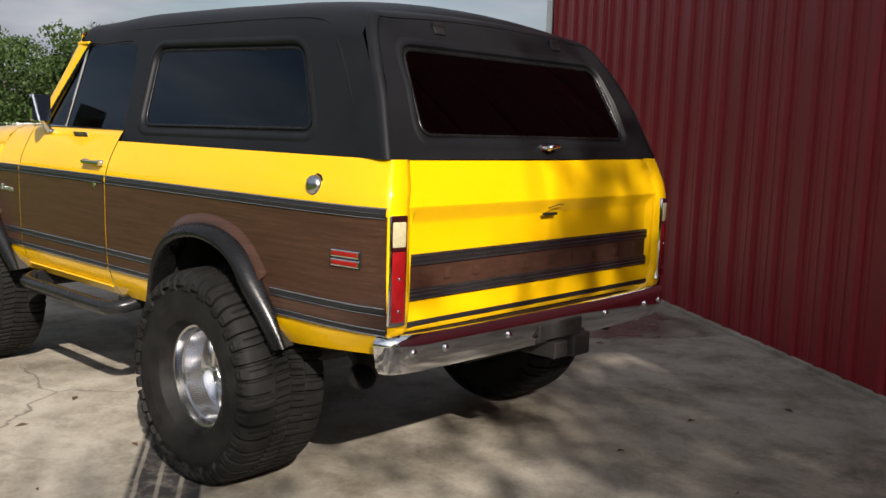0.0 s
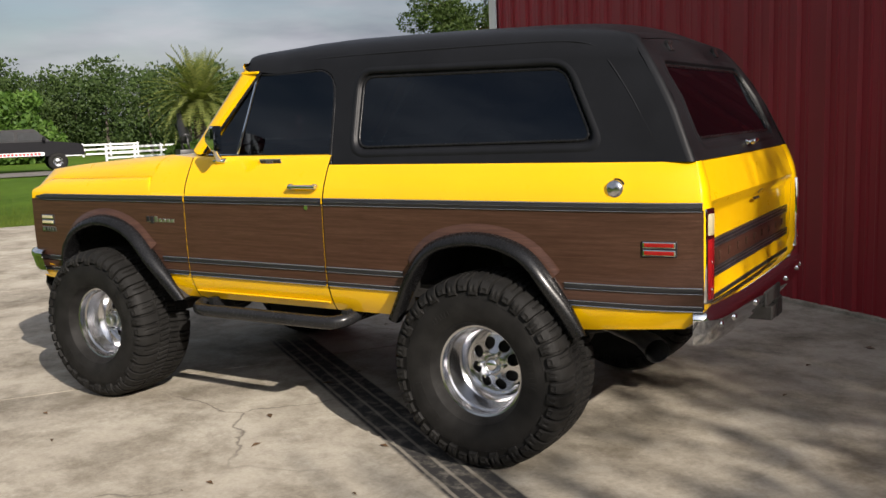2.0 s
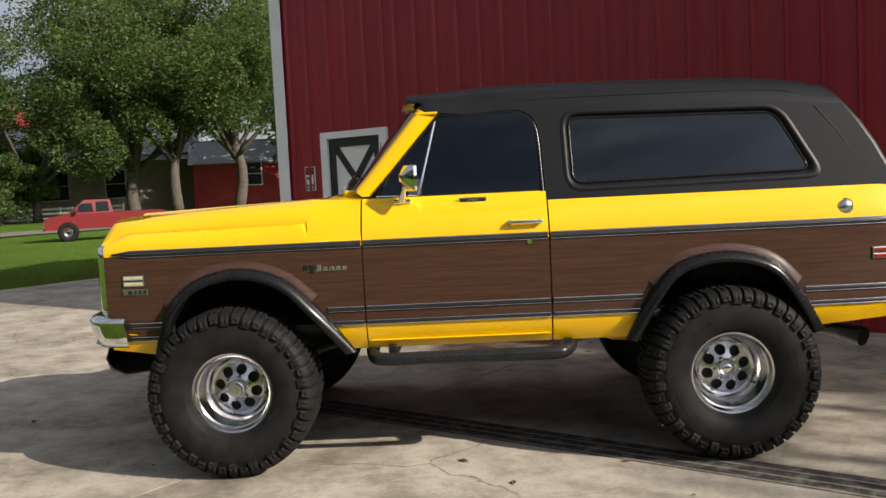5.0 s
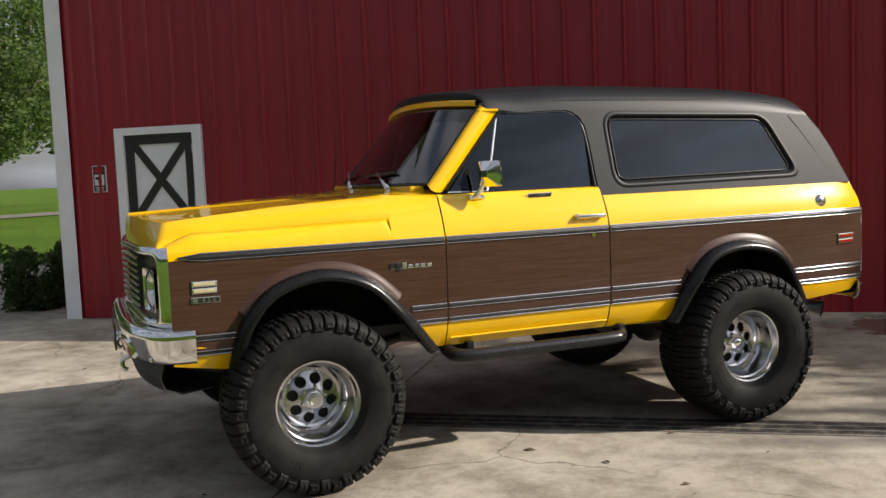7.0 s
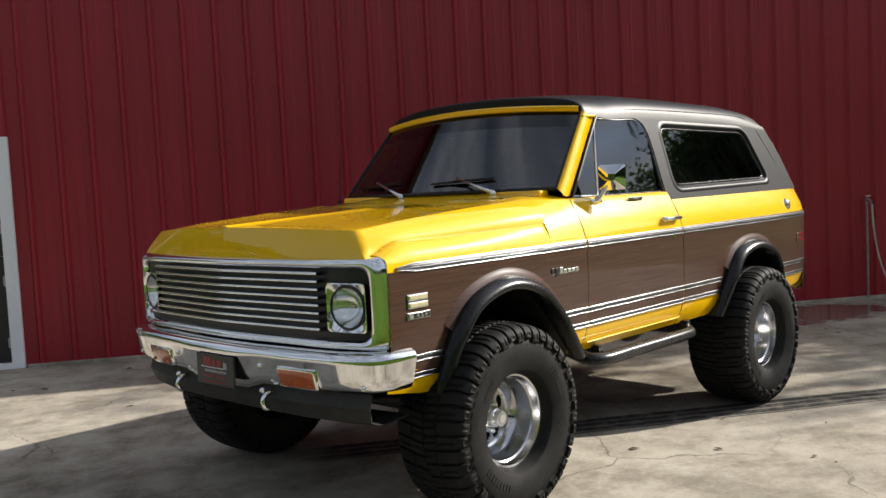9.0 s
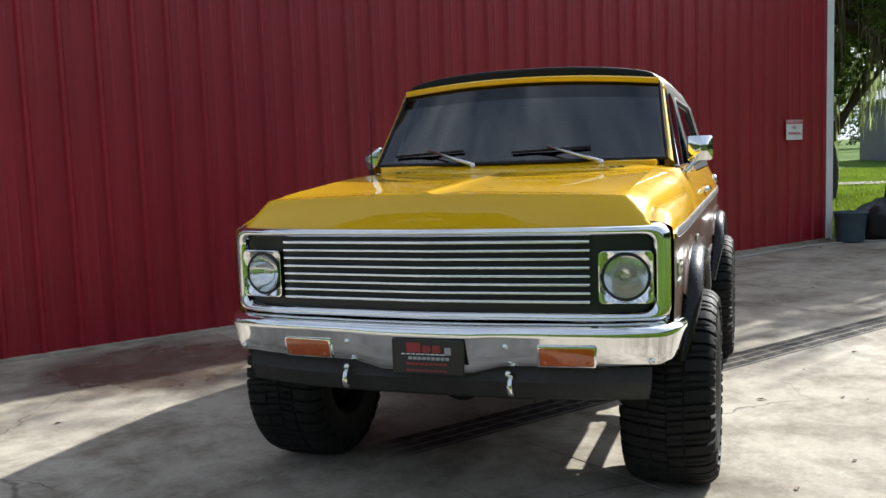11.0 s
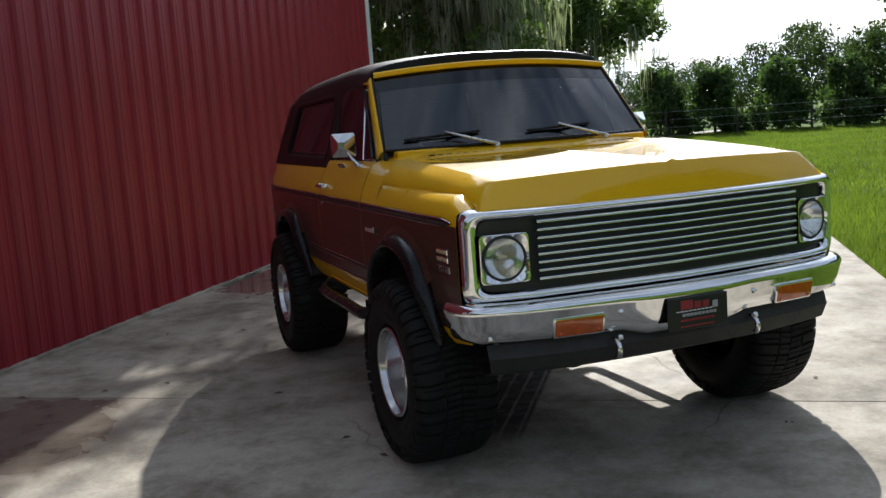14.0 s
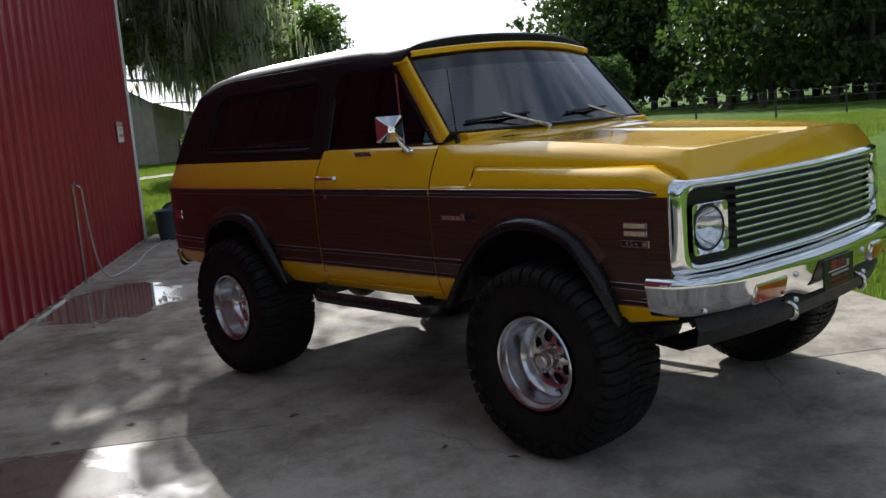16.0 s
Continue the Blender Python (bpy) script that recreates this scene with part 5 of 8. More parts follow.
box(bm, p[0] - 0.005, p[0] + 0.012, -0.035, 0.035, 1.432, 1.458, bevel=0.005)
tube(bm, [(p[0] + 0.01, 0.0, 1.445), (p[0] + 0.035, 0.0, 1.445)], 0.012, 10)
tube(bm, [(p[0] + 0.034, -0.012, 1.447), (p[0] + 0.036, 0.052, 1.455)], 0.009, 8)
part("hatch_latch", bm, M_CHROME, hatch, "chrome turn handle", smooth=True)

# ------------------------------------------------ tailgate
bm = bmesh.new()
TG = [(0.760, 2.285), (0.80, 2.292), (0.840, 2.290), (0.90, 2.286), (0.98, 2.286), (1.05, 2.286), (1.10, 2.284), (1.165, 2.282), (1.185, 2.286), (1.222, 2.312), (1.235, 2.316), (1.30, 2.298), (1.36, 2.278), (1.395, 2.264), (1.400, 2.25)]
rows = []
ys = [-1, -0.985, -0.955, -0.93, -0.8, -0.6, -0.4, -0.2, 0, 0.2, 0.4, 0.6, 0.8, 0.93, 0.955, 0.985, 1]
for z, x in TG:
    hw = 0.852 + 0.004 * max(0, (z - 1.2) / 0.2)
    row = []
    for u in ys:
        edge = abs(u) > 0.94
        xx = x
        if edge and 0.85 < z < 1.23:
            xx = max(x, 2.306 + (z - 1.0) * 0.02)
        if abs(u) == 1:
            xx -= 0.03
        row.append((xx, u * hw, z))
    rows.append(row)
grid(bm, rows)
bmesh.ops.recalc_face_normals(bm, faces=bm.faces[:])
gate = part("tailgate", bm, M_YELLOW, car, "yellow tailgate with a woodgrain band", smooth=True, angle=30)
bm = bmesh.new()
box(bm, 2.284, 2.2905, -0.832, 0.834, 0.935, 1.018)
part("woodgrain_panel", bm, M_WOOD, gate, "brown woodgrain band")
for z0, z1 in ((1.018, 1.062), (0.893, 0.935), (0.798, 0.818)):
    bm = bmesh.new()
    box(bm, 2.284, 2.296, -0.832, 0.834, z0, z1, bevel=0.002)
    if z1 - z0 > 0.03:
        for z in (z0 + 0.006, (z0 + z1) / 2, z1 - 0.006):
            box(bm, 2.295, 2.2985, -0.830, 0.832, z - 0.0022, z + 0.0022, mi=1)
    part("tailgate_moulding", bm, [M_BLACK_PAINT, M_STEEL], gate, "black ribbed trim strip")
for k in range(9):
    bm = bmesh.new()
    y = -0.603 + 0.162 * k
    box(bm, 2.290, 2.297, y - 0.018, y + 0.018, 0.958, 0.997, bevel=0.004)
    part("raised_letter", bm, M_WOOD, gate)
bm = bmesh.new()
box(bm, 2.30, 2.313, -0.045, 0.045, 1.168, 1.180, bevel=0.003)
part("tailgate_pull", bm, M_GRILLE, gate, "dark finger pull")
bm = bmesh.new()
for a, b in (((2.3215, -0.03, 1.200), (2.3215, 0.035, 1.212)), ((2.3215, 0.035, 1.212), (2.3195, 0.075, 1.212))):
    tube(bm, [a, b], 0.0022, 5)
part("tailgate_seam", bm, M_GRILLE, gate)
# tail lamps
for side in (-1, 1):
    bm = bmesh.new()
    cy, cx = side * 0.889, 2.324
    box(bm, -0.020, 0.010, -0.043 if side < 0 else -0.030, 0.030 if side < 0 else 0.043, 0.818, 1.212, bevel=0.008)
    lamp = part("tail_lamp", bm, M_CHROME, car, "chrome-framed tail lamp", smooth=True)
    lamp.matrix_basis = pose(cx, cy, 0, 0, 0, side * 10)
    bm = bmesh.new()
    ya, yb = (-0.036, 0.023) if side < 0 else (-0.023, 0.036)
    box(bm, -0.014, 0.0135, ya, yb, 0.832, 1.086, bevel=0.008)
    for z in (0.875, 0.99):
        tube(bm, [(0.012, -0.006 if side < 0 else 0.006, z), (0.018, -0.006 if side < 0 else 0.006, z)], 0.006, 8, mi=1)
    part("stop_lens", bm, [M_RED_LENS, M_CHROME], lamp, "red lens", smooth=True)
    bm = bmesh.new()
    box(bm, -0.014, 0.0135, ya, yb, 1.098, 1.190, bevel=0.008)
    part("reverse_lens", bm, M_CLEAR_LENS, lamp, "pale reversing lens", smooth=True)


def bumper(name, pts, sect, label):
    """Chrome bumper: a section swept along its plan line; pts: (x, y, lift, height factor)."""
    bm = bmesh.new()
    line = pts
    rows = []
    for i, (x, y, lift, hf) in enumerate(line):
        a, b = line[max(i - 1, 0)], line[min(i + 1, len(line) - 1)]
        d = Vector((b[0] - a[0], b[1] - a[1], 0)).normalized()
        nrm = Vector((-d.y, d.x, 0))
        rows.append([(x + nrm.x * o, y + nrm.y * o, lift + z * hf) for o, z in sect])
    grid(bm, rows)
    bmesh.ops.recalc_face_normals(bm, faces=bm.faces[:])
    bmesh.ops.solidify(bm, geom=bm.faces[:], thickness=0.004)
    return part(name, bm, M_CHROME, car, label, smooth=True, angle=45)


# front bumper: runs from the passenger's side to the driver's
half = [(-2.205, 0.0), (-2.205, 0.10), (-2.203, 0.20), (-2.200, 0.32), (-2.192, 0.46), (-2.178, 0.62), (-2.155, 0.76), (-2.120, 0.86), (-2.075, 0.925), (-2.015, 0.962), (-1.95, 0.978), (-1.885, 0.984)]
def front_row(x, y):
    a = abs(y)
    lift = 0.665 + 0.02 * min(1, a / 0.9) + (0.018 if 0.22 < a < 0.30 else 0.030 if a >= 0.30 else 0.0) * (1 if a < 0.9 else 0.8)
    top_z = 0.873 + 0.004 * min(1, max(0, (a - 0.15) / 0.35))
    return (x, y, lift, (top_z - lift) / 0.20)
half = [(x, y * (1 + 0.035 * min(1.0, abs(y) / 0.8) ** 2)) for x, y in half]
line = [front_row(x, y) for x, y in half[:0:-1]] + [front_row(x, -y) for x, y in half]
F_SECT = [(0.075, 0.207), (0.030, 0.205), (0.006, 0.197), (-0.006, 0.182), (-0.010, 0.165), (-0.006, 0.148), (0.002, 0.115), (0.011, 0.07), (0.022, 0.03), (0.032, 0.010), (0.05, 0.0)]
fb = bumper("front_bumper", line, [(o, z) for o, z in F_SECT], "polished chrome front bumper")
for side in (-1, 1):
    bm = bmesh.new()
    box(bm, -0.008, 0.03, -0.118, 0.118, -0.048, 0.048, bevel=0.012)
    bz = part("indicator_frame", bm, M_CHROME, fb, smooth=True)
    bz.matrix_basis = Matrix.Translation((-2.174, side * 0.562 - 0.025, 0.760)) @ pose(0, 0, 0, 0, 0, side * -6.0) @ pose(0, 0, 0, 0, -12, 0)
    bm = bmesh.new()
    box(bm, -0.012, 0.02, -0.110, 0.110, -0.040, 0.040, bevel=0.010)
    for yy in (-0.085, 0.085):
        tube(bm, [(-0.010, yy, -0.024), (-0.015, yy, -0.024)], 0.009, 8, mi=0)
    part("indicator_lens", bm, M_AMBER, bz, "amber lens", smooth=True)
    for yy, z, x in ((0.345, 0.795, -2.196), (0.352, 0.685, -2.196), (0.905, 0.735, -2.085)):
        bm = bmesh.new()
        lathe(bm, [(0.0, -0.010), (0.008, -0.009), (0.012, -0.004), (0.013, 0.004)], 12, "X")
        b = part("bumper_bolt", bm, M_CHROME, fb, smooth=True)
        b.matrix_basis = pose(x, side * yy, z, 0, 0, 0)
    bm = bmesh.new()
    pts = [(-2.12, side * 0.36, 0.668), (-2.165, side * 0.36, 0.668), (-2.192, side * 0.36, 0.655), (-2.200, side * 0.36, 0.632), (-2.192, side * 0.36, 0.608), (-2.172, side * 0.36, 0.600)]
    tube(bm, spline(pts, 4), 0.012, 8)
    part("tow_hook", bm, M_CHROME, car, "chrome tow hook", smooth=True)
bm = bmesh.new()
box(bm, -2.224, -2.214, -0.180, 0.130, 0.675, 0.820, bevel=0.004)
plate = part("front_plate", bm, M_GRILLE, fb, "black novelty plate with red marks")
for y0, y1, z0, z1, mat in ((0.085, -0.07, 0.742, 0.782, M_PLATE_RED), (-0.075, -0.11, 0.735, 0.765, M_GREY), (0.11, -0.08, 0.733, 0.737, M_SIGN_WHITE), (0.08, -0.10, 0.712, 0.724, M_GREY), (0.09, -0.09, 0.690, 0.699, M_PLATE_RED), (0.09, -0.09, 0.664, 0.671, M_PLATE_RED)):
    bm = bmesh.new()
    if mat is M_PLATE_RED and z1 - z0 > 0.03:
        for a, b, top in ((y0, y0 - 0.062, z1), (y0 - 0.070, y0 - 0.104, z1 - 0.010), (y0 - 0.112, y0 - 0.146, z1 - 0.010)):
            box(bm, -2.2262, -2.223, b, a, z0, top, bevel=0.001)
    else:
        n = 9 if z1 - z0 < 0.02 else 1
        for k in range(n):
            a = y0 + (y1 - y0) * (k + 0.12) / n
            b = y0 + (y1 - y0) * (k + 0.88) / n
            box(bm, -2.2262, -2.223, min(a, b), max(a, b), z0, z1)
    bmesh.ops.translate(bm, vec=(0, -0.02, 0.024), verts=bm.verts[:])
    tagged(part("plate_mark", bm, mat, plate), kind="stuff")
# black apron under the bumper
bm = bmesh.new()
rows = []
for y in [-0.90 + 0.15 * i for i in range(13)]:
    b = 0.10 * (abs(y) / 0.9) ** 3
    rows.append([(-2.13 + b, y, 0.70), (-2.15 + b, y, 0.64), (-2.13 + b, y * 0.985, 0.575), (-2.05 + b, y * 0.975, 0.545), (-1.85 + b * 0.5, y * 0.97, 0.56)])
grid(bm, rows)
bmesh.ops.recalc_face_normals(bm, faces=bm.faces[:])
bmesh.ops.solidify(bm, geom=bm.faces[:], thickness=0.006)
part("front_apron", bm, M_UNDER, car, "dull black lower apron", smooth=True)

# ------------------------------------------------ grille and headlamps
def front_x(y):
    return -2.152 + 0.056 * (abs(y) / 0.9) ** 1.15 + 0.055 * max(0.0, (abs(y) - 0.62) / 0.31) ** 2


def frame_loop(hw, z0, z1, r, n=7):
    return rounded([(-hw, z0), (hw, z0), (hw, z1), (-hw, z1)], r, n)


def dense(loop, step=0.05):
    out = []
    for (ax, ay), (bx, by) in zip(loop, loop[1:] + loop[:1]):
        n = max(1, int(math.hypot(bx - ax, by - ay) / step))
        out += [(ax + (bx - ax) * i / n, ay + (by - ay) * i / n) for i in range(n)]
    return out


bm = bmesh.new()
base = dense(frame_loop(0.930, 0.905, 1.243, 0.055))
loops = []
cz = 1.074
for hw, hh, dx in ((0.982, 0.198, None), (0.980, 0.196, 0.05), (0.972, 0.190, 0.020), (0.958, 0.181, 0.004), (0.944, 0.172, 0.0), (0.928, 0.163, 0.004), (0.912, 0.154, 0.016), (0.902, 0.149, 0.036)):
    ring = []
    for y, z in base:
        yy, zz = y * hw / 0.930, cz + (z - cz) * hh / 0.169
        ring.append(bm.verts.new((-1.985 if dx is None else front_x(yy) + dx, yy, zz)))
    loops.append(ring)
for a, b in zip(loops, loops[1:]):
    for k in range(len(base)):
        bm.faces.new((a[k], a[(k + 1) % len(base)], b[(k + 1) % len(base)], b[k]))
bmesh.ops.recalc_face_normals(bm, faces=bm.faces[:])
surround = part("grille_surround", bm, M_CHROME, car, "chrome grille surround", smooth=True, angle=60)
bm = bmesh.new()
grid(bm, [[(front_x(y) + 0.040, y, z) for y in [-0.70 + 0.07 * i for i in range(21)]] for z in (0.922, 1.0, 1.15, 1.226)])
for sg in (-1, 1):
    for z0, z1 in ((0.922, 0.966), (1.158, 1.226)):
        grid(bm, [[(front_x(y) + 0.040, sg * y, z) for y in (0.70, 0.75, 0.80, 0.85, 0.905)] for z in (z0, z1)])
part("grille_panel", bm, M_GRILLE, surround, "black grille panel")
for k in range(8):
    z = 0.966 + 0.0341 * k
    bm = bmesh.new()
    rows = []
    for y in [-0.672 + 0.056 * i for i in range(25)]:
        x = front_x(y)
        rows.append([(x + 0.036, y, z + 0.0090), (x + 0.012, y, z + 0.0085), (x + 0.0075, y, z + 0.0075), (x + 0.0035, y, z + 0.0050), (x + 0.002, y, z + 0.0012), (x + 0.003, y, z - 0.003), (x + 0.008, y, z - 0.0070), (x + 0.014, y, z - 0.0085), (x + 0.036, y, z - 0.0085)])
    grid(bm, rows)
    bmesh.ops.recalc_face_normals(bm, faces=bm.faces[:])
    part("grille_bar", bm, M_CHROME, surround, smooth=True)
for side in (-1, 1):
    lamp_m = pose(-2.042, side * 0.803, 1.062, 0, 0, side * -10)
    bm = bmesh.new()
    sq = rounded([(-0.106, -0.104), (0.106, -0.104), (0.106, 0.104), (-0.106, 0.104)], 0.022, 4)
    circ = [(0.089 * math.cos(math.tau * i / 48), 0.089 * math.sin(math.tau * i / 48)) for i in range(48)]
    holed(bm, sq, circ, (0.0, 0.0), lambda y, z, t: (0.018 * (1 - t) - 0.030 + (0.004 if t == 1 else 0), y, z), bands=(0, 0.3, 0.85, 1.0))
    rim = [bm.verts.new((0.01, y, z)) for y, z in sq]
    bmesh.ops.recalc_face_normals(bm, faces=bm.faces[:])
    hb = part("headlamp_bezel", bm, M_CHROME, car, "square chrome headlamp bezel", smooth=True, angle=40)
    hb.matrix_basis = lamp_m
    bm = bmesh.new()
    tube(bm, [(-0.016, 0.089 * math.cos(math.tau * i / 40), 0.089 * math.sin(math.tau * i / 40)) for i in range(40)], 0.005, 6, closed=True)
    part("headlamp_ring", bm, M_GRILLE, hb, smooth=True)
    bm = bmesh.new()
    lathe(bm, [(0.0, 0.055), (0.03, 0.050), (0.06, 0.028), (0.080, 0.0), (0.087, -0.012)], 40, "X")
    part("reflector", bm, M_REFLECTOR, hb, "bright reflector bowl", smooth=True)
    bm = bmesh.new()
    tube(bm, [(0.02, -0.018, 0), (0.02, 0.018, 0)], 0.008, 8)
    part("bulb", bm, M_CLEAR_LENS, hb)
    bm = bmesh.new()
    lathe(bm, [(0.0, -0.034), (0.03, -0.032), (0.06, -0.026), (0.080, -0.016), (0.087, -0.010)], 40, "X")
    for i in range(9):
        y = -0.064 + 0.016 * i
        h = math.sqrt(max(0.0, 0.076 ** 2 - y * y))
        tube(bm, [(-0.024, y, -h), (-0.030, y, 0), (-0.024, y, h)], 0.0009, 3)
    part("headlamp_lens", bm, M_LENS_GLASS, hb, "fluted glass lens", smooth=True)

# ------------------------------------------------ rear bumper
half = [(2.392, 0.0), (2.390, 0.2), (2.388, 0.4), (2.382, 0.6), (2.374, 0.78), (2.362, 0.86), (2.342, 0.915), (2.312, 0.945), (2.275, 0.955)]
line = [(x, -y, 0.640, 1.27) for x, y in half[:0:-1]] + [(x, y, 0.640, 1.27) for x, y in half]
R_SECT = [(0.075, 0.128), (0.045, 0.120), (0.012, 0.106), (0.0, 0.094), (0.0, 0.084), (0.008, 0.05), (0.018, 0.02), (0.04, 0.0)]
rb = bumper("rear_bumper", line, R_SECT, "chrome rear bumper")
for side in (-1, 1):
    for yy, x in ((0.69, 2.376), (0.34, 2.387), (0.84, 2.36)):
        bm = bmesh.new()
        lathe(bm, [(0.0, 0.012), (0.010, 0.010), (0.015, 0.003), (0.015, -0.004)], 12, "X")
        b = part("bumper_bolt", bm, M_CHROME, rb, smooth=True)
        b.matrix_basis = pose(x, side * yy, 0.722)
bm = bmesh.new()
box(bm, 2.378, 2.396, -0.15, 0.15, 0.662, 0.736, bevel=0.008)
part("plate_recess", bm, M_UNDER, rb, "black plate recess")
bm = bmesh.new()
box(bm, 2.22, 2.40, -0.045, 0.045, 0.575, 0.645, bevel=0.006)
box(bm, 2.02, 2.24, -0.42, 0.42, 0.585, 0.645, bevel=0.01)
box(bm, 2.26, 2.395, 0.10, 0.22, 0.56, 0.66, bevel=0.012)
part("tow_hitch", bm, M_UNDER, car, "black tow receiver")

# ------------------------------------------------ underside
bm = bmesh.new()
for s in (-1, 1):
    box(bm, -2.0, 2.2, s * 0.42 - 0.035, s * 0.42 + 0.035, 0.60, 0.72, bevel=0.008)
for x in (-1.8, -0.55, 0.55, 1.95):
    box(bm, x - 0.04, x + 0.04, -0.40, 0.40, 0.60, 0.68)
part("chassis_frame", bm, M_UNDER, car, "black ladder frame")
bm = bmesh.new()
box(bm, -1.9, 2.2, -0.88, 0.88, 0.74, 0.78)
box(bm, -0.52, 2.16, -0.86, 0.86, 0.78, 0.80)
part("floor_pan", bm, M_UNDER, car)
for x in (-1.321, 1.321):
    bm = bmesh.new()
    tube(bm, [(x, -0.80, 0.455), (x, 0.80, 0.455)], 0.045, 12)
    bmesh.ops.create_uvsphere(bm, u_segments=16, v_segments=10, radius=0.135, matrix=Matrix.Translation((x, 0.12 if x < 0 else 0, 0.455)))
    for s in (-1, 1):
        tube(bm, spline([(x - 0.62, s * 0.50, 0.64), (x - 0.3, s * 0.50, 0.56), (x, s * 0.50, 0.52), (x + 0.3, s * 0.50, 0.56), (x + 0.62, s * 0.50, 0.64)], 4), 0.034, 6, squash=(1, 0.8))
        tube(bm, [(x + 0.12, s * 0.62, 0.46), (x + 0.20, s * 0.60, 0.92)], 0.03, 10)
    part("axle", bm, M_UNDER, car, smooth=True)
bm = bmesh.new()
tube(bm, [(-1.25, 0.12, 0.50), (-0.30, 0.15, 0.60), (0.1, 0.05, 0.62), (1.2, 0.0, 0.50)], 0.035, 10)
box(bm, -0.50, 0.25, -0.16, 0.25, 0.54, 0.74, bevel=0.04)
part("drive_shaft", bm, M_UNDER, car)
for s in (-1, 1):
    bm = bmesh.new()
    tube(bm, [(0.58, s * 0.50, 0.640), (0.78, s * 0.52, 0.575), (1.24, s * 0.55, 0.56)], 0.014, 8)
    tube(bm, [(0.78, s * 0.52, 0.578), (1.20, s * 0.55, 0.625)], 0.012, 8)
    part("traction_bar", bm, M_YELLOW, car, "yellow traction bar", smooth=True)
    bm = bmesh.new()
    tube(bm, spline([(-0.575, s * 0.80, 0.66), (-0.565, s * 0.93, 0.61), (-0.50, s * 1.005, 0.595), (-0.2, s * 1.01, 0.595), (0.35, s * 1.01, 0.595), (0.46, s * 0.985, 0.60), (0.50, s * 0.90, 0.62), (0.505, s * 0.80, 0.66)], 6), 0.036, 14)
    step = part("side_step", bm, M_TUBE, car, "black tubular side step", smooth=True)
    for x in (-0.46, 0.485):
        bm = bmesh.new()
        box(bm, x - 0.02, x + 0.02, min(s * 0.45, s * 0.97), max(s * 0.45, s * 0.97), 0.585, 0.66, bevel=0.004)
        part("step_bracket", bm, M_TUBE, step)
    bm = bmesh.new()
    tail = [(1.55, s * 0.60, 0.66), (1.80, s * 0.66, 0.635), (1.97, s * 0.73, 0.605), (2.055, s * 0.795, 0.585), (2.085, s * 0.835, 0.575)]
    tube(bm, tail, [0.036, 0.036, 0.040, 0.052, 0.056], 20, caps=False)
    tube(bm, tail[::-1], [0.052, 0.048, 0.034, 0.030, 0.030], 20, caps=False, mi=1)
    part("tail_pipe", bm, [M_STEEL if s < 0 else M_UNDER, M_UNDER], car, "dark steel tail pipe", smooth=True)

# ------------------------------------------------ cabin
bm = bmesh.new()
box(bm, -0.66, -0.30, -0.80, 0.80, 1.22, 1.455, bevel=0.04)
part("dashboard", bm, M_SEAT, car, "dark dashboard")
bm = bmesh.new()
box(bm, -0.70, -0.62, -0.79, 0.79, 1.455, 1.500, bevel=0.01)
part("dash_top", bm, M_YELLOW, car)
bm = bmesh.new()
c, ax = Vector((-0.18, -0.40, 1.40)), Vector((0.45, 0, 0.9)).normalized()
u = Vector((0, 1, 0))
v = ax.cross(u)
tube(bm, [c + 0.19 * (math.cos(math.tau * i / 28) * u + math.sin(math.tau * i / 28) * v) for i in range(28)], 0.012, 8, closed=True)
tube(bm, [c - 0.19 * u, c + 0.19 * u], 0.01, 6)
tube(bm, [c, c - ax * 0.3], 0.022, 8)
part("steering_wheel", bm, M_TUBE, car, smooth=True)
for y in (-0.42, 0.42):
    bm = bmesh.new()
    box(bm, 0.0, 0.52, y - 0.25, y + 0.25, 0.85, 1.02, bevel=0.05)
    box(bm, -0.07, 0.07, -0.25, 0.25, 0, 0.55, bevel=0.05, m=Matrix.Translation((0.50, y, 0.98)) @ pose(0, 0, 0, 0, 12, 0))
    box(bm, -0.05, 0.05, -0.13, 0.13, 0.57, 0.72, bevel=0.035, m=Matrix.Translation((0.50, y, 0.98)) @ pose(0, 0, 0, 0, 12, 0))
    part("front_seat", bm, M_SEAT_LIGHT, car, "grey bucket seat", smooth=True)
bm = bmesh.new()
box(bm, 1.2, 1.7, -0.62, 0.62, 0.85, 1.05, bevel=0.05)
box(bm, 1.66, 1.80, -0.62, 0.62, 0.98, 1.50, bevel=0.05)
part("rear_seat", bm, M_SEAT, car, smooth=True)
bm = bmesh.new()
rows = [[(x, y, ease(ROOF_EDGE, x) - 0.035 + 0.04 * (1 - (y / 0.66) ** 2)) for y in (-0.66, -0.4, 0, 0.4, 0.66)] for x in (-0.30, 0.2, 0.8, 1.4, 1.85)]
grid(bm, rows)
part("headliner", bm, M_SEAT, car, smooth=True)

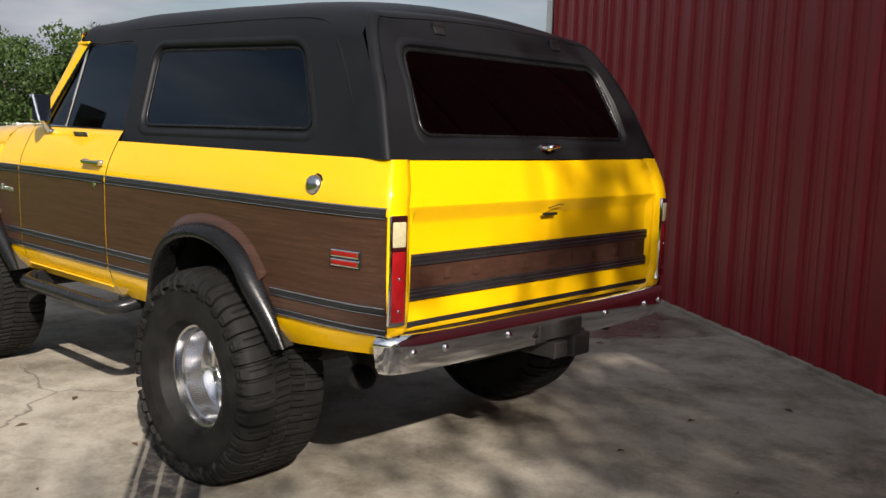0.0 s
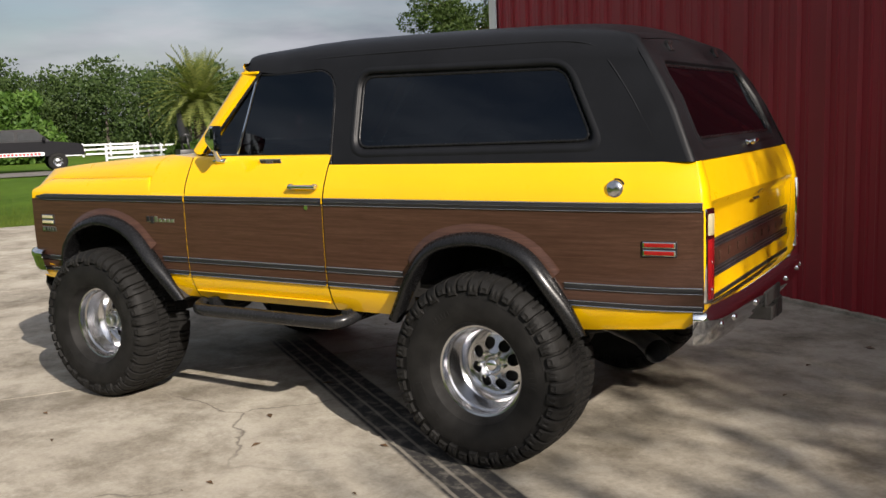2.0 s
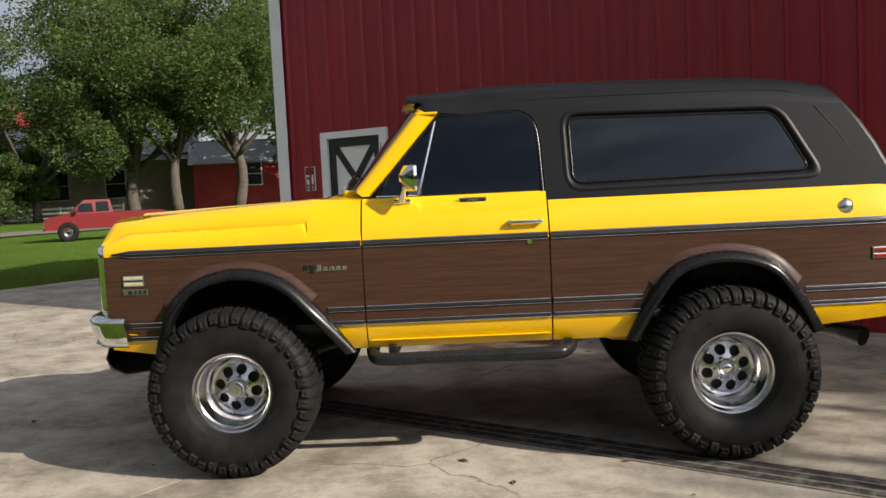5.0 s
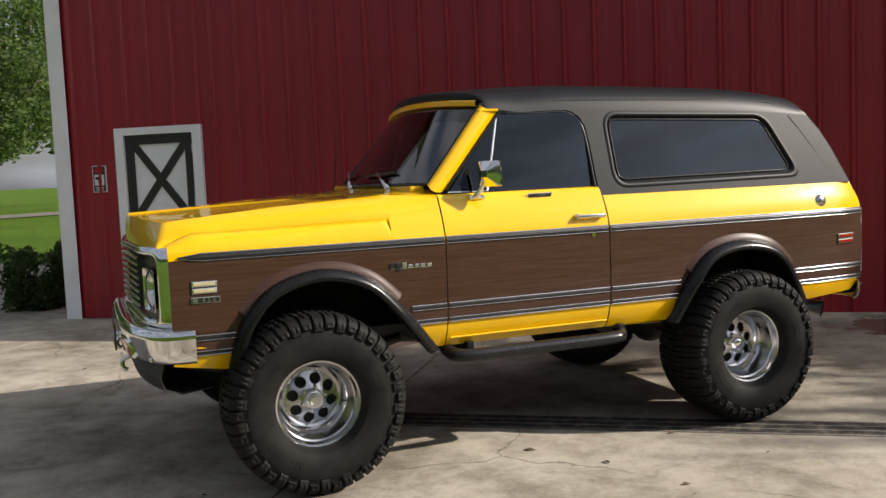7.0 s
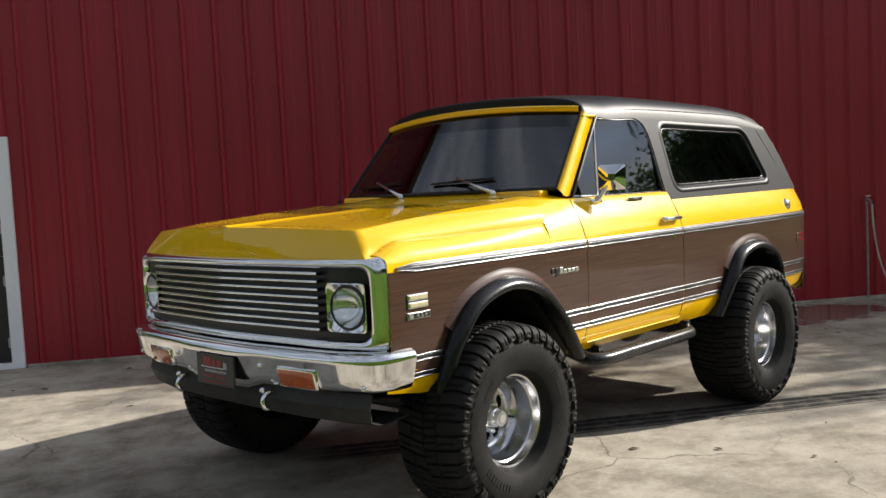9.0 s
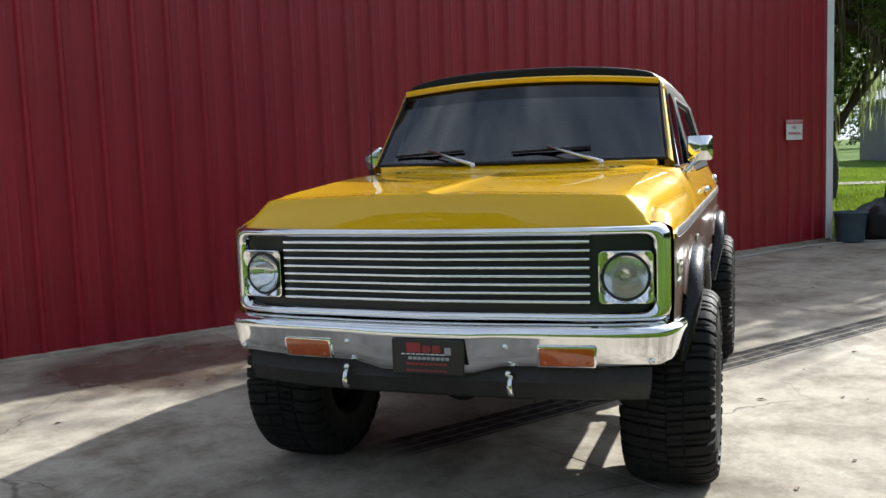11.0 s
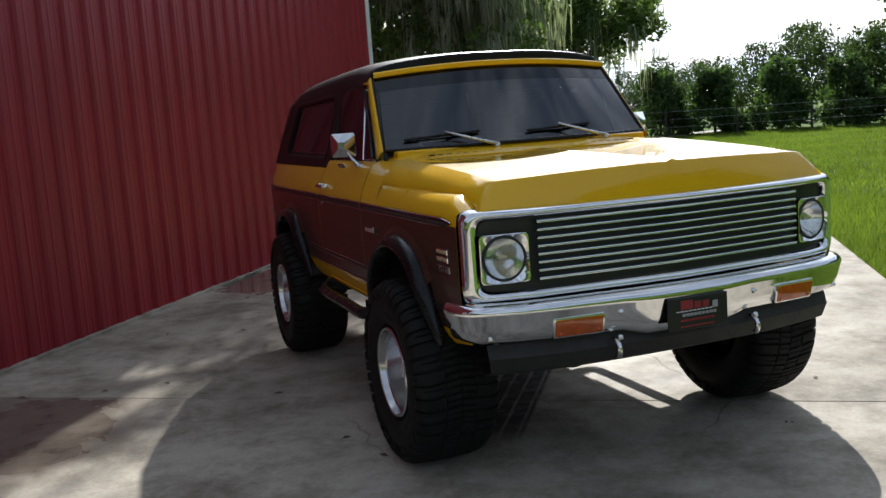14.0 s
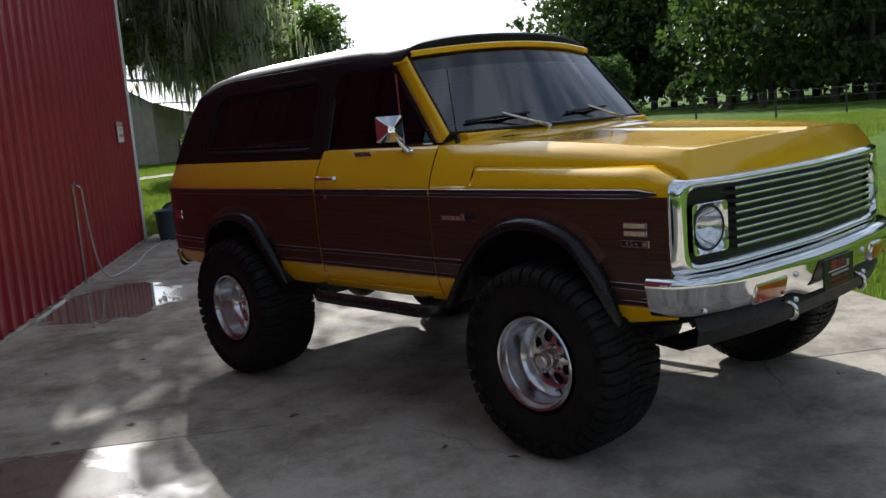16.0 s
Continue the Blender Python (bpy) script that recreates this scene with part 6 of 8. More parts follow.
# ------------------------------------------------ mirrors, wipers, aerial
for side in (-1, 1):
    bm = bmesh.new()
    box(bm, -0.045, 0.045, -0.014, 0.014, -0.006, 0.010, bevel=0.005, m=Matrix.Translation((-0.37, side * 0.915, 1.425)) @ pose(0, 0, 0, -28 * side, 0, 0))
    tube(bm, spline([(-0.37, side * 0.918, 1.428), (-0.362, side * 0.948, 1.462), (-0.348, side * 0.978, 1.510), (-0.340, side * 0.988, 1.545)], 4), [0.026, 0.024, 0.021, 0.018, 0.016, 0.014, 0.012, 0.011, 0.010, 0.010, 0.010, 0.010, 0.010], 10, squash=(1, 0.7))
    mir = part("door_mirror", bm, M_CHROME, car, "chrome door mirror on an arm", smooth=True)
    bm = bmesh.new()
    w, h = 0.072, 0.068
    a = [bm.verts.new((0.022, y, z)) for y, z in rounded([(-w, -h), (w, -h), (w, h), (-w, h)], 0.014, 3)]
    b = [bm.verts.new((0.006, y, z)) for y, z in rounded([(-w, -h), (w, -h), (w, h), (-w, h)], 0.014, 3)]
    c = [bm.verts.new((-0.040, y * 0.26, z * 0.26)) for y, z in rounded([(-w, -h), (w, -h), (w, h), (-w, h)], 0.014, 3)]
    n = len(a)
    for p, q in ((a, b), (b, c)):
        for k in range(n):
            bm.faces.new((p[k], p[(k + 1) % n], q[(k + 1) % n], q[k]))
    bm.faces.new(c)
    bm.faces.new(a)
    bmesh.ops.recalc_face_normals(bm, faces=bm.faces[:])
    hd = part("mirror_head", bm, M_CHROME, mir, "square chrome mirror head", smooth=True, angle=25)
    hd.matrix_basis = pose(-0.330, side * 0.995, 1.550, 0, 0, -side * 28)
for y0, y1, in ((0.21, 0.70), (-0.50, 0.05)):
    bm = bmesh.new()
    a = Vector((-0.735 + 0.05 * y0 * y0, y0, 1.492))
    m = screen((y0 * 0.45 + y1 * 0.55) / 0.80, 0.14) + Vector((-0.035, 0, 0.02))
    tube(bm, [a + Vector((0, 0, -0.02)), a + Vector((-0.02, 0, 0.012))], 0.016, 10)
    tube(bm, [a + Vector((-0.02, 0, 0.008)), a * 0.6 + m * 0.4 + Vector((-0.012, 0, 0.004)), m], [0.011, 0.008, 0.006], 8)
    wiper = part("wiper", bm, M_ALU, car, "metal windscreen wiper", smooth=True)
    bm = bmesh.new()
    p0 = screen(max(-0.95, min(0.95, (m.y - 0.22) / 0.80)), 0.16) + Vector((-0.018, 0, 0))
    p1 = screen(max(-0.95, min(0.95, (m.y + 0.20) / 0.80)), 0.12) + Vector((-0.018, 0, 0))
    tube(bm, [p0, (p0 + p1) / 2 + Vector((-0.012, 0, 0)), p1], 0.008, 6)
    tube(bm, [p0 * 0.8 + p1 * 0.2, (p0 + p1) / 2 + Vector((-0.026, 0, 0.004)), p0 * 0.2 + p1 * 0.8], 0.005, 6)
    part("wiper_blade", bm, M_RUBBER, wiper)
bm = bmesh.new()
tube(bm, [(-0.685, 0.852, 1.455), (-0.680, 0.852, 1.485)], 0.013, 10)
tube(bm, [(-0.680, 0.852, 1.485), (-0.664, 0.854, 1.66), (-0.648, 0.856, 1.83)], [0.005, 0.0032, 0.0022], 6)
part("aerial", bm, M_TUBE, car, "thin black whip aerial")

# ------------------------------------------------ wheels
TYRE_R, TYRE_W = 0.455, 0.400


def tyre_mesh():
    """Mud-terrain tyre in one piece: hooked shoulder lugs, two staggered rows of blocks, narrow grooves."""
    w = TYRE_W / 2
    # stations across: height on a lug, height in a groove, row (0 none, 1 shoulder, 2 centre)
    bead = [(0.214, w - 0.075), (0.222, w - 0.048), (0.240, w - 0.020), (0.275, w - 0.004), (0.320, w), (0.350, w - 0.003), (0.364, w - 0.007)]
    half = [(p, p, 0) for p in bead]
    half += [((0.370, w - 0.004), (0.370, w - 0.009), 1), ((0.374, w + 0.003), (0.374, w - 0.011), 1), ((0.386, w + 0.002), (0.386, w - 0.013), 1), ((0.390, w + 0.001), (0.390, w - 0.014), 1), ((0.402, w - 0.001), (0.402, w - 0.018), 1), ((0.412, w - 0.004), (0.412, w - 0.022), 1), ((0.416, w - 0.005), (0.415, w - 0.024), 1), ((0.427, w - 0.013), (0.421, w - 0.028), 1), ((0.438, w - 0.026), (0.428, w - 0.040), 1), ((0.4465, w - 0.048), (0.435, w - 0.060), 1), ((0.4515, w - 0.085), (0.436, w - 0.085), 1), ((0.4535, w - 0.122), (0.438, w - 0.122), 1)]
    half += [((0.446, w - 0.125), (0.446, w - 0.125), 0), ((0.446, w - 0.129), (0.446, w - 0.129), 0)]
    half += [((0.454, w - 0.132), (0.440, w - 0.132), 2), ((0.455, 0.034), (0.441, 0.034), 2), ((0.455, 0.004), (0.441, 0.004), 2), ((0.448, 0.0015), (0.448, 0.0015), 0)]
    N = 44
    pitch = math.tau / N
    marks = (0.0, 0.05, 0.20, 0.27, 0.34, 0.50, 0.57, 0.64, 0.79, 0.84)
    bm = bmesh.new()
    cols = []
    for i in range(N):
        for t in marks:
            on = 0.04 < t < 0.80
            col = []
            for s, seq in ((-1, half), (1, half[::-1])):
                for (ro, yo), (ri, yi), row in seq:
                    lug = 1.0 if on and row else 0.0
                    shift = (0.5 if s > 0 else 0.0) * pitch
                    if row == 1:
                        if i % 2 and ro < 0.388:
                            lug *= 0.0
                        if lug and 0.388 < ro < 0.413:
                            # raised marks: a ring on one lug, two bars on the next
                            ring = t in (0.20, 0.64) or (ro in (0.390, 0.412) and 0.19 < t < 0.65)
                            bars = t in (0.20, 0.27, 0.57, 0.64)
                            yo = yo + (0.004 if (ring if i % 2 else bars) else 0.0)
                        shift += 0.30 * max(0.0, (w - 0.06) - yo)
                    else:
                        shift += 0.30 * max(0.0, (w - 0.06) - yo)
                    if lug and ro > 0.44 and ((row == 1 and i % 2 and t == 0.50) or (row == 2 and t == 0.34)):
                        lug = 0.35
                    if row and i % 2 and abs(yo - (w - 0.122)) < 1e-6:
                        yo, yi = yo + 0.012, yi + 0.012
                    r = ri + (ro - ri) * lug
                    y = yi + (yo - yi) * lug
                    a = (i + t) * pitch + shift
                    col.append(bm.verts.new((r * math.cos(a), s * y, r * math.sin(a))))
            cols.append(col)
    n = len(cols)
    for i in range(n):
        a, b = cols[i], cols[(i + 1) % n]
        for k in range(len(a) - 1):
            bm.faces.new((a[k], a[k + 1], b[k + 1], b[k]))
    bmesh.ops.recalc_face_normals(bm, faces=bm.faces[:])
    for e in bm.edges:
        if len(e.link_faces) == 2 and e.calc_face_angle(0) > radians(32):
            e.smooth = False
    me = bpy.data.meshes.new("tyre")
    bm.to_mesh(me)
    bm.free()
    me.materials.append(M_TYRE)
    me.shade_smooth()
    return me


def sidewall_marks():
    """Raised marks on the outer sidewall: two arcs of small bars and a thin dashed ring."""
    bm = bmesh.new()
    w = TYRE_W / 2
    for c0, cnt, r0, r1, da, gap in ((0.4, 8, 0.286, 0.318, 0.040, 0.075), (2.5, 6, 0.290, 0.312, 0.030, 0.060), (3.9, 9, 0.286, 0.318, 0.040, 0.075), (0.0, 48, 0.357, 0.360, 0.075, 0.1309)):
        for k in range(cnt):
            a0 = c0 + k * gap
            q = []
            for lift in (-0.002, 0.0022):
                q.append([bm.verts.new((r * math.cos(t), -ease([(0.275, w - 0.004), (0.32, w), (0.35, w - 0.003), (0.364, w - 0.007)], r) - lift, r * math.sin(t))) for r, t in ((r0, a0), (r0, a0 + da), (r1, a0 + da), (r1, a0))])
            lo, hi = q
            bm.faces.new(hi)
            for j in range(4):
                bm.faces.new((lo[j], lo[(j + 1) % 4], hi[(j + 1) % 4], hi[j]))
    return simple_mesh("sidewall_lettering", bm, M_TYRE)


def rim_mesh(depth):
    """Deep-dished alloy wheel, outer face towards -y, disc with eight round holes."""
    bm = bmesh.new()
    o = -TYRE_W / 2 + 0.048
    lathe(bm, [(0.205, o + 0.10), (0.222, o + 0.012), (0.222, o), (0.216, o - 0.006), (0.206, o - 0.003), (0.202, o + 0.010), (0.197, o + 0.028), (0.190, o + 0.034), (0.187, o + 0.06), (0.176, o + 0.11), (0.164, depth - 0.03), (0.150, depth - 0.006), (0.138, depth)], 56)
    lathe(bm, [(0.205, o + 0.10), (0.195, TYRE_W / 2 - 0.06)], 40)
    holes = 8
    step = math.tau / holes
    for h in range(holes):
        ca = h * step
        hc = (0.101 * math.cos(ca), 0.101 * math.sin(ca))
        sector = []
        for i in range(9):
            t = ca - step / 2 + step * i / 8
            sector.append((0.138 * math.cos(t), 0.138 * math.sin(t)))
        for i in range(9):
            t = ca + step / 2 - step * i / 8
            sector.append((0.054 * math.cos(t), 0.054 * math.sin(t)))
        hole = [(hc[0] + 0.0275 * math.cos(math.tau * i / 20), hc[1] + 0.0275 * math.sin(math.tau * i / 20)) for i in range(20)]
        angs = sorted({round(math.atan2(y - hc[1], x - hc[0]), 5) for x, y in sector + hole})
        def place(x, z, t):
            r = math.hypot(x, z)
            return (x, depth - 0.030 * max(0, (0.134 - r) / 0.08), z)
        rings = []
        for t in (-1, 0, 0.12, 1.0):
            ring = []
            for a in angs:
                i, e = cast(hole, hc, a), cast(sector, hc, a)
                if t < 0:
                    p = place(*i, 0)
                    ring.append(bm.verts.new((p[0], p[1] + 0.022, p[2])))
                else:
                    p = place(i[0] + (e[0] - i[0]) * t, i[1] + (e[1] - i[1]) * t, t)
                    ring.append(bm.verts.new((p[0], p[1] + (0.003 if t == 0 else 0), p[2])))
            rings.append(ring)
        for a, b in zip(rings, rings[1:]):
            for k in range(len(angs)):
                bm.faces.new((a[k], a[(k + 1) % len(angs)], b[(k + 1) % len(angs)], b[k]))
    lathe(bm, [(0.054, depth - 0.030), (0.044, depth - 0.032)], 40)
    bmesh.ops.remove_doubles(bm, verts=bm.verts[:], dist=0.0004)
    bmesh.ops.recalc_face_normals(bm, faces=bm.faces[:])
    for e in bm.edges:
        if len(e.link_faces) == 2 and e.calc_face_angle(0) > radians(30):
            e.smooth = False
    me = bpy.data.meshes.new("rim")
    bm.to_mesh(me)
    bm.free()
    me.materials.append(M_RIM)
    me.shade_smooth()
    return me


ME_TYRE = tyre_mesh()
ME_MARKS = sidewall_marks()
DISC = 0.0
ME_RIM = rim_mesh(DISC)
bm = bmesh.new()
lathe(bm, [(0.0, DISC - 0.062), (0.020, DISC - 0.062), (0.030, DISC - 0.056), (0.036, DISC - 0.050), (0.044, DISC - 0.032), (0.048, DISC - 0.02)], 28)
ME_CAP_R = simple_mesh("hub_cap", bm, M_CHROME)
bm = bmesh.new()
lathe(bm, [(0.0, DISC - 0.105), (0.022, DISC - 0.105), (0.026, DISC - 0.100), (0.036, DISC - 0.098), (0.037, DISC - 0.07), (0.044, DISC - 0.066), (0.048, DISC - 0.02)], 28)
ME_CAP_F = simple_mesh("locking_hub", bm, M_ALU)
bm = bmesh.new()
lathe(bm, [(0.0, -0.040), (0.006, -0.039), (0.0095, -0.032), (0.0105, 0.0)], 8)
ME_NUT = simple_mesh("lug_nut", bm, M_CHROME)
bm = bmesh.new()
lathe(bm, [(0.0, DISC + 0.032), (0.165, DISC + 0.032), (0.165, DISC + 0.055), (0.0, DISC + 0.055)], 32)
ME_DRUM = simple_mesh("brake_drum", bm, M_UNDER)
bm = bmesh.new()
tube(bm, [(0.154, DISC - 0.01, 0.0), (0.150, DISC - 0.045, 0.0)], 0.005, 8)
ME_VALVE = simple_mesh("valve", bm, M_RUBBER)
for x in (-1.321, 1.321):
    for side in (-1, 1):
        wheel = new("wheel", ME_RIM)
        tagged(wheel, "deep-dished polished alloy wheel")
        wheel.parent = car
        spin = {(-1, -1): 12, (1, -1): 30, (-1, 1): 77, (1, 1): 51}[(1 if x > 0 else -1, side)]
        wheel.matrix_basis = Matrix.Translation((x, side * 0.925 + 0.03, 0.455)) @ pose(0, 0, 0, 0, 0, 0 if side < 0 else 180) @ pose(0, 0, 0, 0, spin, 0)
        t = new("tyre", ME_TYRE)
        tagged(t, "chunky black mud-terrain tyre")
        t.parent = wheel
        t.matrix_basis = pose(0, side * 0.03, 0)
        o = new("sidewall_lettering", ME_MARKS)
        o.parent = t
        tagged(o, kind="stuff")
        for me, nm in ((ME_CAP_F if x < 0 else ME_CAP_R, "hub_cap"), (ME_DRUM, "brake_drum"), (ME_VALVE, "valve_stem")):
            o = new(nm, me)
            o.parent = wheel
        for k in range(6):
            o = new("lug_nut", ME_NUT)
            o.parent = wheel
            a = math.tau * (k + 0.5) / 6
            o.matrix_basis = pose(0.062 * math.cos(a), DISC - 0.022, 0.062 * math.sin(a))

# ---------------------------------------------------------------- things on and by the barn wall
def sign_text(parent, body, size, x, z, mat):
    c = bpy.data.curves.new("sign_text", "FONT")
    c.body, c.size, c.align_x, c.align_y, c.extrude = body, size, "CENTER", "CENTER", 0.0006
    c.materials.append(mat)
    o = new("sign_text", c)
    o.parent = parent
    o.matrix_basis = pose(x, -0.0085, z, 90, 0, 0)


sign = thing("warning_sign", "white and red no trespassing sign screwed to the barn wall", "sign", PLAN @ pose(8.55, WALL_B - 0.036, 1.735))
bm = bmesh.new()
box(bm, -0.205, 0.205, -0.005, 0.003, -0.148, 0.148, bevel=0.002)
part("sign_board", bm, M_SIGN_WHITE, sign)
bm = bmesh.new()
box(bm, -0.195, 0.195, -0.0075, -0.004, 0.088, 0.138)
part("sign_band", bm, M_SIGN_RED, sign, "red band")
sign_text(sign, "PRIVATE PROPERTY", 0.040, 0, 0.113, M_SIGN_WHITE)
sign_text(sign, "NO", 0.070, 0, 0.035, M_SIGN_RED)
sign_text(sign, "TRESPASSING", 0.058, 0, -0.055, M_SIGN_RED)
for x in (-0.19, 0.19):
    bm = bmesh.new()
    lathe(bm, [(0.0, -0.009), (0.006, -0.008), (0.007, -0.004)], 8)
    s = part("screw", bm, M_STEEL, sign)
    s.matrix_basis = pose(x, 0, 0.135)

sign = thing("warning_sign", "small black and white picture sign with a red oval", "sign", PLAN @ pose(-5.195, WALL_B - 0.012, 1.65))
bm = bmesh.new()
box(bm, -0.088, 0.088, -0.006, 0.012, -0.155, 0.155, bevel=0.002)
part("sign_board", bm, M_SIGN_WHITE, sign)
bm = bmesh.new()
box(bm, -0.078, 0.078, -0.008, -0.005, -0.147, 0.147)
part("sign_field", bm, M_BLACK_PAINT, sign, "black field")
bm = bmesh.new()
bm.faces.new([bm.verts.new((0.066 * math.cos(math.tau * i / 28), -0.0092, 0.103 + 0.034 * math.sin(math.tau * i / 28))) for i in range(28)])
bmesh.ops.solidify(bm, geom=bm.faces[:], thickness=-0.001)
part("red_oval", bm, M_SIGN_RED, sign)
bm = bmesh.new()
box(bm, -0.062, 0.062, -0.010, -0.008, -0.075, 0.05)
part("picture_field", bm, M_SIGN_WHITE, sign)
bm = bmesh.new()
box(bm, -0.050, 0.030, -0.011, -0.0095, -0.01, 0.025)
box(bm, -0.015, 0.015, -0.011, -0.0095, -0.055, -0.005)
part("dark_pictogram", bm, M_BLACK_PAINT, sign)
for k, wd in enumerate((0.055, 0.045)):
    bm = bmesh.new()
    box(bm, -wd, wd, -0.010, -0.008, -0.108 - 0.024 * k, -0.096 - 0.024 * k)
    part("text_bar", bm, M_SIGN_WHITE, sign)

# garden tap with a pale hose
tap = thing("garden_tap", "brass tap on a pipe against the barn wall", "tap", PLAN @ pose(5.3, WALL_B - 0.05, 0))
bm = bmesh.new()
tube(bm, [(0, 0.0, 0.0), (0, 0.0, 1.16)], 0.014, 8)
part("pipe", bm, M_STEEL, tap)
bm = bmesh.new()
tube(bm, [(0, 0, 1.14), (0, -0.05, 1.14), (0, -0.08, 1.11)], 0.014, 8)
tube(bm, [(-0.03, -0.02, 1.185), (0.03, -0.02, 1.185)], 0.008, 6)
tube(bm, [(0, -0.02, 1.14), (0, -0.02, 1.185)], 0.006, 6)
part("spout", bm, M_STEEL, tap)
M_HOSE = plain("pale_hose", (0.42, 0.42, 0.36), 0.5)
hose = thing("garden_hose", "pale garden hose hanging from the tap and trailing on the concrete", "hose", PLAN)
bm = bmesh.new()
path = spline([(5.3, 3.64, 1.10), (5.32, 3.62, 0.7), (5.42, 3.60, 0.3), (5.6, 3.55, 0.04), (5.9, 3.45, 0.012), (6.8, 3.40, 0.012), (8.0, 3.45, 0.012), (9.2, 3.30, 0.012), (10.2, 2.6, 0.012), (10.9, 1.6, 0.0)], 8)
tube(bm, path, 0.011, 8)
part("hose_line", bm, M_HOSE, hose, smooth=True)

# barrel, sack and crate by the corner
M_BLUE_BIN = plain("blue_grey_plastic", (0.05, 0.085, 0.11), 0.45)
M_CRATE = plain("yellow_pine", (0.42, 0.27, 0.08), 0.7, 0.0, 0.3, 8.0, bumps=0.2)
M_SACK = plain("black_plastic_sheet", (0.012, 0.012, 0.014), 0.35, 0.0, 0.2)
bin_ = thing("bucket", "dark blue plastic tub beside the barn corner", "tub", PLAN @ pose(9.35, 3.30, 0))
bm = bmesh.new()
lathe(bm, [(0.0, 0.01), (0.19, 0.01), (0.20, 0.04), (0.235, 0.44), (0.25, 0.45), (0.25, 0.47), (0.225, 0.47), (0.19, 0.06), (0.0, 0.05)], 28, "Z")
part("tub_body", bm, M_BLUE_BIN, bin_, smooth=True)
sack = thing("black_sack", "slumped black plastic bag beside the tub", "bag", PLAN @ pose(9.95, 3.15, 0))
bm = bmesh.new()
bmesh.ops.create_icosphere(bm, subdivisions=4, radius=0.36)
for v in bm.verts:
    nn = noise.noise(v.co * 4.0) * 0.09 + noise.noise(v.co * 11.0) * 0.03
    v.co *= 1 + nn * 2
    v.co.z = max(-0.30, v.co.z * 0.95) + 0.30
part("bag_body", bm, M_SACK, sack, smooth=True)
crate = thing("wooden_crate", "yellow wooden crate at the edge of the concrete", "crate", PLAN @ pose(10.65, 3.0, -0.03, 0, 0, 20))
for k in range(3):
    for y in (-0.22, 0.22):
        bm = bmesh.new()
        box(bm, -0.35, 0.35, y - 0.01, y + 0.01, 0.02 + 0.11 * k, 0.115 + 0.11 * k, bevel=0.003)
        part("slat", bm, M_CRATE, crate)
    for x in (-0.34, 0.34):
        bm = bmesh.new()
        box(bm, x - 0.01, x + 0.01, -0.21, 0.21, 0.02 + 0.11 * k, 0.115 + 0.11 * k, bevel=0.003)
        part("slat", bm, M_CRATE, crate)
bm = bmesh.new()
box(bm, -0.33, 0.33, -0.21, 0.21, 0.0, 0.02)
part("base_board", bm, M_CRATE, crate)
# dry leaves and chips on the yard
M_DRY = plain("dry_leaf", (0.10, 0.055, 0.025), 0.8, 0.0, 0.4)
rng = random.Random(5)
bm = bmesh.new()
for k in range(90):
    a, b = rng.uniform(-6, 9.5), rng.uniform(-2.9, 3.6)
    r, t = rng.uniform(0.008, 0.028), rng.uniform(0, 6.28)
    pts = [(r * 1.5, 0, 0.004), (0, r * 0.6, 0.010), (-r * 1.5, 0, 0.004), (0, -r * 0.6, 0.012)]
    bm.faces.new([bm.verts.new((a + x * math.cos(t) - y * math.sin(t), b + x * math.sin(t) + y * math.cos(t), z)) for x, y, z in pts])
o = mesh_ob("dry_leaves", bm, M_DRY)
o.matrix_world = PLAN
tagged(o, "scattered dry brown leaves on the concrete", "leaves", kind="stuff")

# ---------------------------------------------------------------- trees and plants
def leaf_mesh(name, centres, n, size, seed, mat, flat=0.6, shell=0.55):
    """Many small folded leaves in clumps; centres: (x, y, z, rx, ry, rz)."""
    r = np.random.default_rng(seed)
    vol = np.array([c[3] * c[4] * c[5] for c in centres]) ** 0.75
    pick = r.choice(len(centres), n, p=vol / vol.sum())
    C = np.array(centres)[pick]
    d = r.normal(size=(n, 3))
    d /= np.linalg.norm(d, axis=1)[:, None]
    rad = (shell + (1 - shell) * r.random(n) ** 0.5)[:, None] * (0.82 + 0.36 * r.random((n, 1)))
    P = C[:, :3] + d * rad * C[:, 3:6]
    s = size * (0.55 + 0.9 * r.random((n, 1)))
    u = r.normal(size=(n, 3))
    u[:, 2] *= flat
    u /= np.linalg.norm(u, axis=1)[:, None]
    w = np.cross(u, r.normal(size=(n, 3)))
    w /= np.linalg.norm(w, axis=1)[:, None]
    V = np.stack([P - u * s, P + w * s * 0.5, P + u * s, P - w * s * 0.5], axis=1).reshape(-1, 3)
    F = np.arange(n * 4).reshape(-1, 4)
    me = bpy.data.meshes.new(name)
    me.from_pydata(V.tolist(), [], F.tolist())
    me.materials.append(mat)
    return me


def branch(bm, a, b, r0, r1, seed, bend=0.12, n=6, sides=7):
    r = random.Random(seed)
    a, b = Vector(a), Vector(b)
    L = (b - a).length
    off = Vector((r.uniform(-1, 1), r.uniform(-1, 1), r.uniform(-0.3, 0.6))) * L * bend
    pts = [a.lerp(b, t / n) + off * math.sin(math.pi * t / n) for t in range(n + 1)]
    tube(bm, pts, [r0 + (r1 - r0) * t / n for t in range(n + 1)], sides)
    return pts


